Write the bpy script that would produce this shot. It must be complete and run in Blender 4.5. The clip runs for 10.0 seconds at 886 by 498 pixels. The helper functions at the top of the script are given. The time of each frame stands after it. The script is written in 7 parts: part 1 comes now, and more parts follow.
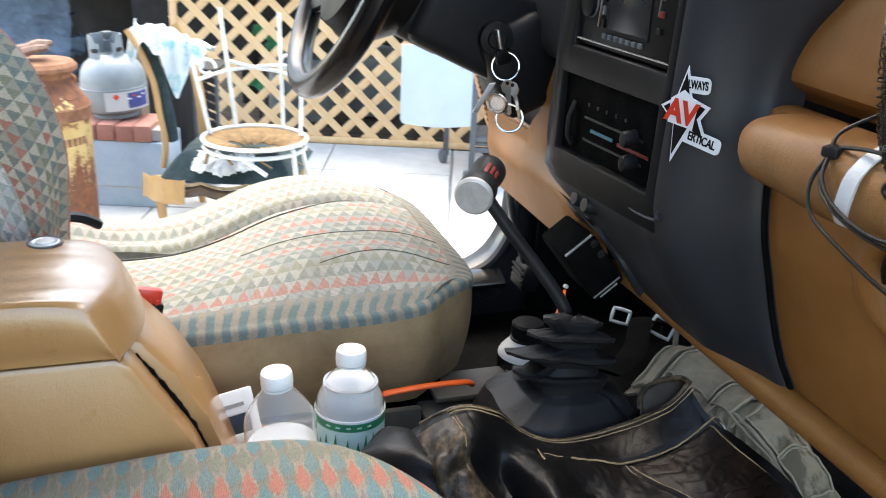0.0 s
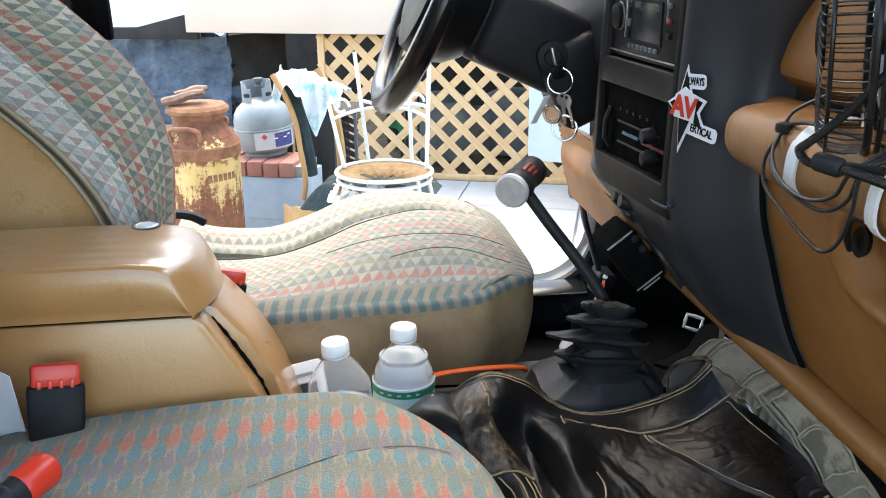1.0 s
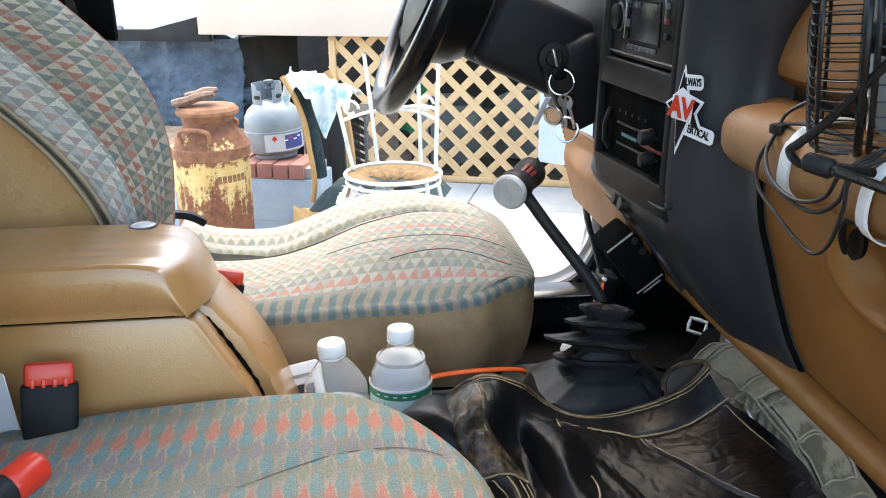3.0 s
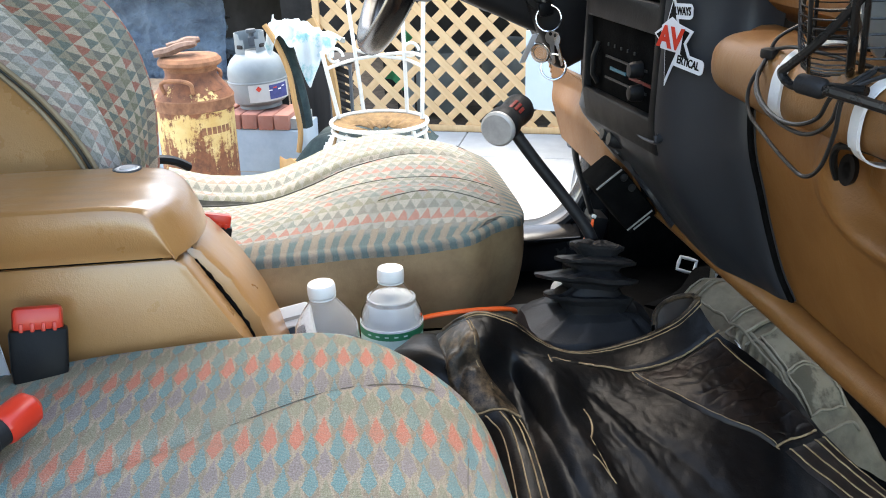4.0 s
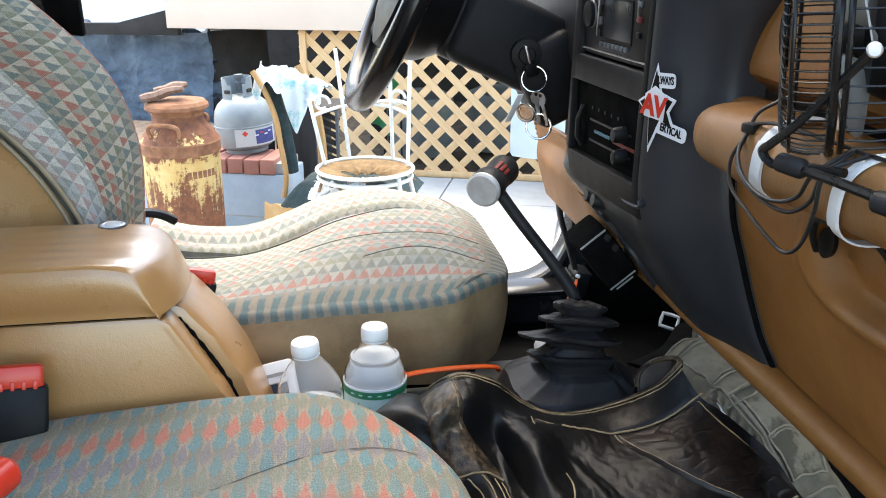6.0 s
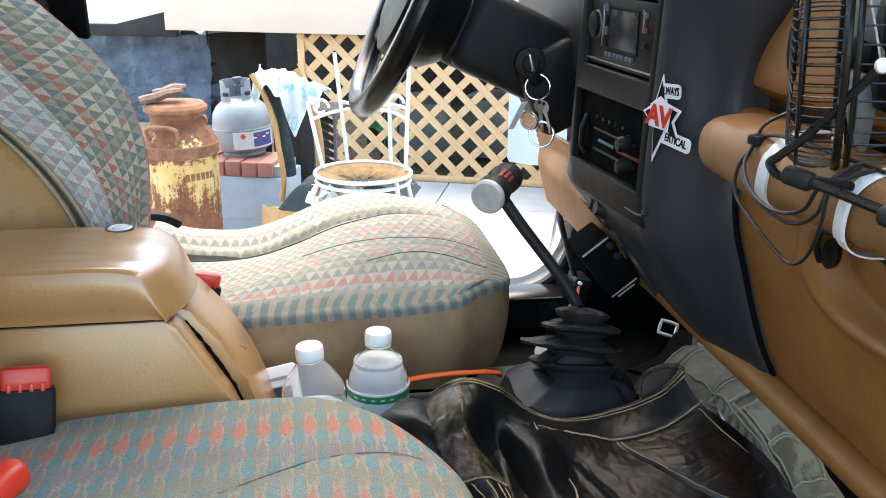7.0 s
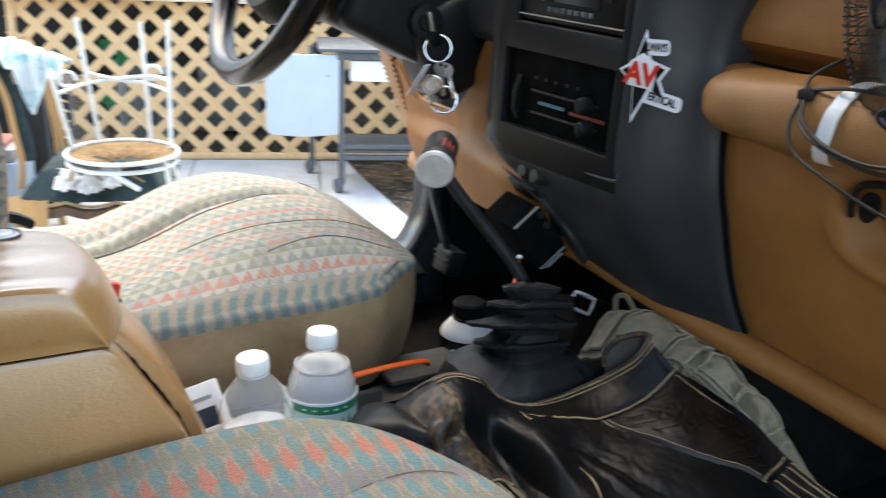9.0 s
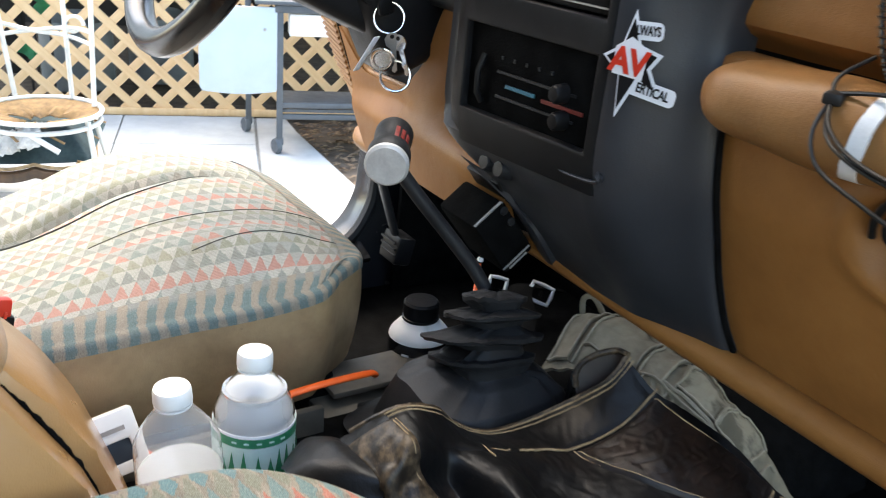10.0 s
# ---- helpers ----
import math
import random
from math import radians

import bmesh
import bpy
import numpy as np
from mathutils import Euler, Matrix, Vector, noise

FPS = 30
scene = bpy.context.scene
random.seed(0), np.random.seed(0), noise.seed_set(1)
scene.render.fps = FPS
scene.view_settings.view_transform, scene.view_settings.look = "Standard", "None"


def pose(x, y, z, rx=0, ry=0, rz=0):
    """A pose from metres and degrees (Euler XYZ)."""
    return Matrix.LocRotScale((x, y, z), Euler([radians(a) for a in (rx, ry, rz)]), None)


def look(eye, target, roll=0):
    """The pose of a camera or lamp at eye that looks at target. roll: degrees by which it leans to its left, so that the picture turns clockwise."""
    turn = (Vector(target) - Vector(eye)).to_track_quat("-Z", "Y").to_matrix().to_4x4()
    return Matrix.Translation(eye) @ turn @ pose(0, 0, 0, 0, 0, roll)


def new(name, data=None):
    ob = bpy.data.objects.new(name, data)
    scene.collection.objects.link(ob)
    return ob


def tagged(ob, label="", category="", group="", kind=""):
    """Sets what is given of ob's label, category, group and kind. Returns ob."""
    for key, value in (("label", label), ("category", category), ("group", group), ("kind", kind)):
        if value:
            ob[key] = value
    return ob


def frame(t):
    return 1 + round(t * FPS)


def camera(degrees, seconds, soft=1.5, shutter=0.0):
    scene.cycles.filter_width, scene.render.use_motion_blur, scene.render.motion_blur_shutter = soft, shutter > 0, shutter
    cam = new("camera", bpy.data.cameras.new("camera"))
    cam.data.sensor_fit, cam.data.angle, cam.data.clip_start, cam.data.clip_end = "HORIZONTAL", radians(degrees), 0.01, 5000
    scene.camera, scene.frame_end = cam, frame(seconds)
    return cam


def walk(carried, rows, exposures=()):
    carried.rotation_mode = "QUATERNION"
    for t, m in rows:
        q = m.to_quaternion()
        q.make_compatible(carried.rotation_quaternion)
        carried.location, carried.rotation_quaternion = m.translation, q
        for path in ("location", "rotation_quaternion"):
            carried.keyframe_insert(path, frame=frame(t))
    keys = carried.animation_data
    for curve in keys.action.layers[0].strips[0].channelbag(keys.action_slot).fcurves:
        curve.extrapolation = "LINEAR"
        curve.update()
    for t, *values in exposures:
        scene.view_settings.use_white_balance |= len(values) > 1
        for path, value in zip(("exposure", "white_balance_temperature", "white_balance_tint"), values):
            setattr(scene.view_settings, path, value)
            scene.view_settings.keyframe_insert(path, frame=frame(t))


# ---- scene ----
# The car's axes: x to its front, y from the passenger's to the driver's side, z up; the ground is z = 0.
cam = camera(50.9, 10.0, soft=1.0, shutter=0.3)
TURN = -18.7
PATH = [
    (0, (0.033, 0.088, 1.286), (0.019, 1.947, 0.549), 2.7),
    (0.5, (0.158, -0.032, 1.275), (-0.128, 1.834, 0.615), 1.3),
    (1, (0.197, -0.053, 1.265), (-0.164, 1.805, 0.62), -0.5),
    (1.5, (0.224, -0.056, 1.264), (-0.156, 1.8, 0.624), -0.7),
    (2, (0.223, -0.06, 1.26), (-0.238, 1.784, 0.638), -1.2),
    (3.3, (0.218, -0.042, 1.261), (-0.163, 1.813, 0.619), -0.4),
    (3.5, (0.215, -0.052, 1.24), (-0.176, 1.799, 0.59), -0.7),
    (4, (0.217, -0.044, 1.241), (-0.145, 1.781, 0.507), -1.3),
    (4.5, (0.222, -0.039, 1.255), (-0.122, 1.802, 0.552), -0.6),
    (5, (0.225, -0.037, 1.26), (-0.117, 1.815, 0.586), -0.6),
    (5.5, (0.222, -0.036, 1.262), (-0.116, 1.822, 0.601), -0.5),
    (7, (0.202, -0.051, 1.272), (-0.116, 1.816, 0.627), 0.5),
    (7.5, (0.198, -0.044, 1.271), (-0.108, 1.818, 0.609), 0.6),
    (8, (0.191, -0.026, 1.273), (-0.108, 1.83, 0.591), 0.3),
    (8.5, (0.12, 0.017, 1.261), (-0.083, 1.875, 0.549), 0.9),
    (8.7, (0.034, 0.001, 1.249), (-0.024, 1.874, 0.552), 0.3),
    (9, (-0.113, 0.072, 1.233), (0.208, 1.922, 0.546), 2.7),
    (9.5, (-0.147, 0.082, 1.235), (0.42, 1.872, 0.546), 5.7),
    (10, (-0.102, 0.23, 1.237), (0.344, 2.018, 0.461), 4.7),
]
walk(cam, [(t, pose(0, 0, 0, 0, 0, TURN) @ look(eye, target, roll)) for t, eye, target, roll in PATH],
     exposures=[(0, 2.45, 7500, 6), (8.3, 2.43, 7500, 6), (9.0, 2.27, 7500, 6), (10, 2.52, 7500, 6)])
YARD = pose(0, 0, 0, 0, 0, TURN)

# ---- light ----
world = bpy.data.worlds.new("sky")
scene.world = world
world.use_nodes = True
sky = world.node_tree.nodes.new("ShaderNodeTexSky")
sky.sky_type, sky.sun_disc = "NISHITA", False
sky.sun_elevation, sky.sun_rotation = radians(58), radians(-20)
sky.air_density, sky.dust_density, sky.ozone_density = 1.0, 2.0, 1.0
world.node_tree.links.new(sky.outputs[0], world.node_tree.nodes["Background"].inputs[0])
world.node_tree.nodes["Background"].inputs[1].default_value = 0.23
sun = new("sun", bpy.data.lights.new("sun", "SUN"))
sun.data.energy, sun.data.angle, sun.data.color = 0.75, radians(35), (1.0, 0.97, 0.93)
sun.matrix_world = look((1.3, 0.9, 4.2), (0, 0, 0))

# ---- materials ----
class Nodes:
    """Short hand for building a node tree."""
    def __init__(self, name, rough=0.5, metal=0.0):
        self.mat = bpy.data.materials.new(name)
        self.mat.use_nodes = True
        self.t = self.mat.node_tree
        self.b = self.t.nodes["Principled BSDF"]
        self.b.inputs["Roughness"].default_value = rough
        self.b.inputs["Metallic"].default_value = metal

    def put(self, socket, v):
        if isinstance(v, bpy.types.NodeSocket):
            self.t.links.new(v, socket)
        else:
            socket.default_value = v

    def coord(self, kind="Object"):
        return self.t.nodes.new("ShaderNodeTexCoord").outputs[kind]

    def math(self, op, a, b=0.0, c=0.0):
        n = self.t.nodes.new("ShaderNodeMath")
        n.operation = op
        for s, v in zip(n.inputs, (a, b, c)):
            self.put(s, v)
        return n.outputs[0]

    def noise(self, scale, detail=4.0, rough=0.6, vec=None, stretch=(1, 1, 1)):
        m = self.t.nodes.new("ShaderNodeMapping")
        m.inputs["Scale"].default_value = stretch
        self.t.links.new(vec or self.coord(), m.inputs[0])
        n = self.t.nodes.new("ShaderNodeTexNoise")
        n.inputs["Scale"].default_value, n.inputs["Detail"].default_value, n.inputs["Roughness"].default_value = scale, detail, rough
        self.t.links.new(m.outputs[0], n.inputs["Vector"])
        return n.outputs[0]

    def voronoi(self, scale, feature="F1", vec=None):
        n = self.t.nodes.new("ShaderNodeTexVoronoi")
        n.feature = feature
        n.inputs["Scale"].default_value = scale
        self.t.links.new(vec or self.coord(), n.inputs["Vector"])
        return n.outputs["Distance"]

    def ramp(self, fac, lo, hi):
        n = self.t.nodes.new("ShaderNodeMapRange")
        n.inputs["From Min"].default_value, n.inputs["From Max"].default_value = lo, hi
        self.t.links.new(fac, n.inputs["Value"])
        return n.outputs[0]

    def mix(self, fac, a, b):
        n = self.t.nodes.new("ShaderNodeMix")
        n.data_type = "RGBA"
        self.put(n.inputs[0], fac)
        for s, v in ((n.inputs[6], a), (n.inputs[7], b)):
            self.put(s, v if isinstance(v, bpy.types.NodeSocket) else (*v, 1.0))
        return n.outputs[2]

    def bump(self, height, strength=0.3, dist=0.002):
        n = self.t.nodes.new("ShaderNodeBump")
        n.inputs["Strength"].default_value, n.inputs["Distance"].default_value = strength, dist
        self.t.links.new(height, n.inputs["Height"])
        self.t.links.new(n.outputs[0], self.b.inputs["Normal"])

    def colour(self, c):
        s = self.b.inputs["Base Color"]
        self.put(s, c if isinstance(c, bpy.types.NodeSocket) else (*c, 1.0))
        return self

    def rough(self, r):
        self.put(self.b.inputs["Roughness"], r)
        return self


def mottled(name, a, b, rough=0.5, scale=6.0, metal=0.0, grain=0.0, grain_scale=400.0, spread=(0.35, 0.65), gloss_var=0.12, stretch=(1, 1, 1), spec=0.5):
    """Two tones of one surface, uneven gloss and a fine grain."""
    n = Nodes(name, rough, metal)
    n.b.inputs["Specular IOR Level"].default_value = spec
    big = n.noise(scale, 5.0, 0.65, stretch=stretch)
    n.colour(n.mix(n.ramp(big, *spread), a, b))
    n.rough(n.math("MULTIPLY_ADD", n.noise(scale * 3.1, 3.0), gloss_var * 2, rough - gloss_var))
    if grain:
        n.bump(n.noise(grain_scale, 2.0), grain, 0.001)
    return n.mat


def vinyl(name, a, b, rough=0.42, scuff=(0.10, 0.07, 0.04), spec=0.5, stain=0.35, blotch=5.0, coat=0.0, relief=0.34):
    n = Nodes(name, rough)
    n.b.inputs["Specular IOR Level"].default_value = spec
    tone = n.mix(n.ramp(n.noise(blotch, 5, 0.65), 0.32, 0.68), a, b)
    marks = n.ramp(n.noise(38, 6, 0.75, stretch=(1, 2.2, 1)), 0.66, 0.78)
    n.colour(n.mix(n.math("MULTIPLY", marks, stain), tone, scuff))
    n.rough(n.math("MULTIPLY_ADD", n.noise(14, 4), 0.22, rough - 0.1))
    n.b.inputs["Coat Weight"].default_value = coat
    n.b.inputs["Coat Roughness"].default_value = 0.22
    wrinkle = n.math("ABSOLUTE", n.math("SUBTRACT", n.noise(70, 5, 0.65, stretch=(1, 1.6, 1)), 0.5))
    h = n.math("ADD", n.math("MULTIPLY", n.voronoi(620), 0.30), n.math("ADD", n.noise(45, 6, 0.6, stretch=(1, 2, 1)), n.math("MULTIPLY", wrinkle, 1.6)))
    n.bump(h, relief, 0.0013)
    return n.mat


def fabric(name, fade, pale, cell=(0.025, 0.026), first=0.0, up=1.0):
    """Woven seat cloth: interlocked rows of small kites in teal, red, grey and olive on beige. fade: how far the sun has bleached it towards pale."""
    n = Nodes(name, 0.95)
    n.b.inputs["Specular IOR Level"].default_value = 0.08
    sep = n.t.nodes.new("ShaderNodeSeparateXYZ")
    n.t.links.new(n.coord("UV"), sep.inputs[0])
    wob = n.math("MULTIPLY", n.math("SUBTRACT", n.noise(330, 3, 0.75), 0.5), 0.30)
    u = n.math("ADD", n.math("DIVIDE", sep.outputs[0], cell[0]), wob)
    v = n.math("ADD", n.math("ADD", n.math("DIVIDE", sep.outputs[1], cell[1] * 2 * up), n.math("MULTIPLY", wob, 0.5)), first)

    def kites(du, dv, flip):
        """One layer of kites, pointed below and blunt above: its mask and the number of its row."""
        vv = n.math("ADD", v, dv)
        f = n.math("FRACT", vv)
        fu = n.math("ABSOLUTE", n.math("SUBTRACT", n.math("FRACT", n.math("ADD", n.math("ADD", u, du), n.math("MULTIPLY", f, 0.09))), 0.5))
        g = n.math("SUBTRACT", 1.0, f) if flip else f
        wide = n.math("MINIMUM", n.math("MULTIPLY_ADD", g, 0.44, 0.005), n.math("MULTIPLY", n.math("SUBTRACT", 1.0, g), 0.95))
        return n.math("LESS_THAN", fu, wide), n.math("FLOOR", vv)
    ma, ra = kites(0.0, 0.0, False)
    mb, rb = kites(0.5, 0.5, False)
    m3 = n.math("FLOORED_MODULO", rb, 3.0)
    teal = n.mix(n.math("COMPARE", n.math("FLOORED_MODULO", ra, 3.0), 0.0, 0.4), (0.070, 0.215, 0.230), (0.115, 0.215, 0.20))
    other = n.mix(n.math("COMPARE", m3, 1.0, 0.4), n.mix(n.math("COMPARE", m3, 2.0, 0.4), (0.20, 0.20, 0.13), (0.20, 0.165, 0.175)), (0.50, 0.125, 0.068))
    stripe = n.math("GREATER_THAN", n.math("FRACT", n.math("ADD", u, 0.25)), 0.5)
    ground = n.mix(stripe, (0.33, 0.27, 0.20), (0.225, 0.185, 0.14))
    lo = n.mix(n.math("MULTIPLY", n.math("GREATER_THAN", n.math("FRACT", n.math("ADD", v, 0.5)), 0.55), 0.35), ground, (0.26, 0.225, 0.16))
    tone = n.mix(ma, n.mix(mb, lo, other), teal)
    any_kite = n.math("MAXIMUM", ma, mb)
    rib = n.math("MULTIPLY_ADD", n.math("SINE", n.math("MULTIPLY", sep.outputs[1], 2700.0)), 0.5, 0.5)
    tone = n.mix(n.math("MULTIPLY", n.math("MULTIPLY", rib, any_kite), 0.26), tone, (0.37, 0.35, 0.32))
    warp = n.math("MULTIPLY_ADD", n.math("SINE", n.math("MULTIPLY", sep.outputs[0], 4200.0)), 0.5, 0.5)
    tone = n.mix(n.math("MULTIPLY", warp, 0.18), tone, (0.13, 0.105, 0.08))
    speck = n.noise(750, 3, 0.8)
    tone = n.mix(n.math("MULTIPLY", n.ramp(speck, 0.48, 0.64), 0.60), tone, (0.10, 0.08, 0.065))
    tone = n.mix(n.math("MULTIPLY", n.ramp(speck, 0.50, 0.34), 0.40), tone, (0.46, 0.41, 0.34))
    old = n.math("MULTIPLY_ADD", n.ramp(n.noise(7, 4), 0.35, 0.7), 0.10, fade)
    tone = n.mix(old, tone, pale)
    n.colour(n.mix(n.math("MULTIPLY", n.ramp(n.noise(9, 7, 0.75), 0.48, 0.74), 0.50), tone, (0.19, 0.165, 0.125)))
    n.bump(n.math("ADD", n.math("ADD", n.math("MULTIPLY", rib, 0.5), n.math("MULTIPLY", warp, 0.4)), n.noise(900, 2)), 0.5, 0.001)
    return n.mat


def small_fabric(name, strength, a, b, cell=(0.0195, 0.0165)):
    """The small-patterned cloth: small triangles point up and down in rows. strength: how strongly they show."""
    n = Nodes(name, 0.95)
    n.b.inputs["Specular IOR Level"].default_value = 0.08
    sep = n.t.nodes.new("ShaderNodeSeparateXYZ")
    n.t.links.new(n.coord("UV"), sep.inputs[0])
    wob = n.math("ADD", n.math("MULTIPLY", n.math("SUBTRACT", n.noise(420, 2, 0.6), 0.5), 0.26), n.math("MULTIPLY", n.math("SUBTRACT", n.noise(26, 3, 0.6), 0.5), 0.55))
    v = n.math("ADD", n.math("DIVIDE", sep.outputs[1], cell[1]), wob)
    row, fv = n.math("FLOOR", v), n.math("FRACT", v)
    u = n.math("ADD", n.math("ADD", n.math("DIVIDE", sep.outputs[0], cell[0]), wob), n.math("MULTIPLY", row, 0.5))
    fu = n.math("ABSOLUTE", n.math("SUBTRACT", n.math("FRACT", u), 0.5))
    tri = n.math("LESS_THAN", fu, n.math("MULTIPLY", n.math("SUBTRACT", 1.0, fv), 0.5))
    key = n.t.nodes.new("ShaderNodeCombineXYZ")
    n.put(key.inputs[0], n.math("FLOOR", n.math("ADD", u, n.math("MULTIPLY", n.math("SUBTRACT", 1.0, tri), 0.5))))
    n.put(key.inputs[1], row)
    n.put(key.inputs[2], tri)
    rnd = n.t.nodes.new("ShaderNodeTexWhiteNoise")
    n.t.links.new(key.outputs[0], rnd.inputs["Vector"])
    m5 = n.math("FLOORED_MODULO", row, 5.0)
    grey = n.mix(rnd.outputs[0], (0.085, 0.165, 0.160), (0.21, 0.195, 0.165))
    coral = n.math("MAXIMUM", n.math("COMPARE", m5, 2.0, 0.4), n.math("MULTIPLY", n.math("COMPARE", m5, 0.0, 0.4), n.math("GREATER_THAN", rnd.outputs[0], 0.35)))
    mark = n.mix(coral, grey, (0.46, 0.13, 0.09))
    mark = n.mix(n.math("COMPARE", m5, 4.0, 0.4), mark, (0.20, 0.21, 0.13))
    ground = n.mix(n.math("GREATER_THAN", rnd.outputs[0], 0.5), a, b)
    tone = n.mix(n.math("MULTIPLY", tri, strength), ground, mark)
    rib = n.math("MULTIPLY_ADD", n.math("SINE", n.math("MULTIPLY", sep.outputs[1], 3000.0)), 0.5, 0.5)
    speck = n.noise(800, 3, 0.8)
    tone = n.mix(n.math("MULTIPLY", n.ramp(speck, 0.47, 0.62), 0.50), tone, (0.13, 0.115, 0.09))
    tone = n.mix(n.math("MULTIPLY", n.ramp(speck, 0.52, 0.36), 0.30), tone, (0.46, 0.43, 0.37))
    n.colour(n.mix(n.math("MULTIPLY", n.ramp(n.noise(10, 6, 0.7), 0.52, 0.8), 0.40), tone, (0.20, 0.165, 0.12)))
    n.bump(n.math("ADD", n.math("MULTIPLY", rib, 0.6), n.noise(900, 2)), 0.5, 0.001)
    return n.mat


def striped_edge(name, teal, beige, cell=0.0215):
    """The cloth's border: blurred upright stripes, paler towards the top."""
    n = Nodes(name, 0.95)
    n.b.inputs["Specular IOR Level"].default_value = 0.08
    sep = n.t.nodes.new("ShaderNodeSeparateXYZ")
    n.t.links.new(n.coord("UV"), sep.inputs[0])
    wob = n.math("ADD", n.math("MULTIPLY", n.math("SUBTRACT", n.noise(300, 3, 0.7), 0.5), 0.35), n.math("MULTIPLY", n.math("SUBTRACT", n.noise(30, 2), 0.5), 0.5))
    u = n.math("FRACT", n.math("ADD", n.math("ADD", n.math("DIVIDE", sep.outputs[0], cell), n.math("MULTIPLY", sep.outputs[1], -3.0)), wob))
    stripe = n.ramp(n.math("ABSOLUTE", n.math("SUBTRACT", u, 0.5)), 0.20, 0.29)
    top_row = n.ramp(n.math("ADD", sep.outputs[1], n.math("MULTIPLY", wob, 0.006)), 0.006, 0.014)
    tone = n.mix(stripe, beige, n.mix(top_row, (0.24, 0.25, 0.235), teal))
    speck = n.noise(800, 3, 0.8)
    tone = n.mix(n.math("MULTIPLY", n.ramp(speck, 0.47, 0.62), 0.45), tone, (0.12, 0.105, 0.085))
    tone = n.mix(n.math("MULTIPLY", n.ramp(speck, 0.52, 0.36), 0.30), tone, (0.42, 0.39, 0.33))
    n.colour(n.mix(n.math("MULTIPLY", n.ramp(n.noise(16, 5, 0.7), 0.48, 0.75), 0.40), tone, (0.17, 0.15, 0.12)))
    n.bump(n.noise(900, 2), 0.5, 0.001)
    return n.mat


def leather(name, dark, brown, pale, wear=(0.52, 0.70), gloss=0.20):
    """Creased leather: a dark coat, rubbed through to brown, and pale on the finest scuffs."""
    n = Nodes(name, 0.4)
    big = n.ramp(n.noise(9, 6, 0.7), *wear)
    fine = n.ramp(n.noise(60, 6, 0.72), 0.42, 0.68)
    c = n.mix(n.math("MULTIPLY", big, fine), dark, brown)
    scuff = n.math("MULTIPLY", n.ramp(n.noise(150, 5, 0.8, stretch=(1, 2.4, 1)), 0.60, 0.72), n.ramp(n.noise(16, 4, 0.6), 0.50, 0.66))
    n.colour(n.mix(n.math("MULTIPLY", scuff, 0.7), c, pale))
    n.b.inputs["Specular IOR Level"].default_value = gloss
    n.rough(n.math("MULTIPLY_ADD", n.noise(22, 5), 0.24, 0.30))
    crease = n.math("MULTIPLY", n.math("ABSOLUTE", n.math("SUBTRACT", n.noise(26, 4, 0.6), 0.5)), 2.2)
    h = n.math("ADD", n.math("MULTIPLY", n.voronoi(520), 0.10), n.math("ADD", crease, n.math("MULTIPLY", n.noise(90, 5, 0.6), 0.35)))
    n.bump(h, 0.26, 0.0026)
    return n.mat


def glass(name, tint=(1, 1, 1), rough=0.02, ior=1.33, clear=1.0):
    n = Nodes(name, rough)
    n.b.inputs["Transmission Weight"].default_value = clear
    n.b.inputs["IOR"].default_value = ior
    n.colour(tint)
    return n.mat


def rusty():
    """Old cream-yellow paint flaking off rusty steel, bare towards the foot and over most of the shoulder."""
    n = Nodes("rusted_paint", 0.8)
    sep = n.t.nodes.new("ShaderNodeSeparateXYZ")
    n.t.links.new(n.coord(), sep.inputs[0])
    streak = n.noise(26, 6, 0.72, stretch=(1, 1, 0.12))
    spot = n.noise(34, 8, 0.8)
    patch = n.noise(7, 4, 0.6)
    low = n.ramp(sep.outputs[2], 0.40, 0.12)
    high = n.math("MULTIPLY", n.ramp(sep.outputs[2], 0.42, 0.46), n.ramp(patch, 0.62, 0.46))
    rust = n.math("ADD", n.math("ADD", n.math("MULTIPLY", streak, 0.55), n.math("MULTIPLY", spot, 0.50)), n.math("ADD", n.math("MULTIPLY", low, 0.20), n.math("MULTIPLY", high, 0.30)))
    brown = n.mix(n.ramp(n.noise(30, 6, 0.7), 0.3, 0.7), (0.095, 0.034, 0.017), (0.25, 0.090, 0.036))
    cream = n.mix(n.ramp(n.noise(12, 5), 0.35, 0.65), (0.62, 0.45, 0.20), (0.52, 0.33, 0.11))
    n.colour(n.mix(n.ramp(rust, 0.545, 0.60), cream, brown))
    n.bump(n.math("ADD", rust, n.math("MULTIPLY", n.noise(180, 4), 0.4)), 0.5, 0.003)
    return n.mat


def painted_stone():
    n = Nodes("painted_stone", 0.6)
    n.colour(n.mix(n.ramp(n.noise(6, 6), 0.35, 0.65), (0.050, 0.072, 0.105), (0.13, 0.175, 0.225)))
    n.bump(n.math("ADD", n.noise(9, 8, 0.65), n.math("MULTIPLY", n.noise(60, 4), 0.2)), 1.0, 0.05)
    return n.mat


def wood(name, a, b, rough=0.6):
    n = Nodes(name, rough)
    n.colour(n.mix(n.ramp(n.noise(30, 6, 0.7, stretch=(1, 1, 0.1)), 0.3, 0.7), a, b))
    n.bump(n.noise(120, 4, stretch=(1, 1, 0.06)), 0.25, 0.002)
    return n.mat


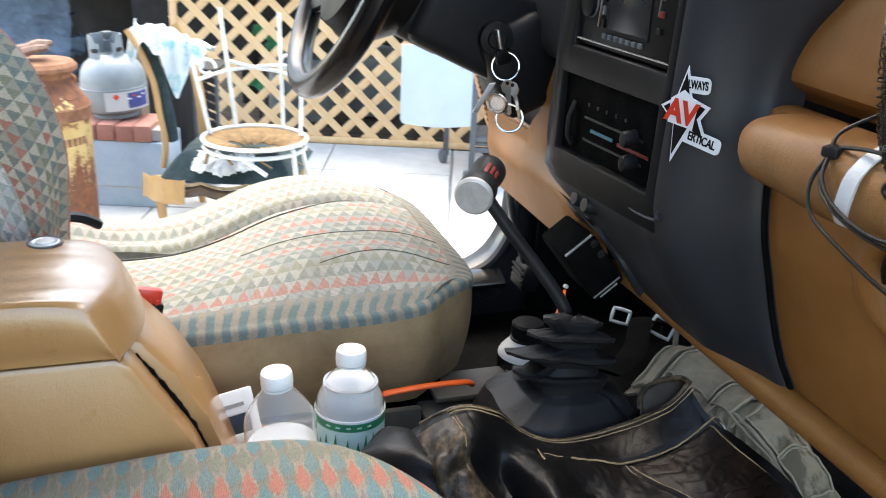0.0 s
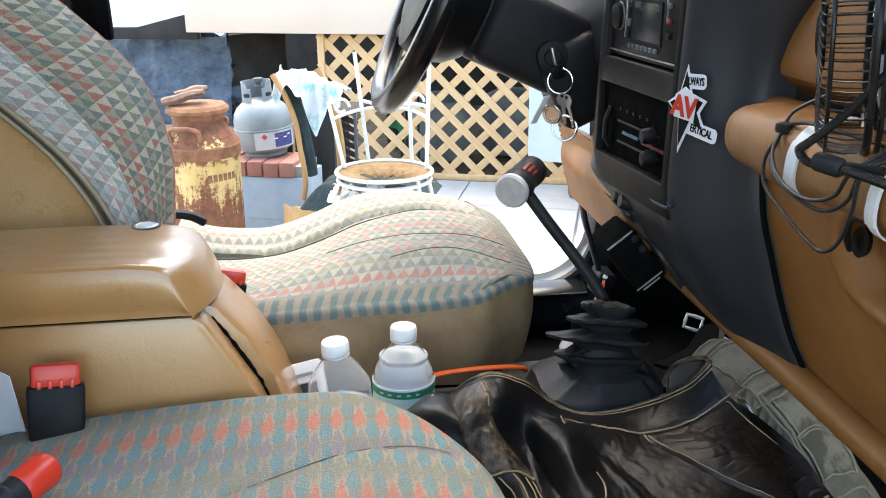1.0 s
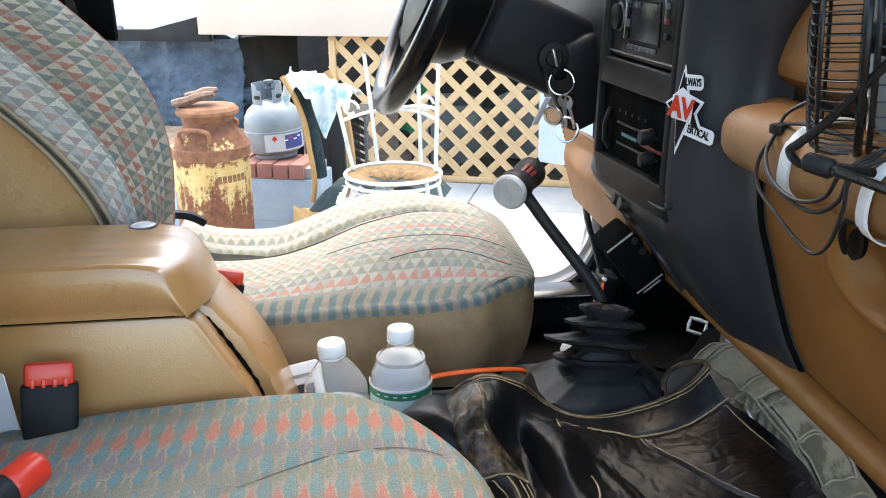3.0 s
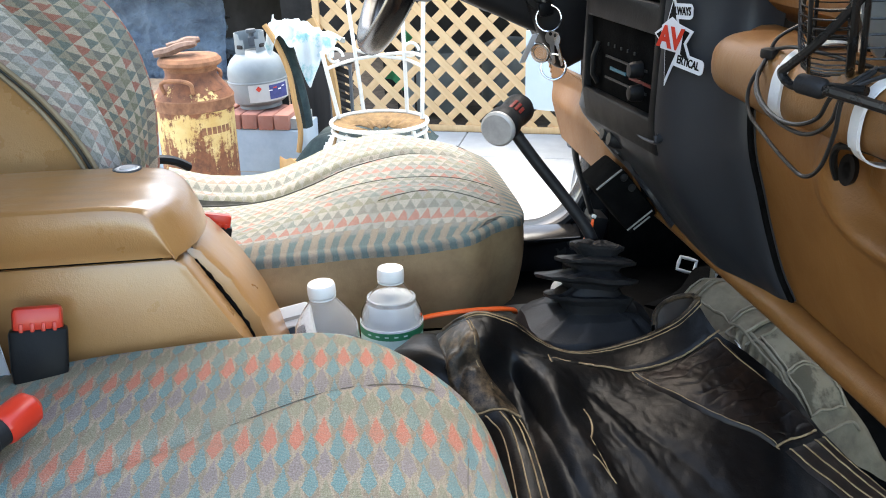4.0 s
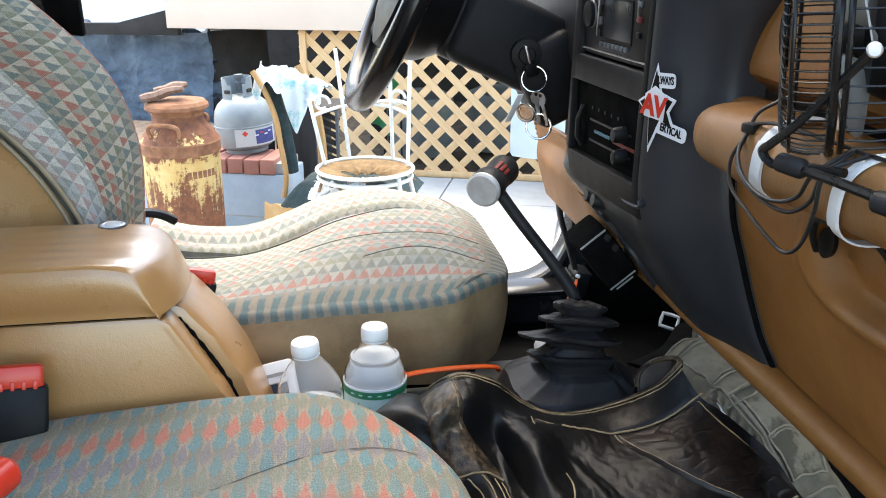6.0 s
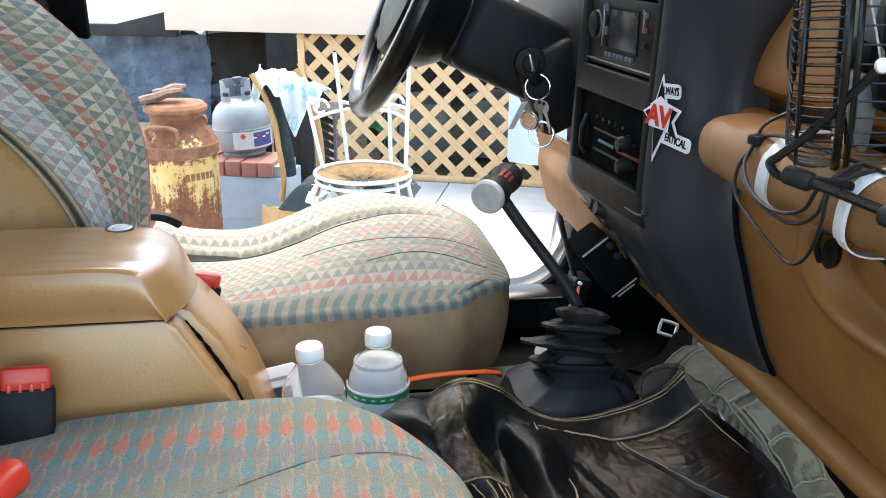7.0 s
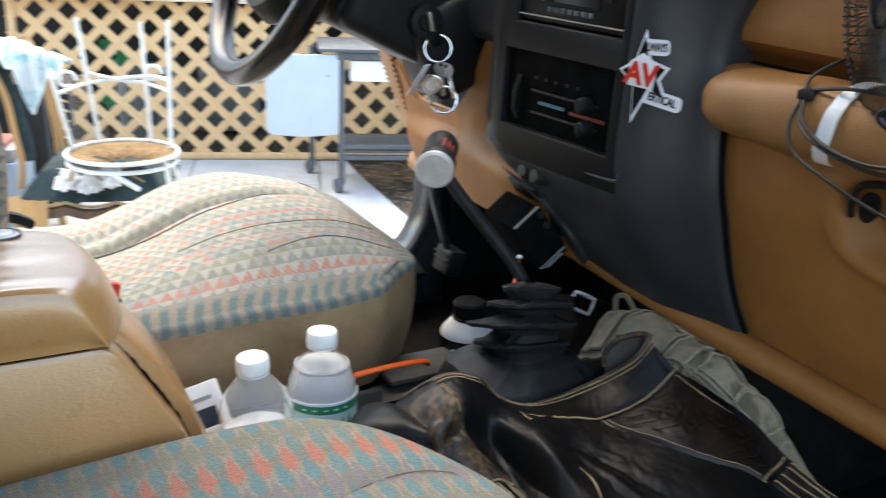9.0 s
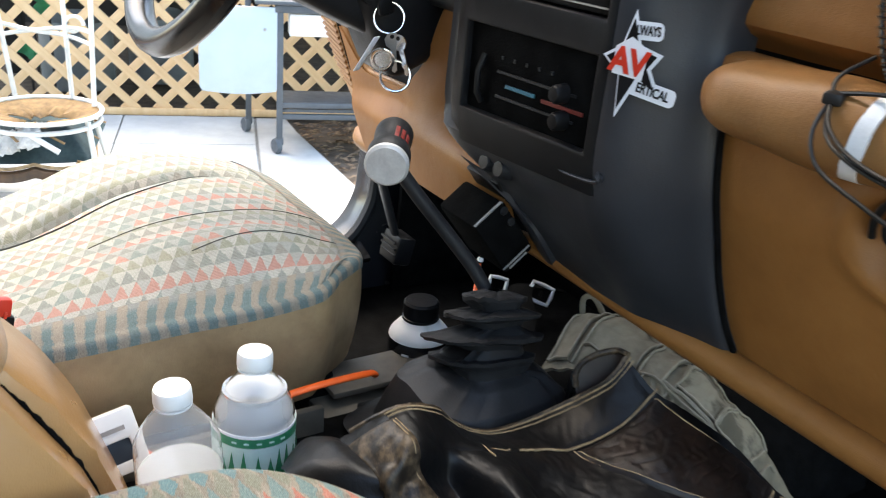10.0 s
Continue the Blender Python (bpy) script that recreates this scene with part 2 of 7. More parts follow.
TAN = vinyl("tan_vinyl", (0.445, 0.226, 0.080), (0.378, 0.184, 0.062), 0.30, spec=0.55, stain=0.32, blotch=4.0, coat=0.95)
SHELL = vinyl("tan_seat_shell", (0.57, 0.325, 0.136), (0.49, 0.270, 0.108), 0.28, spec=0.6, stain=0.25, blotch=3.0, coat=0.45)
SKIRT = vinyl("dusty_tan_vinyl", (0.40, 0.265, 0.138), (0.23, 0.145, 0.072), 0.6, (0.07, 0.05, 0.035), stain=0.8, blotch=11.0)
DASH_TAN = vinyl("tan_dash_plastic", (0.275, 0.120, 0.034), (0.205, 0.084, 0.022), 0.45, spec=0.26, stain=0.6, blotch=7.0)
DASH_BLACK = vinyl("charcoal_dash_plastic", (0.028, 0.0305, 0.036), (0.020, 0.0215, 0.0255), 0.42, (0.05, 0.05, 0.05), 0.42, relief=0.16)
CLOTH = fabric("patterned_seat_cloth", 0.0, (0.42, 0.38, 0.31), first=1.66)
# Copies of one cloth; shaded back, sunlit cushion and lit strip differ in colour.
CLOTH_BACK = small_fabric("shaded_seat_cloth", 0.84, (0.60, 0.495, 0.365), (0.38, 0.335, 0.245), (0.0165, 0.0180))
CLOTH_PALE = small_fabric("sunlit_seat_cloth", 0.62, (0.385, 0.375, 0.335), (0.305, 0.318, 0.295), (0.0190, 0.0215))
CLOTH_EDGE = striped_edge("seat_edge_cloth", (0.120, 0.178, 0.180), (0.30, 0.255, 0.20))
CLOTH_SIDE = small_fabric("lit_side_seat_cloth", 0.50, (0.78, 0.73, 0.64), (0.58, 0.58, 0.54), (0.021, 0.0195))
PIPING = mottled("seat_piping", (0.42, 0.33, 0.21), (0.30, 0.225, 0.13), 0.7)
# Dark grey that paints the shade lying in the driver cushion's crease.
CREASE_SHADE = mottled("crease_shade_cloth", (0.060, 0.064, 0.060), (0.12, 0.12, 0.108), 0.95, 40, grain=0.6, grain_scale=500, spec=0.05)
BEZEL = mottled("black_bezel_plastic", (0.0095, 0.0095, 0.0100), (0.013, 0.013, 0.0135), 0.44, 14, grain=0.2, spec=0.10)
SEAM = mottled("seam_thread", (0.035, 0.035, 0.03), (0.08, 0.08, 0.07), 0.9)
STITCH = mottled("cream_stitching", (0.33, 0.24, 0.135), (0.16, 0.105, 0.055), 0.9, 60)
LEATHER = leather("worn_black_hide", (0.0030, 0.0031, 0.0035), (0.021, 0.0138, 0.0105), (0.100, 0.076, 0.056), (0.51, 0.69), 0.22)
BROWN_LEATHER = leather("worn_brown_hide", (0.0065, 0.0045, 0.0040), (0.030, 0.0165, 0.0115), (0.12, 0.085, 0.055), (0.36, 0.60), 0.28)
LINING = mottled("brown_lining", (0.022, 0.010, 0.006), (0.010, 0.005, 0.003), 0.6, 40)
WORN = leather("scuffed_brown_hide", (0.012, 0.009, 0.0065), (0.115, 0.078, 0.046), (0.26, 0.19, 0.12), (0.27, 0.46), 0.26)
RUBBER = mottled("black_rubber", (0.0105, 0.011, 0.0125), (0.0185, 0.019, 0.0205), 0.50, 20, grain=0.3, spec=0.25)
PLASTIC = mottled("black_plastic", (0.005, 0.005, 0.005), (0.009, 0.009, 0.010), 0.42, 12, grain=0.15, spec=0.14)
GLOSSY = mottled("glossy_black", (0.010, 0.010, 0.011), (0.016, 0.016, 0.016), 0.16, 8)
RIM = mottled("worn_black_leather", (0.005, 0.005, 0.006), (0.009, 0.009, 0.009), 0.25, 9, grain=0.04, grain_scale=300, gloss_var=0.05, spec=0.42)
FAN_BLACK = mottled("black_enamelled_wire", (0.005, 0.005, 0.005), (0.009, 0.009, 0.009), 0.28, 20, spec=0.35, gloss_var=0.05)
CARPET = mottled("black_carpet", (0.003, 0.003, 0.003), (0.007, 0.007, 0.007), 0.95, 30, grain=0.8, spec=0.03)
CHROME = mottled("chrome", (0.75, 0.75, 0.76), (0.62, 0.62, 0.63), 0.16, 30, 1.0, gloss_var=0.06)
# Mostly non-metallic pale grey: the reflected sky is put into the colour.
DAYLIT_METAL = mottled("daylit_metal", (0.72, 0.72, 0.71), (0.60, 0.60, 0.60), 0.35, 40, 0.25)
STEEL = mottled("brushed_steel", (0.52, 0.52, 0.52), (0.40, 0.40, 0.40), 0.34, 60, 1.0, gloss_var=0.1)
MALLET_FACE = mottled("scratched_aluminium", (0.58, 0.57, 0.55), (0.46, 0.45, 0.44), 0.5, 70, 0.4, grain=0.3, grain_scale=250)
RED = mottled("red_plastic", (0.66, 0.040, 0.018), (0.56, 0.030, 0.014), 0.32, 8)
FADED_RED = mottled("faded_red_print", (0.30, 0.022, 0.016), (0.14, 0.020, 0.016), 0.55, 120)
ORANGE = mottled("orange_nylon", (0.85, 0.12, 0.01), (0.75, 0.09, 0.01), 0.5, 20)
WHITE = mottled("white_plastic", (0.78, 0.78, 0.76), (0.70, 0.70, 0.68), 0.4, 12)
CAP_WHITE = mottled("white_cap", (0.82, 0.82, 0.80), (0.76, 0.76, 0.75), 0.45, 12)
VELCRO = mottled("white_nylon_strap", (0.72, 0.73, 0.73), (0.62, 0.63, 0.64), 0.8, 30, grain=0.4)
PAPER = mottled("white_paper", (0.80, 0.81, 0.84), (0.74, 0.75, 0.78), 0.8, 8)
PET = glass("clear_plastic", (1.0, 1.0, 1.0), 0.0, 1.16, 1.0)
FOGGED = glass("fogged_plastic", (0.97, 0.98, 0.99), 0.06, 1.17, 0.93)
# The part that isn't transmissive is diffuse white, in place of refracted daylight.
WATER = glass("water", (0.96, 0.98, 1.0), 0.0, 1.33, 0.76)
def film_mat(name, tone):
    """Printed plastic film that lets some daylight through."""
    n = Nodes(name, 0.4)
    n.colour(tone)
    shine = n.t.nodes.new("ShaderNodeBsdfTranslucent")
    shine.inputs[0].default_value = (*tone, 1.0)
    blend = n.t.nodes.new("ShaderNodeMixShader")
    blend.inputs[0].default_value = 0.45
    n.t.links.new(n.b.outputs[0], blend.inputs[1])
    n.t.links.new(shine.outputs[0], blend.inputs[2])
    n.t.links.new(blend.outputs[0], n.t.nodes["Material Output"].inputs[0])
    return n.mat


FILM = film_mat("white_label_film", (0.80, 0.82, 0.82))
GREEN = mottled("green_label", (0.02, 0.20, 0.10), (0.03, 0.28, 0.12), 0.4, 40)
MINT = mottled("mint_label", (0.45, 0.68, 0.62), (0.62, 0.78, 0.74), 0.4, 30)
SCREEN = mottled("grey_display", (0.007, 0.010, 0.014), (0.012, 0.016, 0.022), 0.30, 8, spec=0.35)
SHROUD = mottled("dark_grey_column_plastic", (0.009, 0.009, 0.010), (0.015, 0.015, 0.0165), 0.48, 9, grain=0.25, spec=0.16)
BAR_TAN = vinyl("worn_tan_padding", (0.275, 0.135, 0.047), (0.195, 0.090, 0.029), 0.42, spec=0.30, stain=0.7, blotch=8.0)
BLUE_MARK = mottled("blue_print", (0.015, 0.10, 0.15), (0.015, 0.13, 0.19), 0.5, 20)
KHAKI = mottled("khaki_canvas", (0.128, 0.104, 0.070), (0.238, 0.201, 0.140), 0.95, 17, grain=0.7, grain_scale=300)
KHAKI_EDGE = mottled("khaki_stitching", (0.21, 0.176, 0.124), (0.30, 0.258, 0.19), 0.95, 60, grain=0.5)
KHAKI_DARK = mottled("camouflage_patch", (0.080, 0.068, 0.045), (0.20, 0.172, 0.122), 0.95, 22, grain=0.7, grain_scale=300, spread=(0.45, 0.55))
CABLE = mottled("black_cable", (0.007, 0.007, 0.007), (0.012, 0.012, 0.012), 0.42, 30, spec=0.3)
GREY_STRIP = mottled("grey_edge_tape", (0.33, 0.32, 0.30), (0.24, 0.23, 0.22), 0.6, 40)
HEADLINER = mottled("grey_headliner", (0.34, 0.32, 0.29), (0.29, 0.275, 0.25), 0.95, 10, grain=0.4)
TRIM_GREY = mottled("grey_tan_trim", (0.13, 0.11, 0.085), (0.08, 0.07, 0.055), 0.6, 18)
FAN_BLADE = mottled("grey_fan_blade", (0.35, 0.36, 0.35), (0.28, 0.29, 0.28), 0.35, 10)
DRIFT = wood("weathered_driftwood", (0.10, 0.055, 0.038), (0.24, 0.15, 0.11), 0.9)
DULL_RED = mottled("dull_red_print", (0.16, 0.014, 0.010), (0.12, 0.012, 0.008), 0.6, 20)
RUST = rusty()
RUST_BROWN = mottled("brown_rust", (0.15, 0.060, 0.028), (0.28, 0.125, 0.06), 0.85, 25, grain=0.6, grain_scale=200)
TANK = mottled("pale_grey_enamel", (0.235, 0.262, 0.268), (0.175, 0.20, 0.21), 0.42, 7)
NAVY = mottled("navy_print", (0.03, 0.04, 0.16), (0.05, 0.06, 0.22), 0.5, 40)
LATTICE = wood("cedar_lattice", (0.64, 0.385, 0.185), (0.76, 0.51, 0.275))
FASCIA = mottled("pinkish_fascia_paint", (0.62, 0.485, 0.39), (0.66, 0.525, 0.425), 0.6, 3, grain=0.15, grain_scale=200)
WHITE_METAL = mottled("chipped_white_enamel", (0.66, 0.65, 0.61), (0.56, 0.54, 0.48), 0.45, 25)
CANE = wood("torn_wicker", (0.30, 0.175, 0.065), (0.10, 0.055, 0.022), 0.85)
OAK = wood("golden_wood", (0.50, 0.29, 0.11), (0.36, 0.19, 0.07), 0.45)
GREEN_CLOTH = mottled("green_striped_cloth", (0.009, 0.022, 0.025), (0.022, 0.044, 0.045), 0.9, 30, grain=0.5)
CARVED = wood("dark_carved_wood", (0.10, 0.052, 0.022), (0.045, 0.026, 0.014), 0.5)
BAG = mottled("white_teal_plastic_film", (0.50, 0.53, 0.52), (0.20, 0.38, 0.38), 0.35, 13, spread=(0.50, 0.60))
WHITE_CLOTH = mottled("white_stuffing", (0.62, 0.62, 0.60), (0.42, 0.42, 0.40), 0.95, 40, grain=0.5)
BLUE_BLOCK = mottled("pale_blue_block_paint", (0.30, 0.38, 0.45), (0.37, 0.45, 0.52), 0.7, 9, grain=0.4, grain_scale=120)
STONE = painted_stone()
DARK_GREY = mottled("grey_painted_steel", (0.06, 0.07, 0.08), (0.09, 0.10, 0.11), 0.5, 12)
PEDAL_GREY = mottled("dull_pedal_steel", (0.010, 0.011, 0.0125), (0.019, 0.020, 0.022), 0.45, 20, spec=0.15)
PANEL_BLUE = mottled("pale_blue_laminate", (0.46, 0.52, 0.56), (0.42, 0.48, 0.53), 0.4, 6)
DARK_WOOD = wood("dark_weathered_wood", (0.014, 0.013, 0.012), (0.032, 0.029, 0.027), 0.8)
TILE = mottled("pale_concrete_tile", (0.42, 0.42, 0.41), (0.52, 0.52, 0.50), 0.75, 5, grain=0.5, grain_scale=160)
GROUT = mottled("grey_joint", (0.30, 0.30, 0.29), (0.38, 0.38, 0.36), 0.9, 20)
SOIL = mottled("dry_soil", (0.085, 0.06, 0.042), (0.16, 0.12, 0.085), 0.95, 18, grain=0.9, grain_scale=90)
LEAF = mottled("dry_leaf", (0.12, 0.07, 0.04), (0.30, 0.20, 0.12), 0.9, 40)
SIDING = mottled("white_siding", (0.80, 0.80, 0.79), (0.76, 0.76, 0.75), 0.6, 4)
# Near-black that paints deep shade: under the deck and inside handle slots.
VOID = mottled("deep_shade_dark", (0.02, 0.018, 0.016), (0.035, 0.03, 0.027), 0.95, 8)
PLANT = mottled("green_plastic_sheet", (0.02, 0.28, 0.10), (0.02, 0.20, 0.08), 0.4, 20)
CAR_PAINT = mottled("dark_car_paint", (0.012, 0.013, 0.016), (0.016, 0.017, 0.02), 0.25, 4)


def bricks_mat():
    n = Nodes("red_brick", 0.85)
    info = n.t.nodes.new("ShaderNodeObjectInfo").outputs["Random"]
    tone = n.mix(info, (0.28, 0.09, 0.06), (0.40, 0.16, 0.11))
    n.colour(n.mix(n.math("MULTIPLY", n.noise(40, 5), 0.4), tone, (0.42, 0.30, 0.26)))
    n.bump(n.noise(150, 4), 0.5, 0.002)
    return n.mat


BRICK = bricks_mat()


# ---- building helpers ----
def part(name, bm, material, parent=None, label="", smooth=35, m=None, recalc=True):
    """Links a bmesh as one mesh object, under parent where one is given."""
    if recalc:
        bmesh.ops.recalc_face_normals(bm, faces=bm.faces)
    me = bpy.data.meshes.new(name)
    bm.to_mesh(me)
    bm.free()
    me.materials.append(material)
    if smooth:
        me.polygons.foreach_set("use_smooth", [True] * len(me.polygons))
        me.set_sharp_from_angle(angle=radians(smooth))
    ob = new(name, me)
    if parent:
        ob.parent = parent
    if m is not None:
        ob.matrix_basis = m
    if label:
        ob["label"] = label
    return ob


def thing(name, label, category, m=None, group="", kind=""):
    ob = new(name)
    ob.empty_display_size = 0.05
    if m is not None:
        ob.matrix_basis = m
    return tagged(ob, label, category, group, kind)


def merge(*bms):
    out = bmesh.new()
    for b in bms:
        me = bpy.data.meshes.new("scratch")
        b.to_mesh(me)
        b.free()
        out.from_mesh(me)
        bpy.data.meshes.remove(me)
    return out


def box(c, s, m=None, bevel=0.0, seg=2):
    """A box with rounded edges: middle, size, and a turn about the middle."""
    bm = bmesh.new()
    bmesh.ops.create_cube(bm, size=1.0)
    bmesh.ops.scale(bm, vec=s, verts=bm.verts)
    if bevel:
        bmesh.ops.bevel(bm, geom=list(bm.edges), offset=bevel, segments=seg, profile=0.5, affect="EDGES")
    bmesh.ops.transform(bm, matrix=Matrix.Translation(c) @ (m or Matrix()), verts=bm.verts)
    return bm


def axis_matrix(a, b):
    """Stands at a, with z towards b."""
    d = Vector(b) - Vector(a)
    return Matrix.Translation(a) @ d.to_track_quat("Z", "Y").to_matrix().to_4x4()


def lathe(profile, m=None, seg=32, cap=True):
    """Turns a profile of (radius, height) about z."""
    bm = bmesh.new()
    rings = []
    for r, z in profile:
        if r < 1e-5:
            rings.append([bm.verts.new((0, 0, z))])
        else:
            rings.append([bm.verts.new((r * math.cos(a), r * math.sin(a), z)) for a in (2 * math.pi * k / seg for k in range(seg))])
    for p, q in zip(rings, rings[1:]):
        for k in range(seg):
            l = (k + 1) % seg
            if len(p) == 1 and len(q) == 1:
                continue
            if len(p) == 1:
                bm.faces.new((p[0], q[k], q[l]))
            elif len(q) == 1:
                bm.faces.new((p[k], p[l], q[0]))
            else:
                bm.faces.new((p[k], p[l], q[l], q[k]))
    if cap:
        for r in (rings[0], rings[-1]):
            if len(r) > 2:
                bm.faces.new(r)
    if m is not None:
        bmesh.ops.transform(bm, matrix=m, verts=bm.verts)
    return bm


def rod(a, b, r, r2=None, seg=14):
    d = (Vector(b) - Vector(a)).length
    return lathe([(r, 0), (r2 or r, d)], axis_matrix(a, b), seg)


def cr(pts, t):
    """A smooth curve through pts, t from 0 to 1."""
    n = len(pts) - 1
    x = min(max(t, 0.0), 1.0) * n
    i = min(int(x), n - 1)
    f = x - i
    p = [Vector(pts[min(max(k, 0), n)]) for k in (i - 1, i, i + 1, i + 2)]
    return 0.5 * (2 * p[1] + (p[2] - p[0]) * f + (2 * p[0] - 5 * p[1] + 4 * p[2] - p[3]) * f * f + (3 * p[1] - p[0] - 3 * p[2] + p[3]) * f ** 3)


def spline(pts, steps):
    return [cr(pts, k / steps) for k in range(steps + 1)]


def tube(pts, r, seg=8, flat=1.0, closed=False, up=(0, 0, 1), taper=None):
    """A round or flattened tube along a list of points."""
    pts = [Vector(p) for p in pts]
    bm = bmesh.new()
    rings, n = [], len(pts)
    side = None
    for k, p in enumerate(pts):
        a, b = (pts[k - 1], pts[(k + 1) % n]) if closed else (pts[max(k - 1, 0)], pts[min(k + 1, n - 1)])
        d = (b - a).normalized()
        if side is None:
            ref = Vector(up) if abs(d.dot(Vector(up))) < 0.95 else Vector((1, 0, 0))
            side = d.cross(ref).normalized()
        else:
            side = (side - d * side.dot(d)).normalized()
        u = side.cross(d).normalized()
        rr = r * (taper(k / max(n - 1, 1)) if taper else 1.0)
        rings.append([bm.verts.new(p + side * rr * math.cos(2 * math.pi * j / seg) + u * rr * flat * math.sin(2 * math.pi * j / seg)) for j in range(seg)])
    pairs = list(zip(rings, rings[1:])) + ([(rings[-1], rings[0])] if closed else [])
    for p, q in pairs:
        for j in range(seg):
            l = (j + 1) % seg
            bm.faces.new((p[j], p[l], q[l], q[j]))
    if not closed:
        bm.faces.new(rings[0])
        bm.faces.new(rings[-1])
    return bm


def surf(f, nu, nv, uv=None, thick=0.0, wrap=False):
    """A sheet from f(u, v), u and v from 0 to 1; uv(u, v) gives the cloth's own metres; thick: its depth."""
    bm = bmesh.new()
    lay = bm.loops.layers.uv.new("UVMap") if uv else None
    g = [[bm.verts.new(f(i / nu, j / nv)) for j in range(nv + 1)] for i in range(nu + (0 if wrap else 1))]
    m = len(g)
    if uv in ("arc", "arc_swap"):
        mid_i, mid_j = m // 3, nv // 2
        du = [0.0]
        for i in range(nu):
            du.append(du[-1] + (g[(i + 1) % m][mid_j].co - g[i][mid_j].co).length)
        dv = [0.0]
        for j in range(nv):
            dv.append(dv[-1] + (g[mid_i][j + 1].co - g[mid_i][j].co).length)
        swap = uv == "arc_swap"

        def uv(a, b):
            p, q = du[round(a * nu)], dv[round(b * nv)]
            return (q, p) if swap else (p, q)
    for i in range(nu):
        for j in range(nv):
            k = (i + 1) % m
            face = bm.faces.new((g[i][j], g[k][j], g[k][j + 1], g[i][j + 1]))
            if lay:
                for loop, (a, b) in zip(face.loops, ((i, j), (i + 1, j), (i + 1, j + 1), (i, j + 1))):
                    loop[lay].uv = uv(a / nu, b / nv)
    if thick:
        bm.normal_update()
        bmesh.ops.solidify(bm, geom=list(bm.faces), thickness=thick)
    return bm


def plate(outer, holes, place, depth, bevel=0.0):
    """A flat plate with holes: outer and holes as (a0, b0, a1, b1); place(a, b) puts it into the world."""
    aa = sorted({outer[0], outer[2], *(h[0] for h in holes), *(h[2] for h in holes)})
    bb = sorted({outer[1], outer[3], *(h[1] for h in holes), *(h[3] for h in holes)})
    bm = bmesh.new()
    v = {(a, b): bm.verts.new(place(a, b)) for a in aa for b in bb}
    for a, a2 in zip(aa, aa[1:]):
        for b, b2 in zip(bb, bb[1:]):
            ca, cb = (a + a2) / 2, (b + b2) / 2
            if any(h[0] < ca < h[2] and h[1] < cb < h[3] for h in holes):
                continue
            bm.faces.new((v[a, b], v[a2, b], v[a2, b2], v[a, b2]))
    for x in [x for x in bm.verts if not x.link_faces]:
        bm.verts.remove(x)
    r = bmesh.ops.extrude_face_region(bm, geom=list(bm.faces))
    bmesh.ops.translate(bm, vec=depth, verts=[x for x in r["geom"] if isinstance(x, bmesh.types.BMVert)])
    bmesh.ops.recalc_face_normals(bm, faces=bm.faces)
    bm.normal_update()
    if bevel:
        sharp = [e for e in bm.edges if len(e.link_faces) == 2 and e.calc_face_angle(0) > 0.8]
        bmesh.ops.bevel(bm, geom=sharp, offset=bevel, segments=2, profile=0.5, affect="EDGES")
    return bm


def prism(outline, place, depth, bevel=0.0):
    """An outline of (a, b) pairs made solid along the vector depth."""
    bm = bmesh.new()
    f = bm.faces.new([bm.verts.new(place(a, b)) for a, b in outline])
    r = bmesh.ops.extrude_face_region(bm, geom=[f])
    bmesh.ops.translate(bm, vec=depth, verts=[x for x in r["geom"] if isinstance(x, bmesh.types.BMVert)])
    bmesh.ops.recalc_face_normals(bm, faces=bm.faces)
    if bevel:
        bmesh.ops.bevel(bm, geom=list(bm.edges), offset=bevel, segments=2, profile=0.5, affect="EDGES")
    return bm


def lettering(name, words, size, m, material, parent, label="", deep=0.0004, shear=0.0, wide=1.0, bold=0.0):
    """Raised writing in the built-in font, as a mesh."""
    cu = bpy.data.curves.new(name, "FONT")
    cu.body, cu.size, cu.extrude, cu.shear = words, size, deep, shear
    cu.align_x, cu.align_y, cu.space_character, cu.offset = "CENTER", "CENTER", 0.95, bold
    tmp = bpy.data.objects.new("scratch", cu)
    scene.collection.objects.link(tmp)
    bpy.context.view_layer.update()
    me = bpy.data.meshes.new_from_object(tmp)
    bpy.data.objects.remove(tmp)
    bpy.data.curves.remove(cu)
    me.name = name
    me.materials.clear()
    me.materials.append(material)
    me.transform(Matrix.Diagonal((wide, 1, 1, 1)))
    ob = new(name, me)
    ob.parent = parent
    ob.matrix_basis = m
    if label:
        ob["label"] = label
    return ob


def sstep(a, b, x):
    t = min(max((x - a) / (b - a), 0.0), 1.0)
    return t * t * (3 - 2 * t)


def lerp(a, b, t):
    return a + (b - a) * t


def fold(x, y, z, s):
    return noise.noise(Vector((x, y, z)) * s)

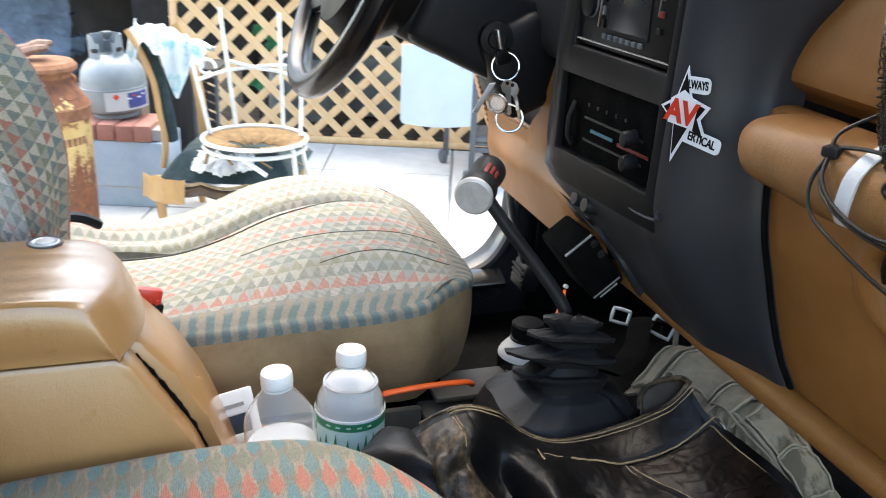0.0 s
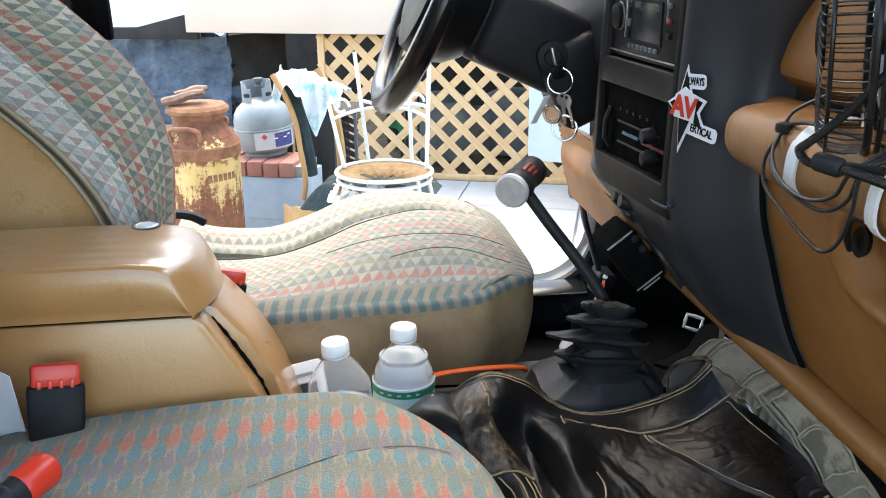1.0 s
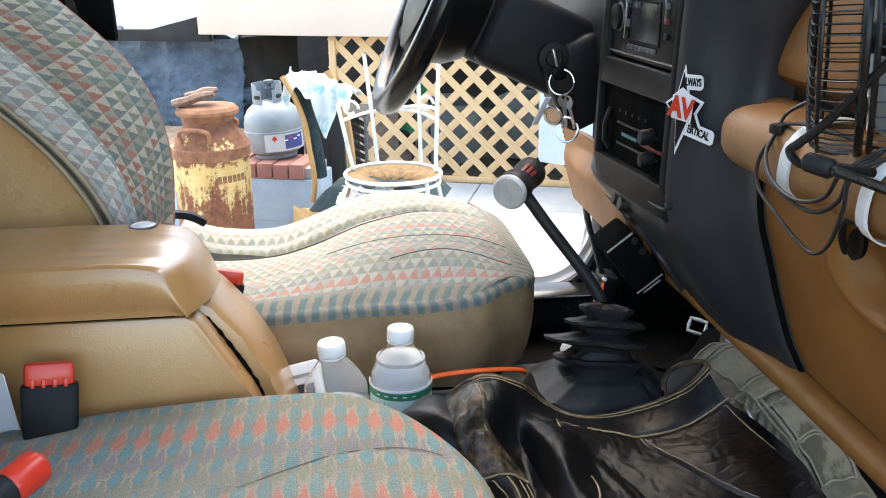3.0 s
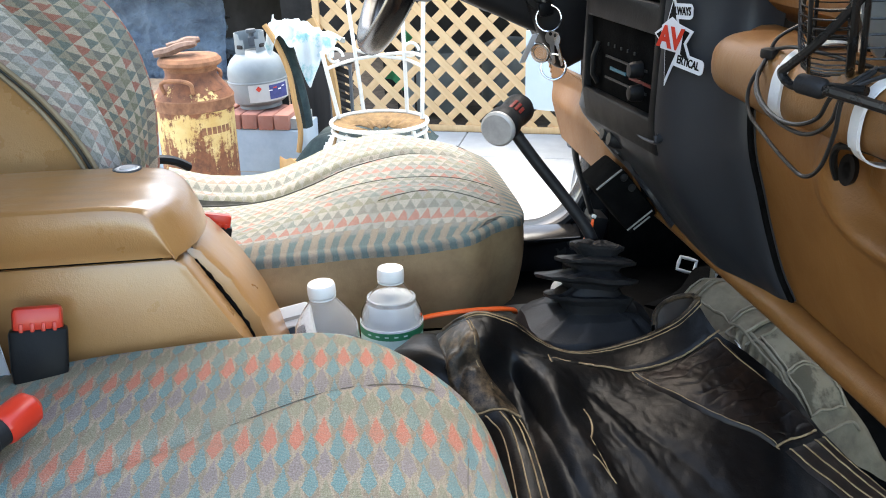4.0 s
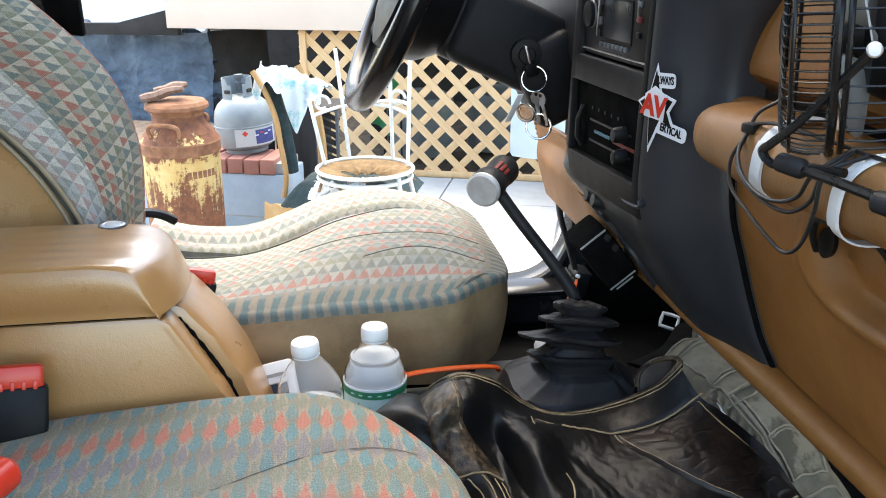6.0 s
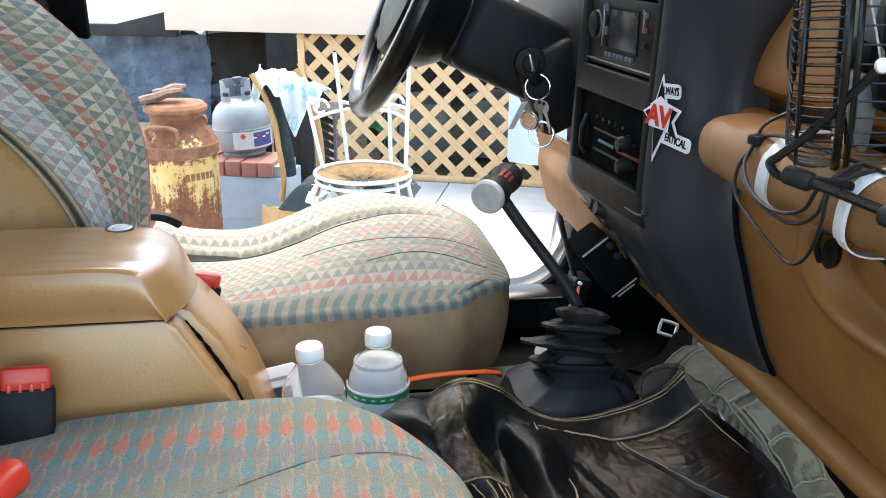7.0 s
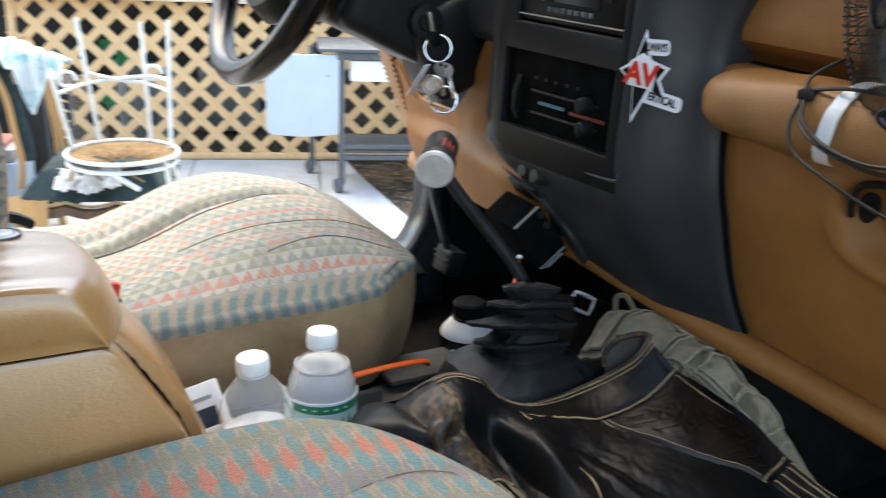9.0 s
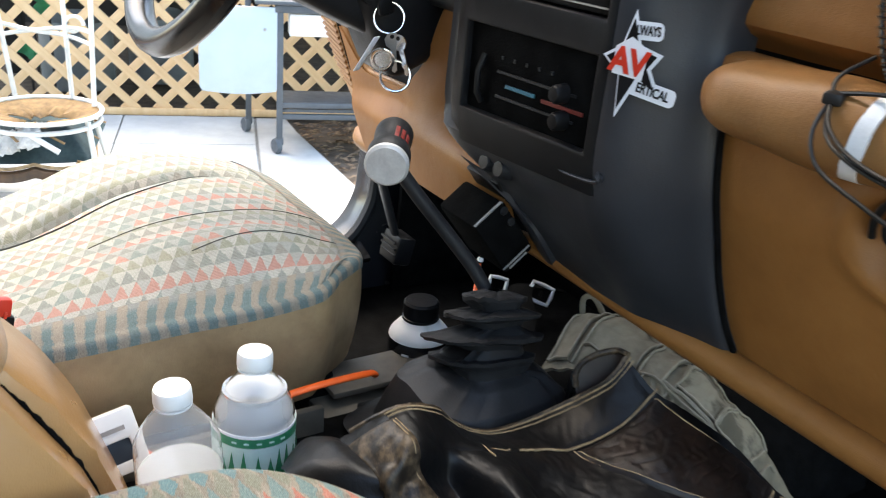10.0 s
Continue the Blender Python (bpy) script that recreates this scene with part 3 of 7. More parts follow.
# ---- the car's shell ----
def shell():
    floor = part("floor", box((0.2, 0.93, 0.43), (2.6, 1.56, 0.06), bevel=0.01), CARPET)
    tagged(floor, "black carpeted car floor", "floor", kind="structure")
    tunnel = part("tunnel", surf(lambda u, v: (lerp(-0.6, 1.1, u), 1.03 + 0.19 * math.cos(math.pi * v), 0.44 + 0.155 * math.sin(math.pi * v) ** 0.5), 8, 16), CARPET)
    tagged(tunnel, "black carpeted transmission tunnel between the seats", "floor", kind="structure")
    fire = part("wall_front", box((1.12, 0.93, 0.78), (0.05, 1.56, 0.70), bevel=0.01), CARPET)
    tagged(fire, "black firewall at the end of the footwell", "wall", kind="structure")
    # Roof out of view, added to hold back skylight; its grey sets the fill.
    roof = part("ceiling", surf(lambda u, v: (lerp(-1.12, 0.42, u), lerp(0.48, 1.62, v), 1.70 + 0.06 * math.sin(math.pi * v)), 8, 12, thick=0.03), HEADLINER)
    tagged(roof, "unseen grey car roof that limits the light inside", "ceiling", kind="structure")
    rear = part("wall_rear", box((-1.12, 0.93, 1.08), (0.05, 1.56, 1.24), bevel=0.01), CARPET)
    tagged(rear, "dark panel behind the seats", "wall", kind="structure")
    # Out of view; lengthened forward to keep light off the centre stack.
    quarter = part("light_block_quarter", box((-0.69, 0.17, 1.08), (0.84, 0.05, 1.24), bevel=0.01), CARPET)
    tagged(quarter, "unseen dark panel blocking light behind the passenger door", "wall", kind="structure")
    far_quarter = part("wall_rear_driver", box((-0.86, 1.70, 1.12), (0.46, 0.05, 1.14), bevel=0.01), CARPET)
    tagged(far_quarter, "dark rear quarter panel behind the driver's door", "wall", kind="structure")
    # the driver's side: an open door frame with a rounded lower front corner
    edge = [(1.15, 0.30), (1.15, 1.05), (0.78, 1.05), (0.765, 0.90)] + [tuple(p)[:2] for p in spline([(0.745, 0.76, 0), (0.738, 0.69, 0), (0.73, 0.635, 0), (0.70, 0.585, 0), (0.655, 0.558, 0), (0.60, 0.553, 0), (0.45, 0.552, 0)], 14)] + [(-1.1, 0.552), (-1.1, 0.30)]
    side = part("wall_driver_side", prism(edge, lambda a, b: (a, 1.69, b), (0, 0.07, 0), 0.006), CAR_PAINT)
    tagged(side, "black painted door frame and sill with the door open", "door frame", kind="structure")
    strip = spline([(0.765, 1.684, 0.95), (0.748, 1.684, 0.78), (0.740, 1.684, 0.69), (0.731, 1.684, 0.635), (0.70, 1.684, 0.582), (0.655, 1.684, 0.556), (0.60, 1.684, 0.551), (0.3, 1.684, 0.55), (-0.6, 1.684, 0.55)], 50)
    part("weather_strip", tube(strip, 0.011, 8), RUBBER, side, "black rubber weather strip")
    part("sill_plate", box((0.25, 1.655, 0.556), (0.92, 0.05, 0.012), pose(0, 0, 0, 20, 0, 0), 0.004), GLOSSY, side, "scuffed black sill plate")
    part("kick_panel", surf(lambda u, v: (lerp(0.775, 1.08, u), 1.665 - 0.02 * math.sin(3 * v), lerp(0.46, 1.0, v)), 8, 8, thick=0.01), CARPET, side)
    pil = part("pillar", surf(lambda u, v: (lerp(-0.60, -0.225, v) - 0.04 * sstep(0.45, 0.55, u), 1.70 + 0.03 * math.sin(math.pi * v), lerp(0.55, 1.72, u)), 8, 6, thick=0.03), CAR_PAINT)
    part("belt_guide", prism([(-0.40, 1.05), (-0.262, 1.095), (-0.190, 1.082), (-0.205, 1.72), (-0.40, 1.72)], lambda a, b: (a, 1.675, b), (0, 0.025, 0), 0.006), CARPET, pil, "black seat belt guide")
    tagged(pil, "black door pillar behind the front seat", "pillar", kind="structure")
    sillp = part("sill_passenger", box((0.0, 0.14, 0.49), (2.2, 0.07, 0.16), bevel=0.015), CAR_PAINT)
    tagged(sillp, "black painted sill under the open passenger door", "door sill", kind="structure")


shell()


# ---- seats ----
def table(vals, lo, hi, x):
    """Smooth reading of evenly spaced values."""
    return cr([(0, 0, v) for v in vals], (x - lo) / (hi - lo)).z


def seatback(seat, y0, y1, dx, mirror):
    """Backrest with bolsters: cloth front, pale cloth side strip, vinyl shell."""
    def col(z):
        f = table((-0.055, -0.045, -0.042, -0.074, -0.165, -0.285, -0.41), 0.78, 1.38, z)
        s1 = table((-0.073, -0.080, -0.106, -0.175, -0.272, -0.380, -0.49), 0.78, 1.38, z)
        s2 = table((-0.100, -0.112, -0.165, -0.260, -0.360, -0.460, -0.56), 0.78, 1.38, z)
        return f, s1, s2

    def yy(t):
        return lerp(y1, y0, t) if mirror else lerp(y0, y1, t)

    def front(u, v):
        z = lerp(0.76, 1.40, v)
        f, s1, _ = col(z)
        h = min(u, 1 - u) * 2
        prof = [(s1, 0.0), (lerp(s1, f, 0.55), 0.012), (f - 0.008, 0.065), (f, 0.12), (f - 0.018, 0.19), (f - 0.045, 0.26), (f - 0.05, 0.40), (f - 0.05, 0.5)]
        p = cr([(a, b, 0) for a, b in prof], h)
        ridge = 0.004 * math.sin(h * 34) * sstep(0.25, 0.4, h)
        across = p.y if u <= 0.5 else 1 - p.y
        return Vector((p.x + ridge + dx - 0.13 * sstep(0.14, 0.7, across) - 0.05 * sstep(0.3, 0.9, across), yy(across), z))

    def side(k):
        def f(u, v):
            z = lerp(0.76, 1.40, v)
            _, s1, s2 = col(z)
            bulge = 0.006 * math.sin(math.pi * u)
            t = -0.006 - bulge * 2
            return Vector((lerp(s2, s1, u) + dx - 0.13 * k, yy(t * (1 - u) if k == 0 else 1 - t * (1 - u)), z + 0))
        return f

    def shellside(k):
        def f(u, v):
            z = lerp(0.76, 1.40, v)
            _, _, s2 = col(z)
            t = -0.010 - 0.05 * math.sin(math.pi * min(u * 1.2, 1)) * 0.6
            return Vector((lerp(s2 - 0.34, s2 - 0.002, u) + dx - 0.13 * k, yy(t if k == 0 else 1 - t), z))
        return f

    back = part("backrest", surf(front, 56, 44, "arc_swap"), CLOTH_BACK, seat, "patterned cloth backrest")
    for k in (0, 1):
        part("side_strip", surf(side(k), 6, 40, "arc_swap"), CLOTH_SIDE, back, "cloth strip in pale lit tones")
        part("shell", surf(shellside(k), 14, 30, thick=0.01), SHELL, back, "tan vinyl shell")
        out = (-1 if k == 0 else 1) * (-1 if mirror else 1)
        for back_by, r, mat in ((0.0, 0.0036, PIPING), (0.0075, 0.0026, SEAM), (0.0150, 0.0034, PIPING)):
            part("piping", tube([side(k)(0.0, j / 40) + Vector((-back_by, (0.0055 if mat is PIPING else 0.003) * out + 0.12 * back_by * out, 0)) for j in range(41)], r, 6), mat, back)


def driver_seat():
    seat = thing("driver_seat", "car seat with pale triangle-patterned cloth and dusty tan vinyl sides", "car seat", pose(0.2, 1.43, 0.45), group="front car seats")
    inv = Matrix.Translation((-0.2, -1.43, -0.45))
    Y0, Y1, XR = 1.170, 1.690, -0.10

    def xf(v):
        return 0.507 - 0.052 * abs(2 * v - 1) ** 5

    def edge(u):
        return lerp(0.737, 0.757, u)

    def top(u, v):
        x = lerp(XR, xf(v), u)
        y = lerp(Y0, Y1, v) + 0.055 * sstep(0.84, 1.0, u) ** 2.2 * (1 - v) ** 4
        base = table((0.735, 0.722, 0.733, 0.760, 0.779, 0.784, 0.773, 0.748), 0, 1, u)
        w = sstep(0, 0.26, v) ** 0.8
        z = lerp(edge(u), base, w)
        z += 0.020 * math.sin(math.pi * min(v / 0.3, 1)) * sstep(0.0, 0.2, u) * sstep(1.0, 0.75, u) * 0.5
        bol = sstep(0.70, 0.84, v)
        z += (0.010 - 0.012 * u) * bol * sstep(1.0, 0.72, u) - (0.016 + 0.016 * sstep(0.75, 0.35, u)) * math.exp(-((v - 0.70) / (0.022 + 0.022 * sstep(0.7, 0.3, u))) ** 2) * sstep(1.0, 0.7, u) - 0.012 * math.exp(-((v - 0.80) / 0.03) ** 2) * sstep(0.6, 0.3, u)
        z -= 0.05 * sstep(0.93, 1.0, v) ** 2
        z -= 0.006 * max(1 - v / 0.05, 0.0) ** 2.2 + 0.010 * max(1 - (1 - u) / 0.08, 0.0) ** 2.2 * min(v / 0.1, 1.0)
        z += 0.004 * fold(x, y, 0, 9) - table((0.0, 0.006, 0.020, 0.023, 0.007, 0.0, 0.0, 0.0), 0, 1, u) * sstep(0.35, 0.7, v)
        return Vector((x, y, z))

    m = inv
    cushion = part("seat_cushion", surf(top, 60, 70, "arc"), CLOTH_PALE, seat, "patterned cloth cushion in pale sunlit tones", m=m)
    rim = [top(k / 30, 0) for k in range(31)] + [top(1, k / 24) for k in range(1, 25)]

    def skirt(u, v):
        p = rim[min(round(u * (len(rim) - 1)), len(rim) - 1)]
        q = Vector((0.2, 1.43, p.z))
        out = (p - q).normalized() * (0.007 * math.sin(math.pi * v) - 0.012 * v)
        return Vector((p.x + out.x, p.y + out.y, lerp(p.z - 0.005, 0.600, v) + 0.003 * fold(p.x, p.y, v, 11)))

    part("cushion_side", surf(skirt, len(rim) - 1, 14, thick=0.006), SKIRT, seat, "dusty tan vinyl side panel", m=m)
    round_edge = [(k / 30, 0.0) for k in range(31)] + [(1.0, k / 24) for k in range(1, 25)]

    def roll(u, w):
        # the darker edge of the cloth, turned down over the top of the vinyl
        k = min(round(u * (len(rim) - 1)), len(rim) - 1)
        ru, rv = round_edge[k]
        iu, iv = min(ru, 0.945), max(rv, lerp(0.062, 0.045, ru))
        p = rim[k]
        if w < 0.7:
            q = top(lerp(iu, ru, w / 0.7), lerp(iv, rv, w / 0.7))
            f = 0.0
        else:
            q, f = p, (w - 0.7) / 0.3
        out = (p - Vector((0.2, 1.43, p.z))).normalized() * (0.0085 * math.sin(math.pi * 0.5 * min(1.6 * f, 1.0)))
        return Vector((q.x + out.x, q.y + out.y, q.z + 0.0016 - 0.017 * f ** 1.5))
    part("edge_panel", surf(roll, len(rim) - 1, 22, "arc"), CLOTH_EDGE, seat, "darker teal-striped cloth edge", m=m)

    def welt(t):
        return lerp(0.04, 0.84, t), table((0.595, 0.612, 0.598, 0.630, 0.690), 0, 1, t)
    # A dark strip beyond the welt: the crease's shade as colour.
    part("crease_shade", surf(lambda a, b: top(welt(0.75 * a)[0], welt(0.75 * a)[1] + lerp(0.060, 0.060 + 0.085 * (1 - a) ** 0.6, b)) + Vector((0, 0, 0.0012)), 40, 6), CREASE_SHADE, seat, "dark strip for the shade in the cushion crease", m=m)
    part("seam", tube([top(*welt(k / 40)) + Vector((0, 0, 0.001)) for k in range(41)], 0.0018, 6, taper=lambda t: 1.2 - 1.05 * t), SEAM, seat, m=m)
    for a, b, c in ((0.45, 1.0, 0.36), (0.62, 1.0, 0.17)):
        pts = [top(lerp(a, b, k / 30), c + 0.04 * math.sin(k / 10)) for k in range(31)]
        part("seam", tube([p + Vector((0, 0, 0.0004)) for p in pts], 0.0006, 6), SEAM, seat, m=m)
    part("seat_base", box((0.2, 1.43, 0.53), (0.5, 0.44, 0.15), bevel=0.02), CARPET, seat, m=m)
    part("seat_rail", box((0.50, 1.215, 0.588), (0.15, 0.075, 0.010), bevel=0.004), TRIM_GREY, seat, "grey seat rail cover", m=m)
    part("seat_rail", box((0.49, 1.195, 0.566), (0.17, 0.085, 0.012), bevel=0.004), TRIM_GREY, seat, "grey seat rail cover", m=m)
    part("recliner_latch", tube(spline([(-0.085, 1.29, 0.853), (-0.06, 1.30, 0.858), (-0.035, 1.31, 0.852), (-0.015, 1.32, 0.838)], 14), 0.012, 8, 0.6), PLASTIC, seat, "black recliner latch", m=m)
    hold = thing("scratch", "", "")
    seatback(hold, 1.17, 1.68, 0.0, False)
    for o in list(hold.children_recursive):
        if o.parent == hold:
            o.parent = seat
            o.matrix_basis = inv
    bpy.data.objects.remove(hold)


def passenger_seat():
    seat = thing("passenger_seat", "car seat with teal and red triangle-patterned cloth", "car seat", pose(0.0, 0.62, 0.45), group="front car seats")
    inv = Matrix.Translation((0, -0.62, -0.45))

    seam = spline([(-0.25, 0.575, 0), (-0.10, 0.615, 0), (0.0, 0.652, 0), (0.071, 0.687, 0), (0.132, 0.717, 0), (0.183, 0.739, 0), (0.246, 0.759, 0), (0.285, 0.757, 0), (0.308, 0.738, 0), (0.313, 0.694, 0), (0.310, 0.640, 0), (0.300, 0.580, 0), (0.29, 0.50, 0)], 90)

    def lean(x):
        return 0.06 * (x - 0.17) - 0.030 * sstep(0.16, 0.37, x)

    def pad(u, v):
        a = 2 * math.pi * u
        n = 2 / 3.2
        c, s = math.cos(a), math.sin(a)
        ex, ey = (0.345 - 0.020 * sstep(0.1, 0.8, c) * sstep(0.1, 0.75, s)) * math.copysign(abs(c) ** n, c), 0.295 * math.copysign(abs(s) ** n, s)
        if v < 0.7:
            r = v / 0.7 * 0.91
            p = Vector((ex * r, 0.62 + ey * r, 0))
            z = 0.763 - 0.010 * (r / 0.91) ** 3 - 0.007 * math.exp(-(min((p - q).length for q in seam) / 0.009) ** 2)
        else:
            f = (v - 0.7) / 0.3
            r = 0.91 + 0.09 * math.sin(min(f * 2, 1) * math.pi / 2)
            z = 0.753 - 0.036 * (1 - math.cos(min(f * 2, 1) * math.pi / 2)) - 0.14 * max(f - 0.5, 0) * 2
        x, y = ex * r, ey * r
        return Vector((x, 0.62 + y, z + lean(x) + 0.003 * fold(x, y, 2, 10)))

    def cloth_uv(u, v):
        p = pad(u, v)
        k = 1.0 if v < 0.7 else 1 + (v - 0.7) * 0.5
        return (p.x * k, (0.62 - p.y) * k)

    part("seat_cushion", surf(pad, 120, 70, cloth_uv, wrap=True), CLOTH, seat, "teal and red triangle-patterned cushion", m=inv)
    part("seam", tube([q + Vector((0, 0, 0.7572 + lean(q.x) - 0.010 * ((abs(q.x / 0.314) ** 3.2 + abs((q.y - 0.62) / 0.268) ** 3.2) ** (1 / 3.2)) ** 3)) for q in seam], 0.0005, 6), TRIM_GREY, seat, m=inv)
    part("seat_base", box((-0.02, 0.62, 0.53), (0.5, 0.44, 0.16), bevel=0.02), CARPET, seat, m=inv)
    hold = thing("scratch", "", "")
    seatback(hold, 0.34, 0.815, -0.127, True)
    for o in list(hold.children_recursive):
        if o.parent == hold:
            o.parent = seat
            o.matrix_basis = inv
    bpy.data.objects.remove(hold)


driver_seat()
passenger_seat()


# ---- centre console ----
def console():
    c = thing("centre_console", "tan vinyl centre console with a padded armrest lid", "console", pose(0, 1.01, 0.45))
    inv = Matrix.Translation((0, -1.01, -0.45))
    base = [(-0.55, 0.46), (-0.55, 0.842), (0.012, 0.842), (0.026, 0.832), (0.082, 0.735), (0.125, 0.62), (0.14, 0.46)]
    part("body", prism(base, lambda a, b: (a, 0.920, b), (0, 0.045, 0), 0.007), TAN, c, "tan vinyl console body", m=inv)
    cover = [(-0.55, 0.46), (-0.55, 0.844), (0.020, 0.844), (0.038, 0.832), (0.072, 0.790), (0.102, 0.735), (0.142, 0.62), (0.155, 0.46)]
    part("front_cover", prism(cover, lambda a, b: (a, 0.969, b), (0, 0.135, 0), 0.016), TAN, c, "tan vinyl front cover with an open seam", m=inv)
    nose = [(-0.55, 0, 0.9115), (-0.30, 0, 0.9115), (-0.10, 0, 0.9110), (-0.045, 0, 0.9095), (-0.017, 0, 0.9045), (-0.003, 0, 0.894), (0.007, 0, 0.875), (0.014, 0, 0.856), (0.016, 0, 0.8465)]

    def lid(u, v):
        # flat on top, rolling down over a nose that is rounded in plan
        p = cr(nose, u)
        x = p.x + 0.025 * (1 - abs(2 * v - 1) ** 2.2) * sstep(-0.07, 0.01, p.x)
        z = p.z - 0.0035 * max(1 - v / 0.035, 0.0) ** 2 - 0.016 * max((v - 0.80) / 0.20, 0.0) ** 2.5
        return Vector((x, lerp(0.9135, 1.107, v) + 0.001 * fold(p.x, v, p.z, 14), z + 0.0012 * fold(p.x, v, 1.0, 9)))

    def side(v0, way):
        def face(u, w):
            p = lid(u, v0)
            return Vector((p.x, p.y + way * 0.0055 * math.sin(math.pi * min(w * 1.15, 1.0)) ** 0.8, lerp(p.z, min(0.8465, p.z), w)))
        return surf(face, 70, 12)
    part("armrest_lid", merge(surf(lid, 70, 40), side(0.0, -1), side(1.0, 1)), TAN, c, "padded tan vinyl armrest lid", m=inv, smooth=50)
    part("lid_gap", box((-0.27, 1.005, 0.8445), (0.54, 0.170, 0.004)), CARPET, c, m=inv)
    seam = [(0.030, 0.9672, 0.822), (0.055, 0.9672, 0.782), (0.082, 0.9672, 0.732), (0.10, 0.9672, 0.685)]
    part("torn_seam", tube(spline(seam, 60), 0.0032, 6, taper=lambda t: 0.3 + (0.5 + 1.1 * fold(t, 0, 0, 17)) * math.sin(math.pi * t)), CARPET, c, "dark torn seam", m=inv)
    part("lid_button", lathe([(0.0, 0.0), (0.015, 0.0), (0.016, 0.003), (0.013, 0.0045), (0.010, 0.0035), (0.009, 0.005), (0, 0.006)], Matrix.Translation((-0.055, 1.070, 0.9080)), 28), DAYLIT_METAL, c, "chrome push button", m=inv)
    part("button_rim", lathe([(0.0155, 0.0), (0.018, 0.001), (0.018, 0.003), (0.0155, 0.003)], Matrix.Translation((-0.055, 1.070, 0.9090)), 28, cap=False), DARK_GREY, c, "grey button rim", m=inv)
    tray = [(0.13, 0.45), (0.13, 0.513), (0.24, 0.512), (0.46, 0.520), (0.47, 0.45)]
    part("cup_tray", prism(tray, lambda a, b: (a, 0.93, b), (0, 0.185, 0), 0.006), SKIRT, c, "brown cup tray", m=inv)
    part("tray_lip", box((0.26, 1.122, 0.565), (0.25, 0.012, 0.11), bevel=0.004), TRIM_GREY, c, m=inv)


console()


def belt_buckle(m, label):
    b = thing("belt_buckle", label, "seat belt buckle", m, group="seat belt buckles")
    part("body", merge(prism([(-0.021, -0.07), (0.021, -0.07), (0.026, -0.02), (0.027, 0.018), (-0.027, 0.018), (-0.026, -0.02)], lambda a, b_: (a, -0.011, b_), (0, 0.022, 0), 0.004)), PLASTIC, b, "black buckle housing")
    part("button", box((0, 0, 0.026), (0.046, 0.017, 0.026), bevel=0.005), RED, b, "red release button")
    for k in range(4):
        part("rib", box((-0.015 + 0.010 * k, -0.0088, 0.019), (0.004, 0.003, 0.010), bevel=0.0008), RED, b)
    part("stalk", tube([(0, 0, -0.065), (0.003, 0, -0.14), (0.006, 0, -0.24)], 0.018, 8, 0.35), CARPET, b)


belt_buckle(pose(-0.137, 0.872, 0.768, -14, 6, 14) @ Matrix.Scale(1.15, 4), "red and black seat belt buckle beside the passenger seat")
belt_buckle(pose(0.036, 1.128, 0.792, -4, 14, 8) @ Matrix.Scale(0.82, 4), "red and black seat belt buckle beside the driver seat")


# ---- dashboard ----
def xf(z):
    return table((0.692, 0.660, 0.625, 0.597, 0.586, 0.586, 0.588, 0.590, 0.592, 0.594, 0.596, 0.598, 0.600), 0.76, 1.36, z)


def joint(z):
    """Where the charcoal stack meets the tan glove box: x and y at a height."""
    x = table((0.735, 0.714, 0.697, 0.681, 0.665, 0.660, 0.662, 0.666, 0.669, 0.671, 0.672, 0.672, 0.672), 0.752, 1.36, z)
    y = table((0.828, 0.836, 0.841, 0.841, 0.840, 0.843, 0.847, 0.852, 0.838, 0.80, 0.765, 0.73, 0.70), 0.752, 1.36, z)
    return x, y


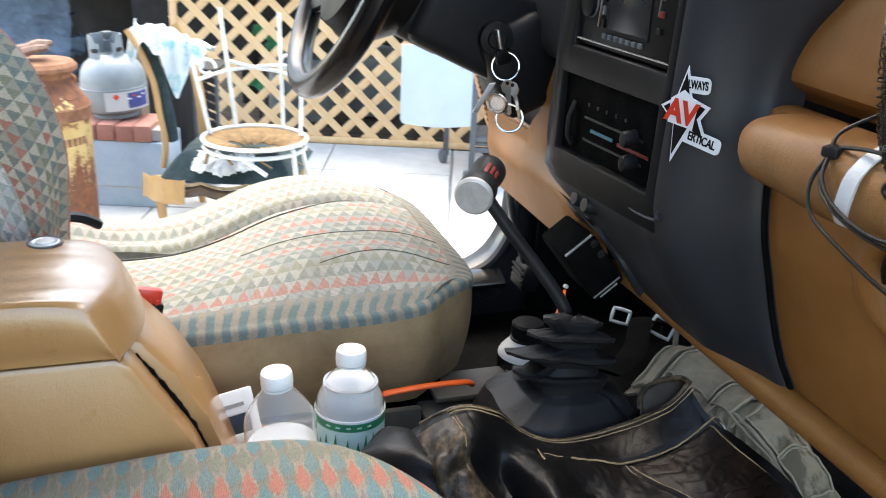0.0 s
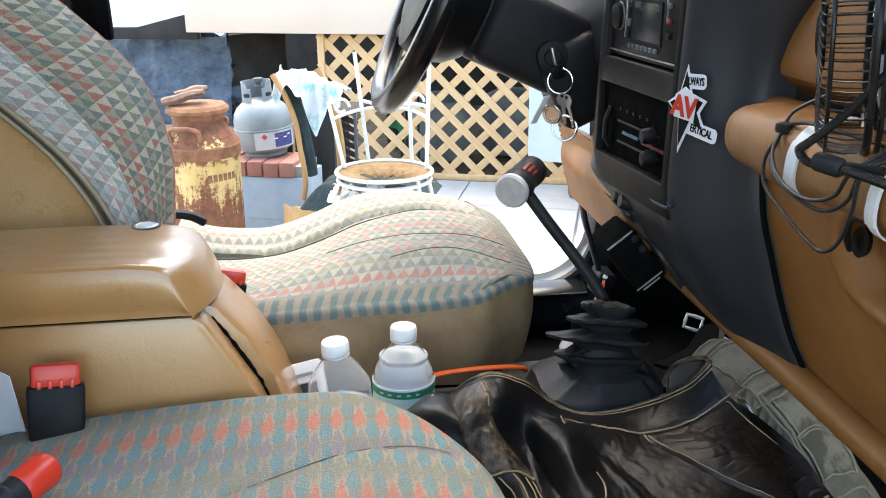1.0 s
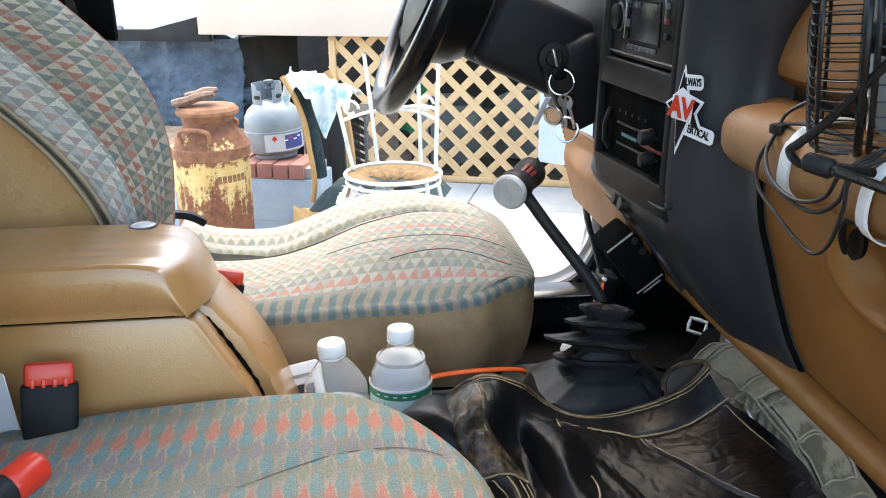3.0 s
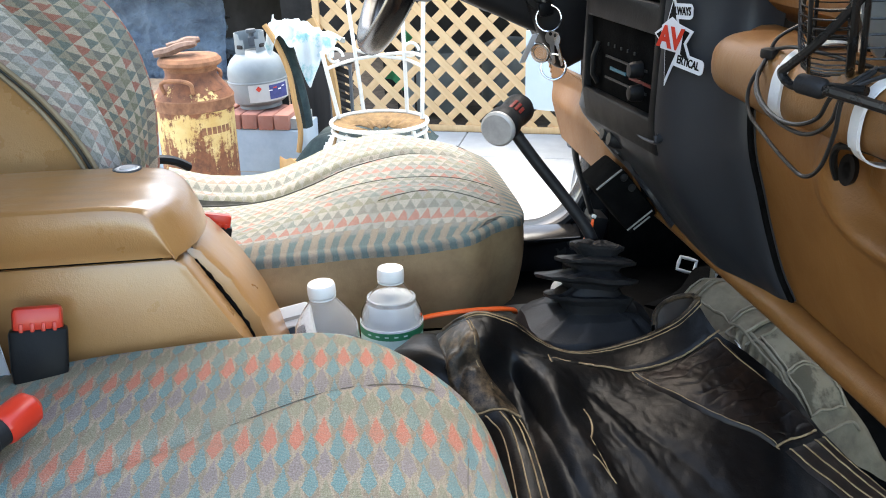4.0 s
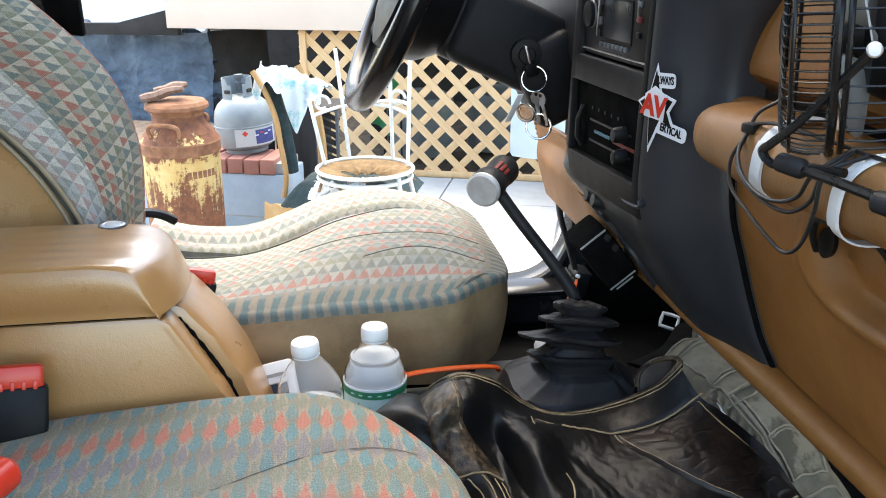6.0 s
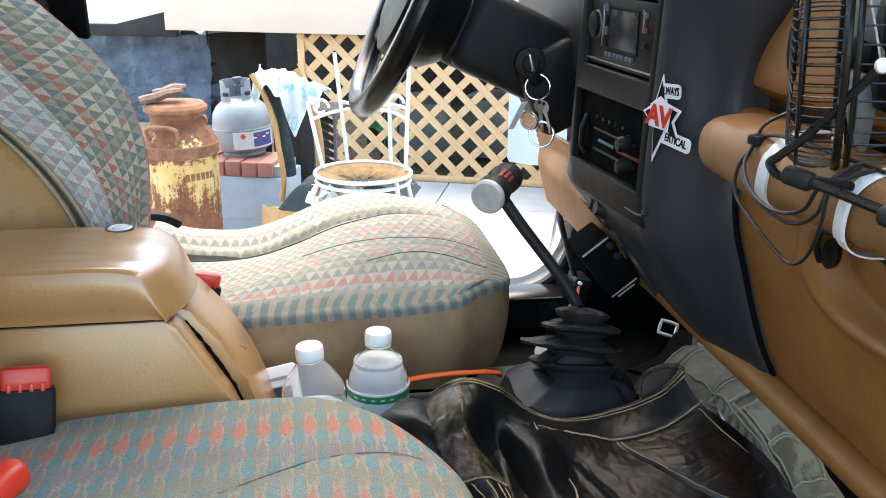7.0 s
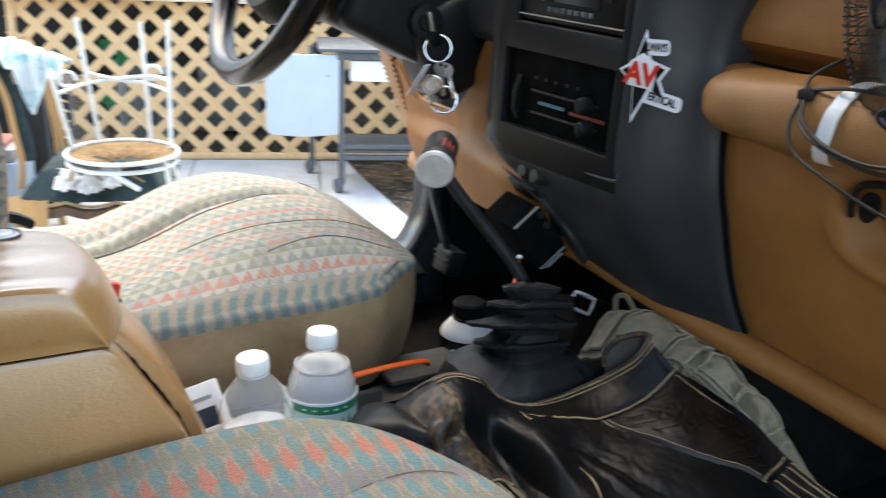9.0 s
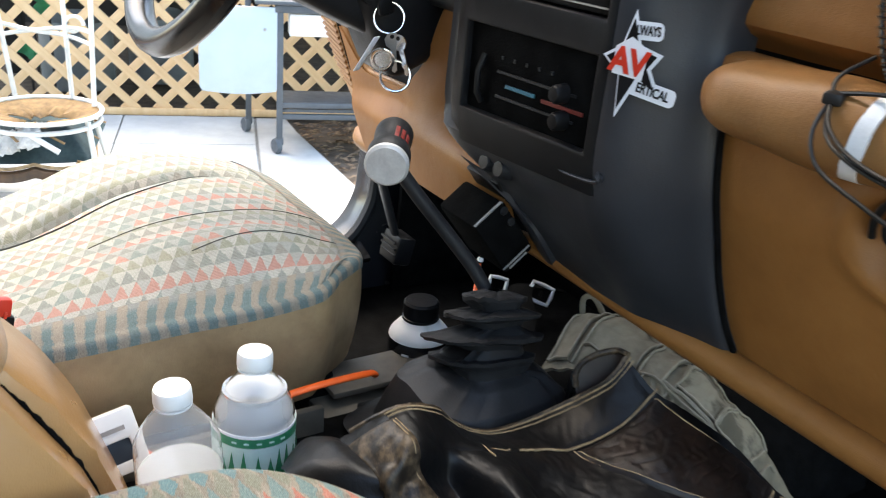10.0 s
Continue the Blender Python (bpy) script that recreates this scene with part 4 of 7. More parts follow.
def dashboard():
    d = thing("dashboard", "charcoal and tan plastic dashboard with a centre stack", "dashboard", pose(0.8, 0.95, 0.95))
    inv = Matrix.Translation((-0.8, -0.95, -0.95))

    def body(u, v):
        z = lerp(0.768, 1.36, v)
        f = xf(z) + 0.022 * sstep(0.932, 0.960, z)
        left = lerp(1.10, 1.206, sstep(0.80, 0.97, z))
        jx, jy = joint(z)
        base = xf(z)
        sl = 0.11 * sstep(0.86, 0.95, z)
        pts = [(0.80, left + 0.01), (base + 0.04 - 0.25 * sl, left + 0.006), (f - 0.25 * sl, left - 0.012), (f - 0.17 * sl, 1.11), (f - 0.09 * sl, 1.03), (f, 0.972), (base + 0.001, 0.942), (base + 0.012, 0.912), (lerp(base, jx, 0.62), lerp(0.905, jy, 0.45)), (jx - 0.004, jy + 0.004), (jx + 0.03, jy)]
        p = cr([(a, b, 0) for a, b in pts], u)
        return Vector((p.x, p.y, z))

    part("centre_panel", surf(body, 66, 56, thick=0.004), DASH_BLACK, d, "charcoal plastic centre stack", m=inv)
    slant = inv @ Matrix.Translation((0.593, 0.945, 0)) @ pose(0, 0, 0, 0, 0, 6.3) @ Matrix.Diagonal((1, 0.83, 1, 1)) @ Matrix.Translation((-0.594, -0.950, 0))
    bez = plate((0.936, 0.925, 1.236, 1.300), [(0.952, 1.104, 1.182, 1.198), (0.956, 0.970, 1.200, 1.068)], lambda a, b: (xf(b) - 0.001 + 0.010 * sstep(1.21, 1.236, a), a, b), (0.022, 0, 0), 0.004)
    part("bezel", bez, BEZEL, d, "charcoal plastic bezel", m=slant)
    # radio
    rad = part("radio", box((0.611, 1.067, 1.151), (0.03, 0.226, 0.090), bevel=0.003), PLASTIC, d, "black car radio", m=slant)
    part("display", box((0.5955, 1.058, 1.156), (0.002, 0.096, 0.050), bevel=0.001), SCREEN, rad, "grey radio display")
    part("dial", lathe([(0, 0), (0.017, 0), (0.0165, 0.009), (0.010, 0.011), (0, 0.011)], axis_matrix((0.5965, 1.150, 1.158), (0.5, 1.150, 1.158)), 24), PLASTIC, rad)
    part("display_frame", plate((1.008, 1.129, 1.108, 1.183), [(1.011, 1.132, 1.105, 1.180)], lambda a, b: (0.5942, a, b), (0.002, 0, 0)), BEZEL, rad, "thin grey display frame")
    part("side_key", tube([(0.5945, 1.128, 1.184), (0.593, 1.122, 1.170), (0.593, 1.124, 1.145), (0.5945, 1.129, 1.132)], 0.0013, 6), STEEL, rad, "bright curved key")
    part("side_key", tube([(0.5945, 0.992, 1.186), (0.593, 0.986, 1.176), (0.593, 0.988, 1.160)], 0.0011, 6), STEEL, rad, "bright curved key")
    part("dial_ring", lathe([(0.0170, 0), (0.0186, 0.002), (0.0170, 0.004)], axis_matrix((0.5965, 1.150, 1.158), (0.5, 1.150, 1.158)), 24, cap=False), DARK_GREY, rad, "grey dial ring")
    for k in range(4):
        part("button", box((0.5945, 1.116, 1.182 - 0.015 * k), (0.004, 0.008, 0.010), bevel=0.001), DARK_GREY if k % 2 == 0 else PLASTIC, rad)
    for k in range(3):
        part("button", box((0.5945, 0.984, 1.18 - 0.018 * k), (0.004, 0.010, 0.007), bevel=0.001), (DARK_GREY, DULL_RED, PLASTIC)[k], rad)
    for k in range(7):
        part("button", box((0.5945, 1.110 - 0.0145 * k, 1.123), (0.004, 0.009, 0.006), bevel=0.001), DARK_GREY, rad)
    part("trim_edge", box((0.5945, 1.067, 1.113), (0.004, 0.224, 0.0014)), STEEL, rad, "thin bright radio edge")
    # heater controls
    heat = part("heater_control", box((0.606, 1.078, 1.019), (0.02, 0.246, 0.100), bevel=0.002), CARPET, d, "black heater control panel", m=slant)
    part("fan_lever", tube([(0.595, 1.168, 1.035), (0.588, 1.170, 1.015), (0.588, 1.170, 0.992), (0.595, 1.168, 0.980)], 0.0042, 8), PLASTIC, heat, "black lever")
    for k, z in enumerate((1.020, 0.992)):
        part("slot", box((0.5955, 1.065, z), (0.002, 0.150, 0.003)), RUBBER, heat)
        part("knob", lathe([(0, 0), (0.011, 0), (0.010, 0.014), (0.008, 0.017), (0, 0.018)], axis_matrix((0.595, 1.010 - 0.004 * k, z), (0.4, 1.010 - 0.004 * k, z)), 18), PLASTIC, heat, "black slider knob")
    part("cold_mark", box((0.5953, 1.092, 1.006), (0.002, 0.058, 0.004)), BLUE_MARK, heat, "blue temperature scale")
    part("warm_mark", box((0.5953, 1.012, 1.004), (0.002, 0.075, 0.004)), DULL_RED, heat, "red temperature scale")
    for k in range(5):
        part("symbol", box((0.5953, 1.132 - 0.024 * k, 1.036), (0.0016, 0.004, 0.004)), PEDAL_GREY, heat)
    # switches and ash tray
    for k in range(2):
        part("switch", lathe([(0, 0), (0.012, 0), (0.012, 0.010), (0.009, 0.020), (0, 0.021)], axis_matrix((0.600, 1.118 - 0.030 * k, 0.905), (0.5, 1.118 - 0.03 * k, 0.925)), 18), RUBBER, d, "black rocker knob", m=inv)
    low = [(0.586, 1.009, 0.948), (0.586, 0.993, 0.943), (0.586, 0.967, 0.941), (0.586, 0.925, 0.946), (0.586, 0.925, 0.954)]
    high = [(0.592, 1.019, 0.947), (0.592, 0.981, 0.955), (0.592, 0.936, 0.958), (0.592, 0.932, 0.957), (0.592, 0.932, 0.952)]
    part("ash_tray_lip", tube(spline(low, 24), 0.0028, 8, 0.7), DASH_BLACK, d, "black ash tray lip", m=inv)
    part("ash_tray", surf(lambda u, v: cr(low, u).lerp(cr(high, u), v) + Vector((0.014 * math.sin(math.pi * v) * math.sin(math.pi * u), 0, 0)), 24, 8, thick=0.003), DASH_BLACK, d, "black ash tray", m=inv)
    # driver's tan panel
    def knee(u, v):
        y = lerp(lerp(1.125, 1.225, v), lerp(1.516, 1.592, v), u)
        scoop = 0.118 * sstep(1.285, 1.375, y) * lerp(1.0, 0.75, sstep(1.50, 1.60, y))
        z = lerp(0.800, 1.075 + 0.06 * sstep(1.30, 1.22, y) - scoop - 0.035 * sstep(1.36, 1.42, y) * sstep(1.60, 1.52, y), v)
        x = lerp(0.648, 0.600, (z - 0.80) / 0.27) + 0.016 * math.exp(-((y - 1.43) / 0.10) ** 2) * sstep(0.45, 0.9, v) + 0.012 * sstep(0.25, 0.0, u)
        return Vector((x + 0.055 * sstep(1.40, 1.22, y) * sstep(0.870, 0.925, z) - 0.010 * sstep(0.90, 0.86, z), y, z))
    part("knee_panel", surf(knee, 90, 40, thick=0.008), DASH_TAN, d, "tan plastic knee panel", m=inv)
    part("scoop_lip", tube([knee(u, 1.0) + Vector((-0.001, 0, 0)) for u in (0.16 + 0.84 * k / 40 for k in range(41))], 0.0042, 8), BAR_TAN, d, "rounded tan lip under the keys", m=inv)
    part("ignition_housing", box((0.595, 1.39, 1.035), (0.11, 0.11, 0.14), pose(0, 0, 0, 0, -25, 0), 0.022, 3), SHROUD, d, "dark grey ignition housing", m=inv)
    part("column_cover", box((0.735, 1.36, 1.00), (0.16, 0.30, 0.22), bevel=0.02, seg=3), SHROUD, d, "dark grey panel round the steering column", m=inv)
    lip = spline([(0.640, 1.168, 0.830), (0.648, 1.25, 0.818), (0.660, 1.40, 0.800), (0.666, 1.53, 0.790), (0.668, 1.60, 0.788), (0.685, 1.636, 0.79)], 40)
    part("lower_rail", tube(lip, 0.0165, 12, 0.9), BAR_TAN, d, "tan padded lower rail", m=inv)
    # the end of the panel turns away to the door: a dark joint, then a slatted vent
    def end(a, b, out=0.0):
        z = lerp(0.798, 0.992, b)
        wide = lerp(0.050, 0.140, sstep(0.15, 0.75, b))
        x = lerp(0.650, 0.612, b) + 0.25 * wide * a
        return Vector((x - out, lerp(1.514, 1.590, b) + 0.004 + wide * a, z))
    part("end_panel", surf(end, 10, 16, thick=0.006), BAR_TAN, d, "tan end panel", m=inv)
    part("panel_joint", tube([end(0.0, k / 20, 0.002) for k in range(21)], 0.0042, 8), CARPET, d, "dark panel joint", m=inv)
    part("vent_back", surf(lambda a, b: end(lerp(0.10, 0.98, a), lerp(0.42, 1.0, b), 0.003), 6, 12, thick=0.002), CARPET, d, "dark vent opening", m=inv)
    for k in range(13):
        b = 0.44 + 0.045 * k
        part("vent_slat", tube([end(lerp(0.06, 1.0, i / 6), b, 0.007) for i in range(7)], 0.0036, 8, 0.75), BAR_TAN, d, m=inv)
    part("cluster_hood", box((0.76, 1.49, 1.20), (0.30, 0.50, 0.30), bevel=0.03, seg=3), DASH_BLACK, d, "black instrument hood", m=inv)
    # passenger side
    def lower(u, v):
        z = lerp(0.752, 1.05, v)
        jx, jy = joint(z)
        y = lerp(jy + 0.004, 0.10, u)
        x = jx + 0.008
        e = (abs((y - 0.604) / 0.080) ** 2.6 + abs((z - 0.968) / 0.044) ** 2.6) ** 0.5
        x += 0.030 * (1 - sstep(lerp(0.45, 0.80, sstep(0.945, 0.985, z)), 1.12, e)) - 0.004 * math.exp(-((e - 1.25) / 0.2) ** 2)
        return Vector((x, y, z))
    part("glove_box", surf(lower, 150, 80, thick=0.006), DASH_TAN, d, "tan plastic glove box door with a finger recess", m=inv)
    part("panel_joint", tube([Vector((*joint(0.760 + 0.29 * k / 24), 0.760 + 0.29 * k / 24)) + Vector((0.001, -0.001, 0)) for k in range(25)], 0.0034, 8), CARPET, d, "dark joint", m=inv)
    part("latch_plate", box((0.688, 0.594, 0.986), (0.006, 0.100, 0.036), pose(0, 0, 0, 6, 0, 0), 0.003), DASH_TAN, d, "tan latch plate", m=inv)
    trim = [(0.672, 0.674, 0.972), (0.664, 0.670, 0.988), (0.660, 0.663, 1.003), (0.659, 0.649, 1.011), (0.659, 0.600, 1.018), (0.659, 0.558, 1.013), (0.660, 0.541, 1.000), (0.664, 0.533, 0.972)]
    part("latch_trim", tube(spline(trim, 44), 0.0036, 8), CABLE, d, "black pocket trim", m=inv)
    part("upper_panel", surf(lambda u, v: (lerp(0.668, 0.700, v) + 0.05 * math.exp(-((v) / 0.06) ** 2), lerp(0.885, 0.10, u), lerp(1.088, 1.36, v)), 20, 30, thick=0.006), DASH_TAN, d, "tan plastic upper panel", m=inv)
    def bar(u, v):
        y = lerp(0.846, 0.10, u)
        k = math.sqrt(max(1 - max(1 - u / 0.075, 0) ** 2, 0.0))
        a = 2 * math.pi * v
        wide = lerp(0.050, 0.040, sstep(0.08, 0.25, u))
        cx = 0.594 + wide
        c, s = math.cos(a), math.sin(a)
        n = 2 / 2.6
        bump_z = 0.005 * math.exp(-((y - 0.70) / 0.05) ** 2)
        return Vector((cx + wide * k * math.copysign(abs(c) ** n, c), y, 1.060 + (0.034 + bump_z) * max(k, 0.02) * math.copysign(abs(s) ** n, s) + 0.016 * sstep(0, 0.8, u)))
    part("grab_bar", surf(bar, 70, 28), BAR_TAN, d, "tan padded grab bar", m=inv)
    part("shelf", box((0.675, 0.48, 1.066), (0.04, 0.76, 0.05), bevel=0.012), DASH_TAN, d, "tan dash shelf", m=inv)
    part("bottom_rail", tube(spline([(0.676, 1.175, 0.781), (0.691, 1.114, 0.775), (0.711, 0.970, 0.762), (0.729, 0.830, 0.750), (0.736, 0.60, 0.744), (0.738, 0.12, 0.742)], 60), 0.0195, 18, 0.95, taper=lambda k: lerp(0.52, 1.0, sstep(-0.1, 0.62, k))), DASH_TAN, d, "tan plastic bottom rail", m=inv)
    part("lock_hole", lathe([(0.0, 0.004), (0.009, 0.004), (0.012, 0.0), (0.015, -0.002), (0.016, 0.004)], axis_matrix((0.672, 0.655, 0.986), (0.45, 0.60, 1.0)) @ Matrix.Diagonal((0.62, 0.95, 1, 1)), 22), PLASTIC, d, "black oval glove box lock", m=inv)
    part("dash_top", box((0.86, 0.93, 1.39), (0.50, 1.50, 0.06), bevel=0.02), DASH_BLACK, d, "black dash top", m=inv)


dashboard()


def steering_wheel():
    w = thing("steering_wheel", "black leather steering wheel on its column", "steering wheel", axis_matrix((0.360, 1.430, 1.172), (0.360 - 0.906, 1.430, 1.172 + 0.423)))
    part("rim", lathe([(0.190 + 0.0185 * math.cos(a), 0.0195 * math.sin(a)) for a in (2 * math.pi * k / 14 for k in range(15))], None, 72, cap=False), RIM, w, "worn black leather rim")
    part("hub", lathe([(0, 0.028), (0.05, 0.026), (0.095, 0.012), (0.108, -0.02), (0.095, -0.06), (0.075, -0.085)], None, 32, cap=False), PLASTIC, w, "black airbag hub")
    for a in (28, 152, 208, 332):
        c, s = math.cos(radians(a)), math.sin(radians(a))
        part("spoke", tube([(0.06 * c, 0.06 * s, -0.005), (0.12 * c, 0.12 * s, -0.012), (0.186 * c, 0.186 * s, 0.0)], 0.022, 10, 0.45), PLASTIC, w)
    part("column_shroud", merge(box((0, 0, -0.22), (0.150, 0.135, 0.26), bevel=0.022, seg=3), box((0, -0.012, -0.12), (0.120, 0.115, 0.12), bevel=0.03, seg=3)), SHROUD, w, "dark grey steering column shroud")


steering_wheel()


def ring_of(c, r, wire, normal, seg=36):
    m = axis_matrix(c, Vector(c) + Vector(normal))
    return tube([m @ Vector((r * math.cos(2 * math.pi * k / seg), r * math.sin(2 * math.pi * k / seg), 0)) for k in range(seg)], wire, 8, closed=True)


def keys():
    k = thing("bunch_of_keys", "bunch of steel keys hanging from the ignition lock", "keys", pose(0.545, 1.335, 1.076))
    inv = Matrix.Translation((-0.545, -1.335, -1.076))
    part("lock", lathe([(0, 0.012), (0.012, 0.012), (0.014, 0.008), (0.024, 0.007), (0.026, 0.0), (0.026, -0.05)], axis_matrix((0.545, 1.345, 1.076), (0.50, 1.05, 1.09)), 28), PLASTIC, k, "black ignition lock", m=inv)
    part("key_in_lock", merge(box((0.541, 1.322, 1.078), (0.004, 0.012, 0.030), pose(0, 0, 0, 0, -16, 0), 0.001)), STEEL, k, m=inv)
    part("key_head", box((0.547, 1.318, 1.056), (0.024, 0.007, 0.022), pose(0, 0, 0, 0, -10, 10), 0.005), PLASTIC, k, "black key head", m=inv)
    part("split_ring", ring_of((0.551, 1.316, 1.042), 0.0195, 0.0013, (-0.35, -0.9, 0.15)), CHROME, k, "steel split ring", m=inv)
    front = (-0.35, -0.9, 0.15)

    def key(x, y, z, lean, turn, long, metal):
        head = [(0.0105 * math.cos(0.3927 * i + 0.2) * (1.0 if i % 2 else 0.93), -0.012 + 0.0105 * math.sin(0.3927 * i + 0.2)) for i in range(16)]
        blade = [(-0.0038, -0.021), (0.0038, -0.021), (0.0038, -0.021 - long * 0.9), (0.001, -0.021 - long), (-0.0026, -0.021 - long * 0.93), (-0.0014, -0.021 - long * 0.75), (-0.0034, -0.021 - long * 0.6), (-0.0016, -0.021 - long * 0.4)]
        both = merge(prism(head, lambda p, q: (p, 0, q), (0, 0.0022, 0)), prism(blade, lambda p, q: (p, 0.0002, q), (0, 0.0018, 0)))
        ob = part("key", both, metal, k, "flat steel key", m=inv @ pose(x, y, z, 0, lean, turn))
        part("key_hole", lathe([(0, 0.0003), (0.0028, 0.0003), (0.0028, -0.0004)], pose(0, -0.0002, -0.0065, 90, 0, 0), 14), PLASTIC, ob)
    key(0.552, 1.308, 1.026, -6, -40, 0.032, STEEL)
    key(0.557, 1.304, 1.024, -20, -62, 0.034, CHROME)
    disc = axis_matrix((0.535, 1.298, 0.993), Vector((0.535, 1.298, 0.993)) + Vector((-0.55, -0.8, -0.20)))
    part("round_fob", lathe([(0, 0.0016), (0.0100, 0.0016), (0.0108, 0.0030), (0.0130, 0.0034), (0.0158, 0.0022), (0.0162, 0.0), (0, -0.001)], disc, 28), CHROME, k, "round steel medallion", m=inv)
    part("fob_relief", box((0, 0, 0.0022), (0.009, 0.0045, 0.0016), disc, 0.0006), STEEL, k, m=inv)
    part("clip", ring_of((0.556, 1.300, 0.970), 0.0195, 0.0018, (-0.3, -0.9, 0.2)), CHROME, k, "steel carabiner", m=inv)
    part("tag", box((0.519, 1.312, 0.998), (0.0016, 0.013, 0.056), pose(0, 0, 0, 0, 32, -60), 0.0006), PAPER, k, "pale plastic tag", m=inv)


keys()


# ---- gear lever ----
def gear_lever():
    g = thing("gear_lever", "black gear lever with a mallet-head knob and pleated rubber boot", "gear lever", pose(0.56, 1.03, 0.60))
    inv = Matrix.Translation((-0.56, -1.03, -0.60))
    path = spline([(0.448, 1.098, 0.928), (0.478, 1.085, 0.885), (0.512, 1.070, 0.840), (0.540, 1.055, 0.800), (0.553, 1.045, 0.770), (0.556, 1.04, 0.73)], 30)
    part("stick", tube(path, 0.0083, 14), RUBBER, g, "black painted steel stick", m=inv)
    a, b = Vector((0.420, 1.062, 0.936)), Vector((0.476, 1.146, 0.950))
    am = axis_matrix(a, b)
    part("mallet_head", lathe([(0.0215, 0.004), (0.0240, 0.008), (0.0235, 0.030), (0.0205, 0.036), (0.0200, 0.054), (0.0215, 0.070), (0.0215, 0.082), (0.018, 0.089), (0, 0.090)], am, 30), RUBBER, g, "black rubber mallet head", m=inv)
    part("mallet_face", lathe([(0, 0), (0.021, 0.0), (0.0238, 0.003), (0.0238, 0.009), (0.020, 0.010)], am, 36), MALLET_FACE, g, "scratched aluminium striking face", m=inv)
    side = am.to_3x3().inverted() @ Vector((0.28, -0.32, 0.54))
    turn = math.atan2(side.y, side.x)
    for k in range(3):
        part("print_mark", box((0.0212, 0, 0.047), (0.0012, 0.0045, 0.026 - 0.005 * k), bevel=0.0003), FADED_RED, g, "faded red marking", m=inv @ am @ Matrix.Rotation(turn - 0.33 + 0.33 * k, 4, "Z"))
    # five flat square pleats, tilted with the lever, over a loose base
    tiers = ((0.036, 0.028, 0.178, 0.0), (0.054, 0.042, 0.157, -0.004), (0.068, 0.052, 0.132, -0.014), (0.058, 0.050, 0.104, -0.012))
    prof = [(0.010, 0.010, 0.186, 0.0)]
    for i, (a2, b2, z, dx) in enumerate(tiers):
        inn = 0.024 + 0.006 * i
        prof += [(a2 * 0.80, b2 * 0.80, z + 0.0035, dx), (a2, b2, z + 0.0012, dx), (a2 * 0.99, b2 * 0.99, z - 0.0035, dx), (inn + 0.004, inn + 0.002, z - 0.009, dx * 0.5), (inn, inn, z - 0.015, dx * 0.5)]
    prof += [(0.060, 0.056, 0.086, -0.004), (0.086, 0.076, 0.070, -0.010), (0.098, 0.088, 0.040, -0.010), (0.110, 0.096, 0.014, -0.008), (0.140, 0.112, 0.002, -0.014)]

    def boot(u, v):
        x = v * (len(prof) - 1)
        i = min(int(x), len(prof) - 2)
        f = x - i
        f = f * f * (3 - 2 * f)
        a2, b2, z, dx = (lerp(p, q, f) for p, q in zip(prof[i], prof[i + 1]))
        q = 2 * math.pi * u
        c, k = math.cos(q), math.sin(q)
        e = 2 / 3.4
        pleat = sstep(0.86, 0.70, v)
        wob = 1.0 + 0.07 * fold(c * 1.1, k * 1.1, v * 5, 1.1) * pleat + 0.10 * fold(c * 2, k * 2, 4.0, 1.5) * (1 - pleat)
        px, py = a2 * wob * math.copysign(abs(c) ** e, c), b2 * wob * math.copysign(abs(k) ** e, k)
        sag = 0.0025 * fold(c, k, v * 6, 1.2) * pleat + 0.003 * fold(c * 2, k * 2, v * 3, 2.0)
        return Vector((px + dx, py, z + sag - (0.13 * px + 0.34 * py) * pleat))
    part("boot", surf(boot, 72, 150, wrap=True), RUBBER, g, "pleated black rubber boot", m=Matrix.Translation((-0.008, -0.004, 0.0)))
    part("boot_plate", box((0.56, 1.03, 0.598), (0.25, 0.21, 0.012), bevel=0.005), RUBBER, g, m=inv)


gear_lever()


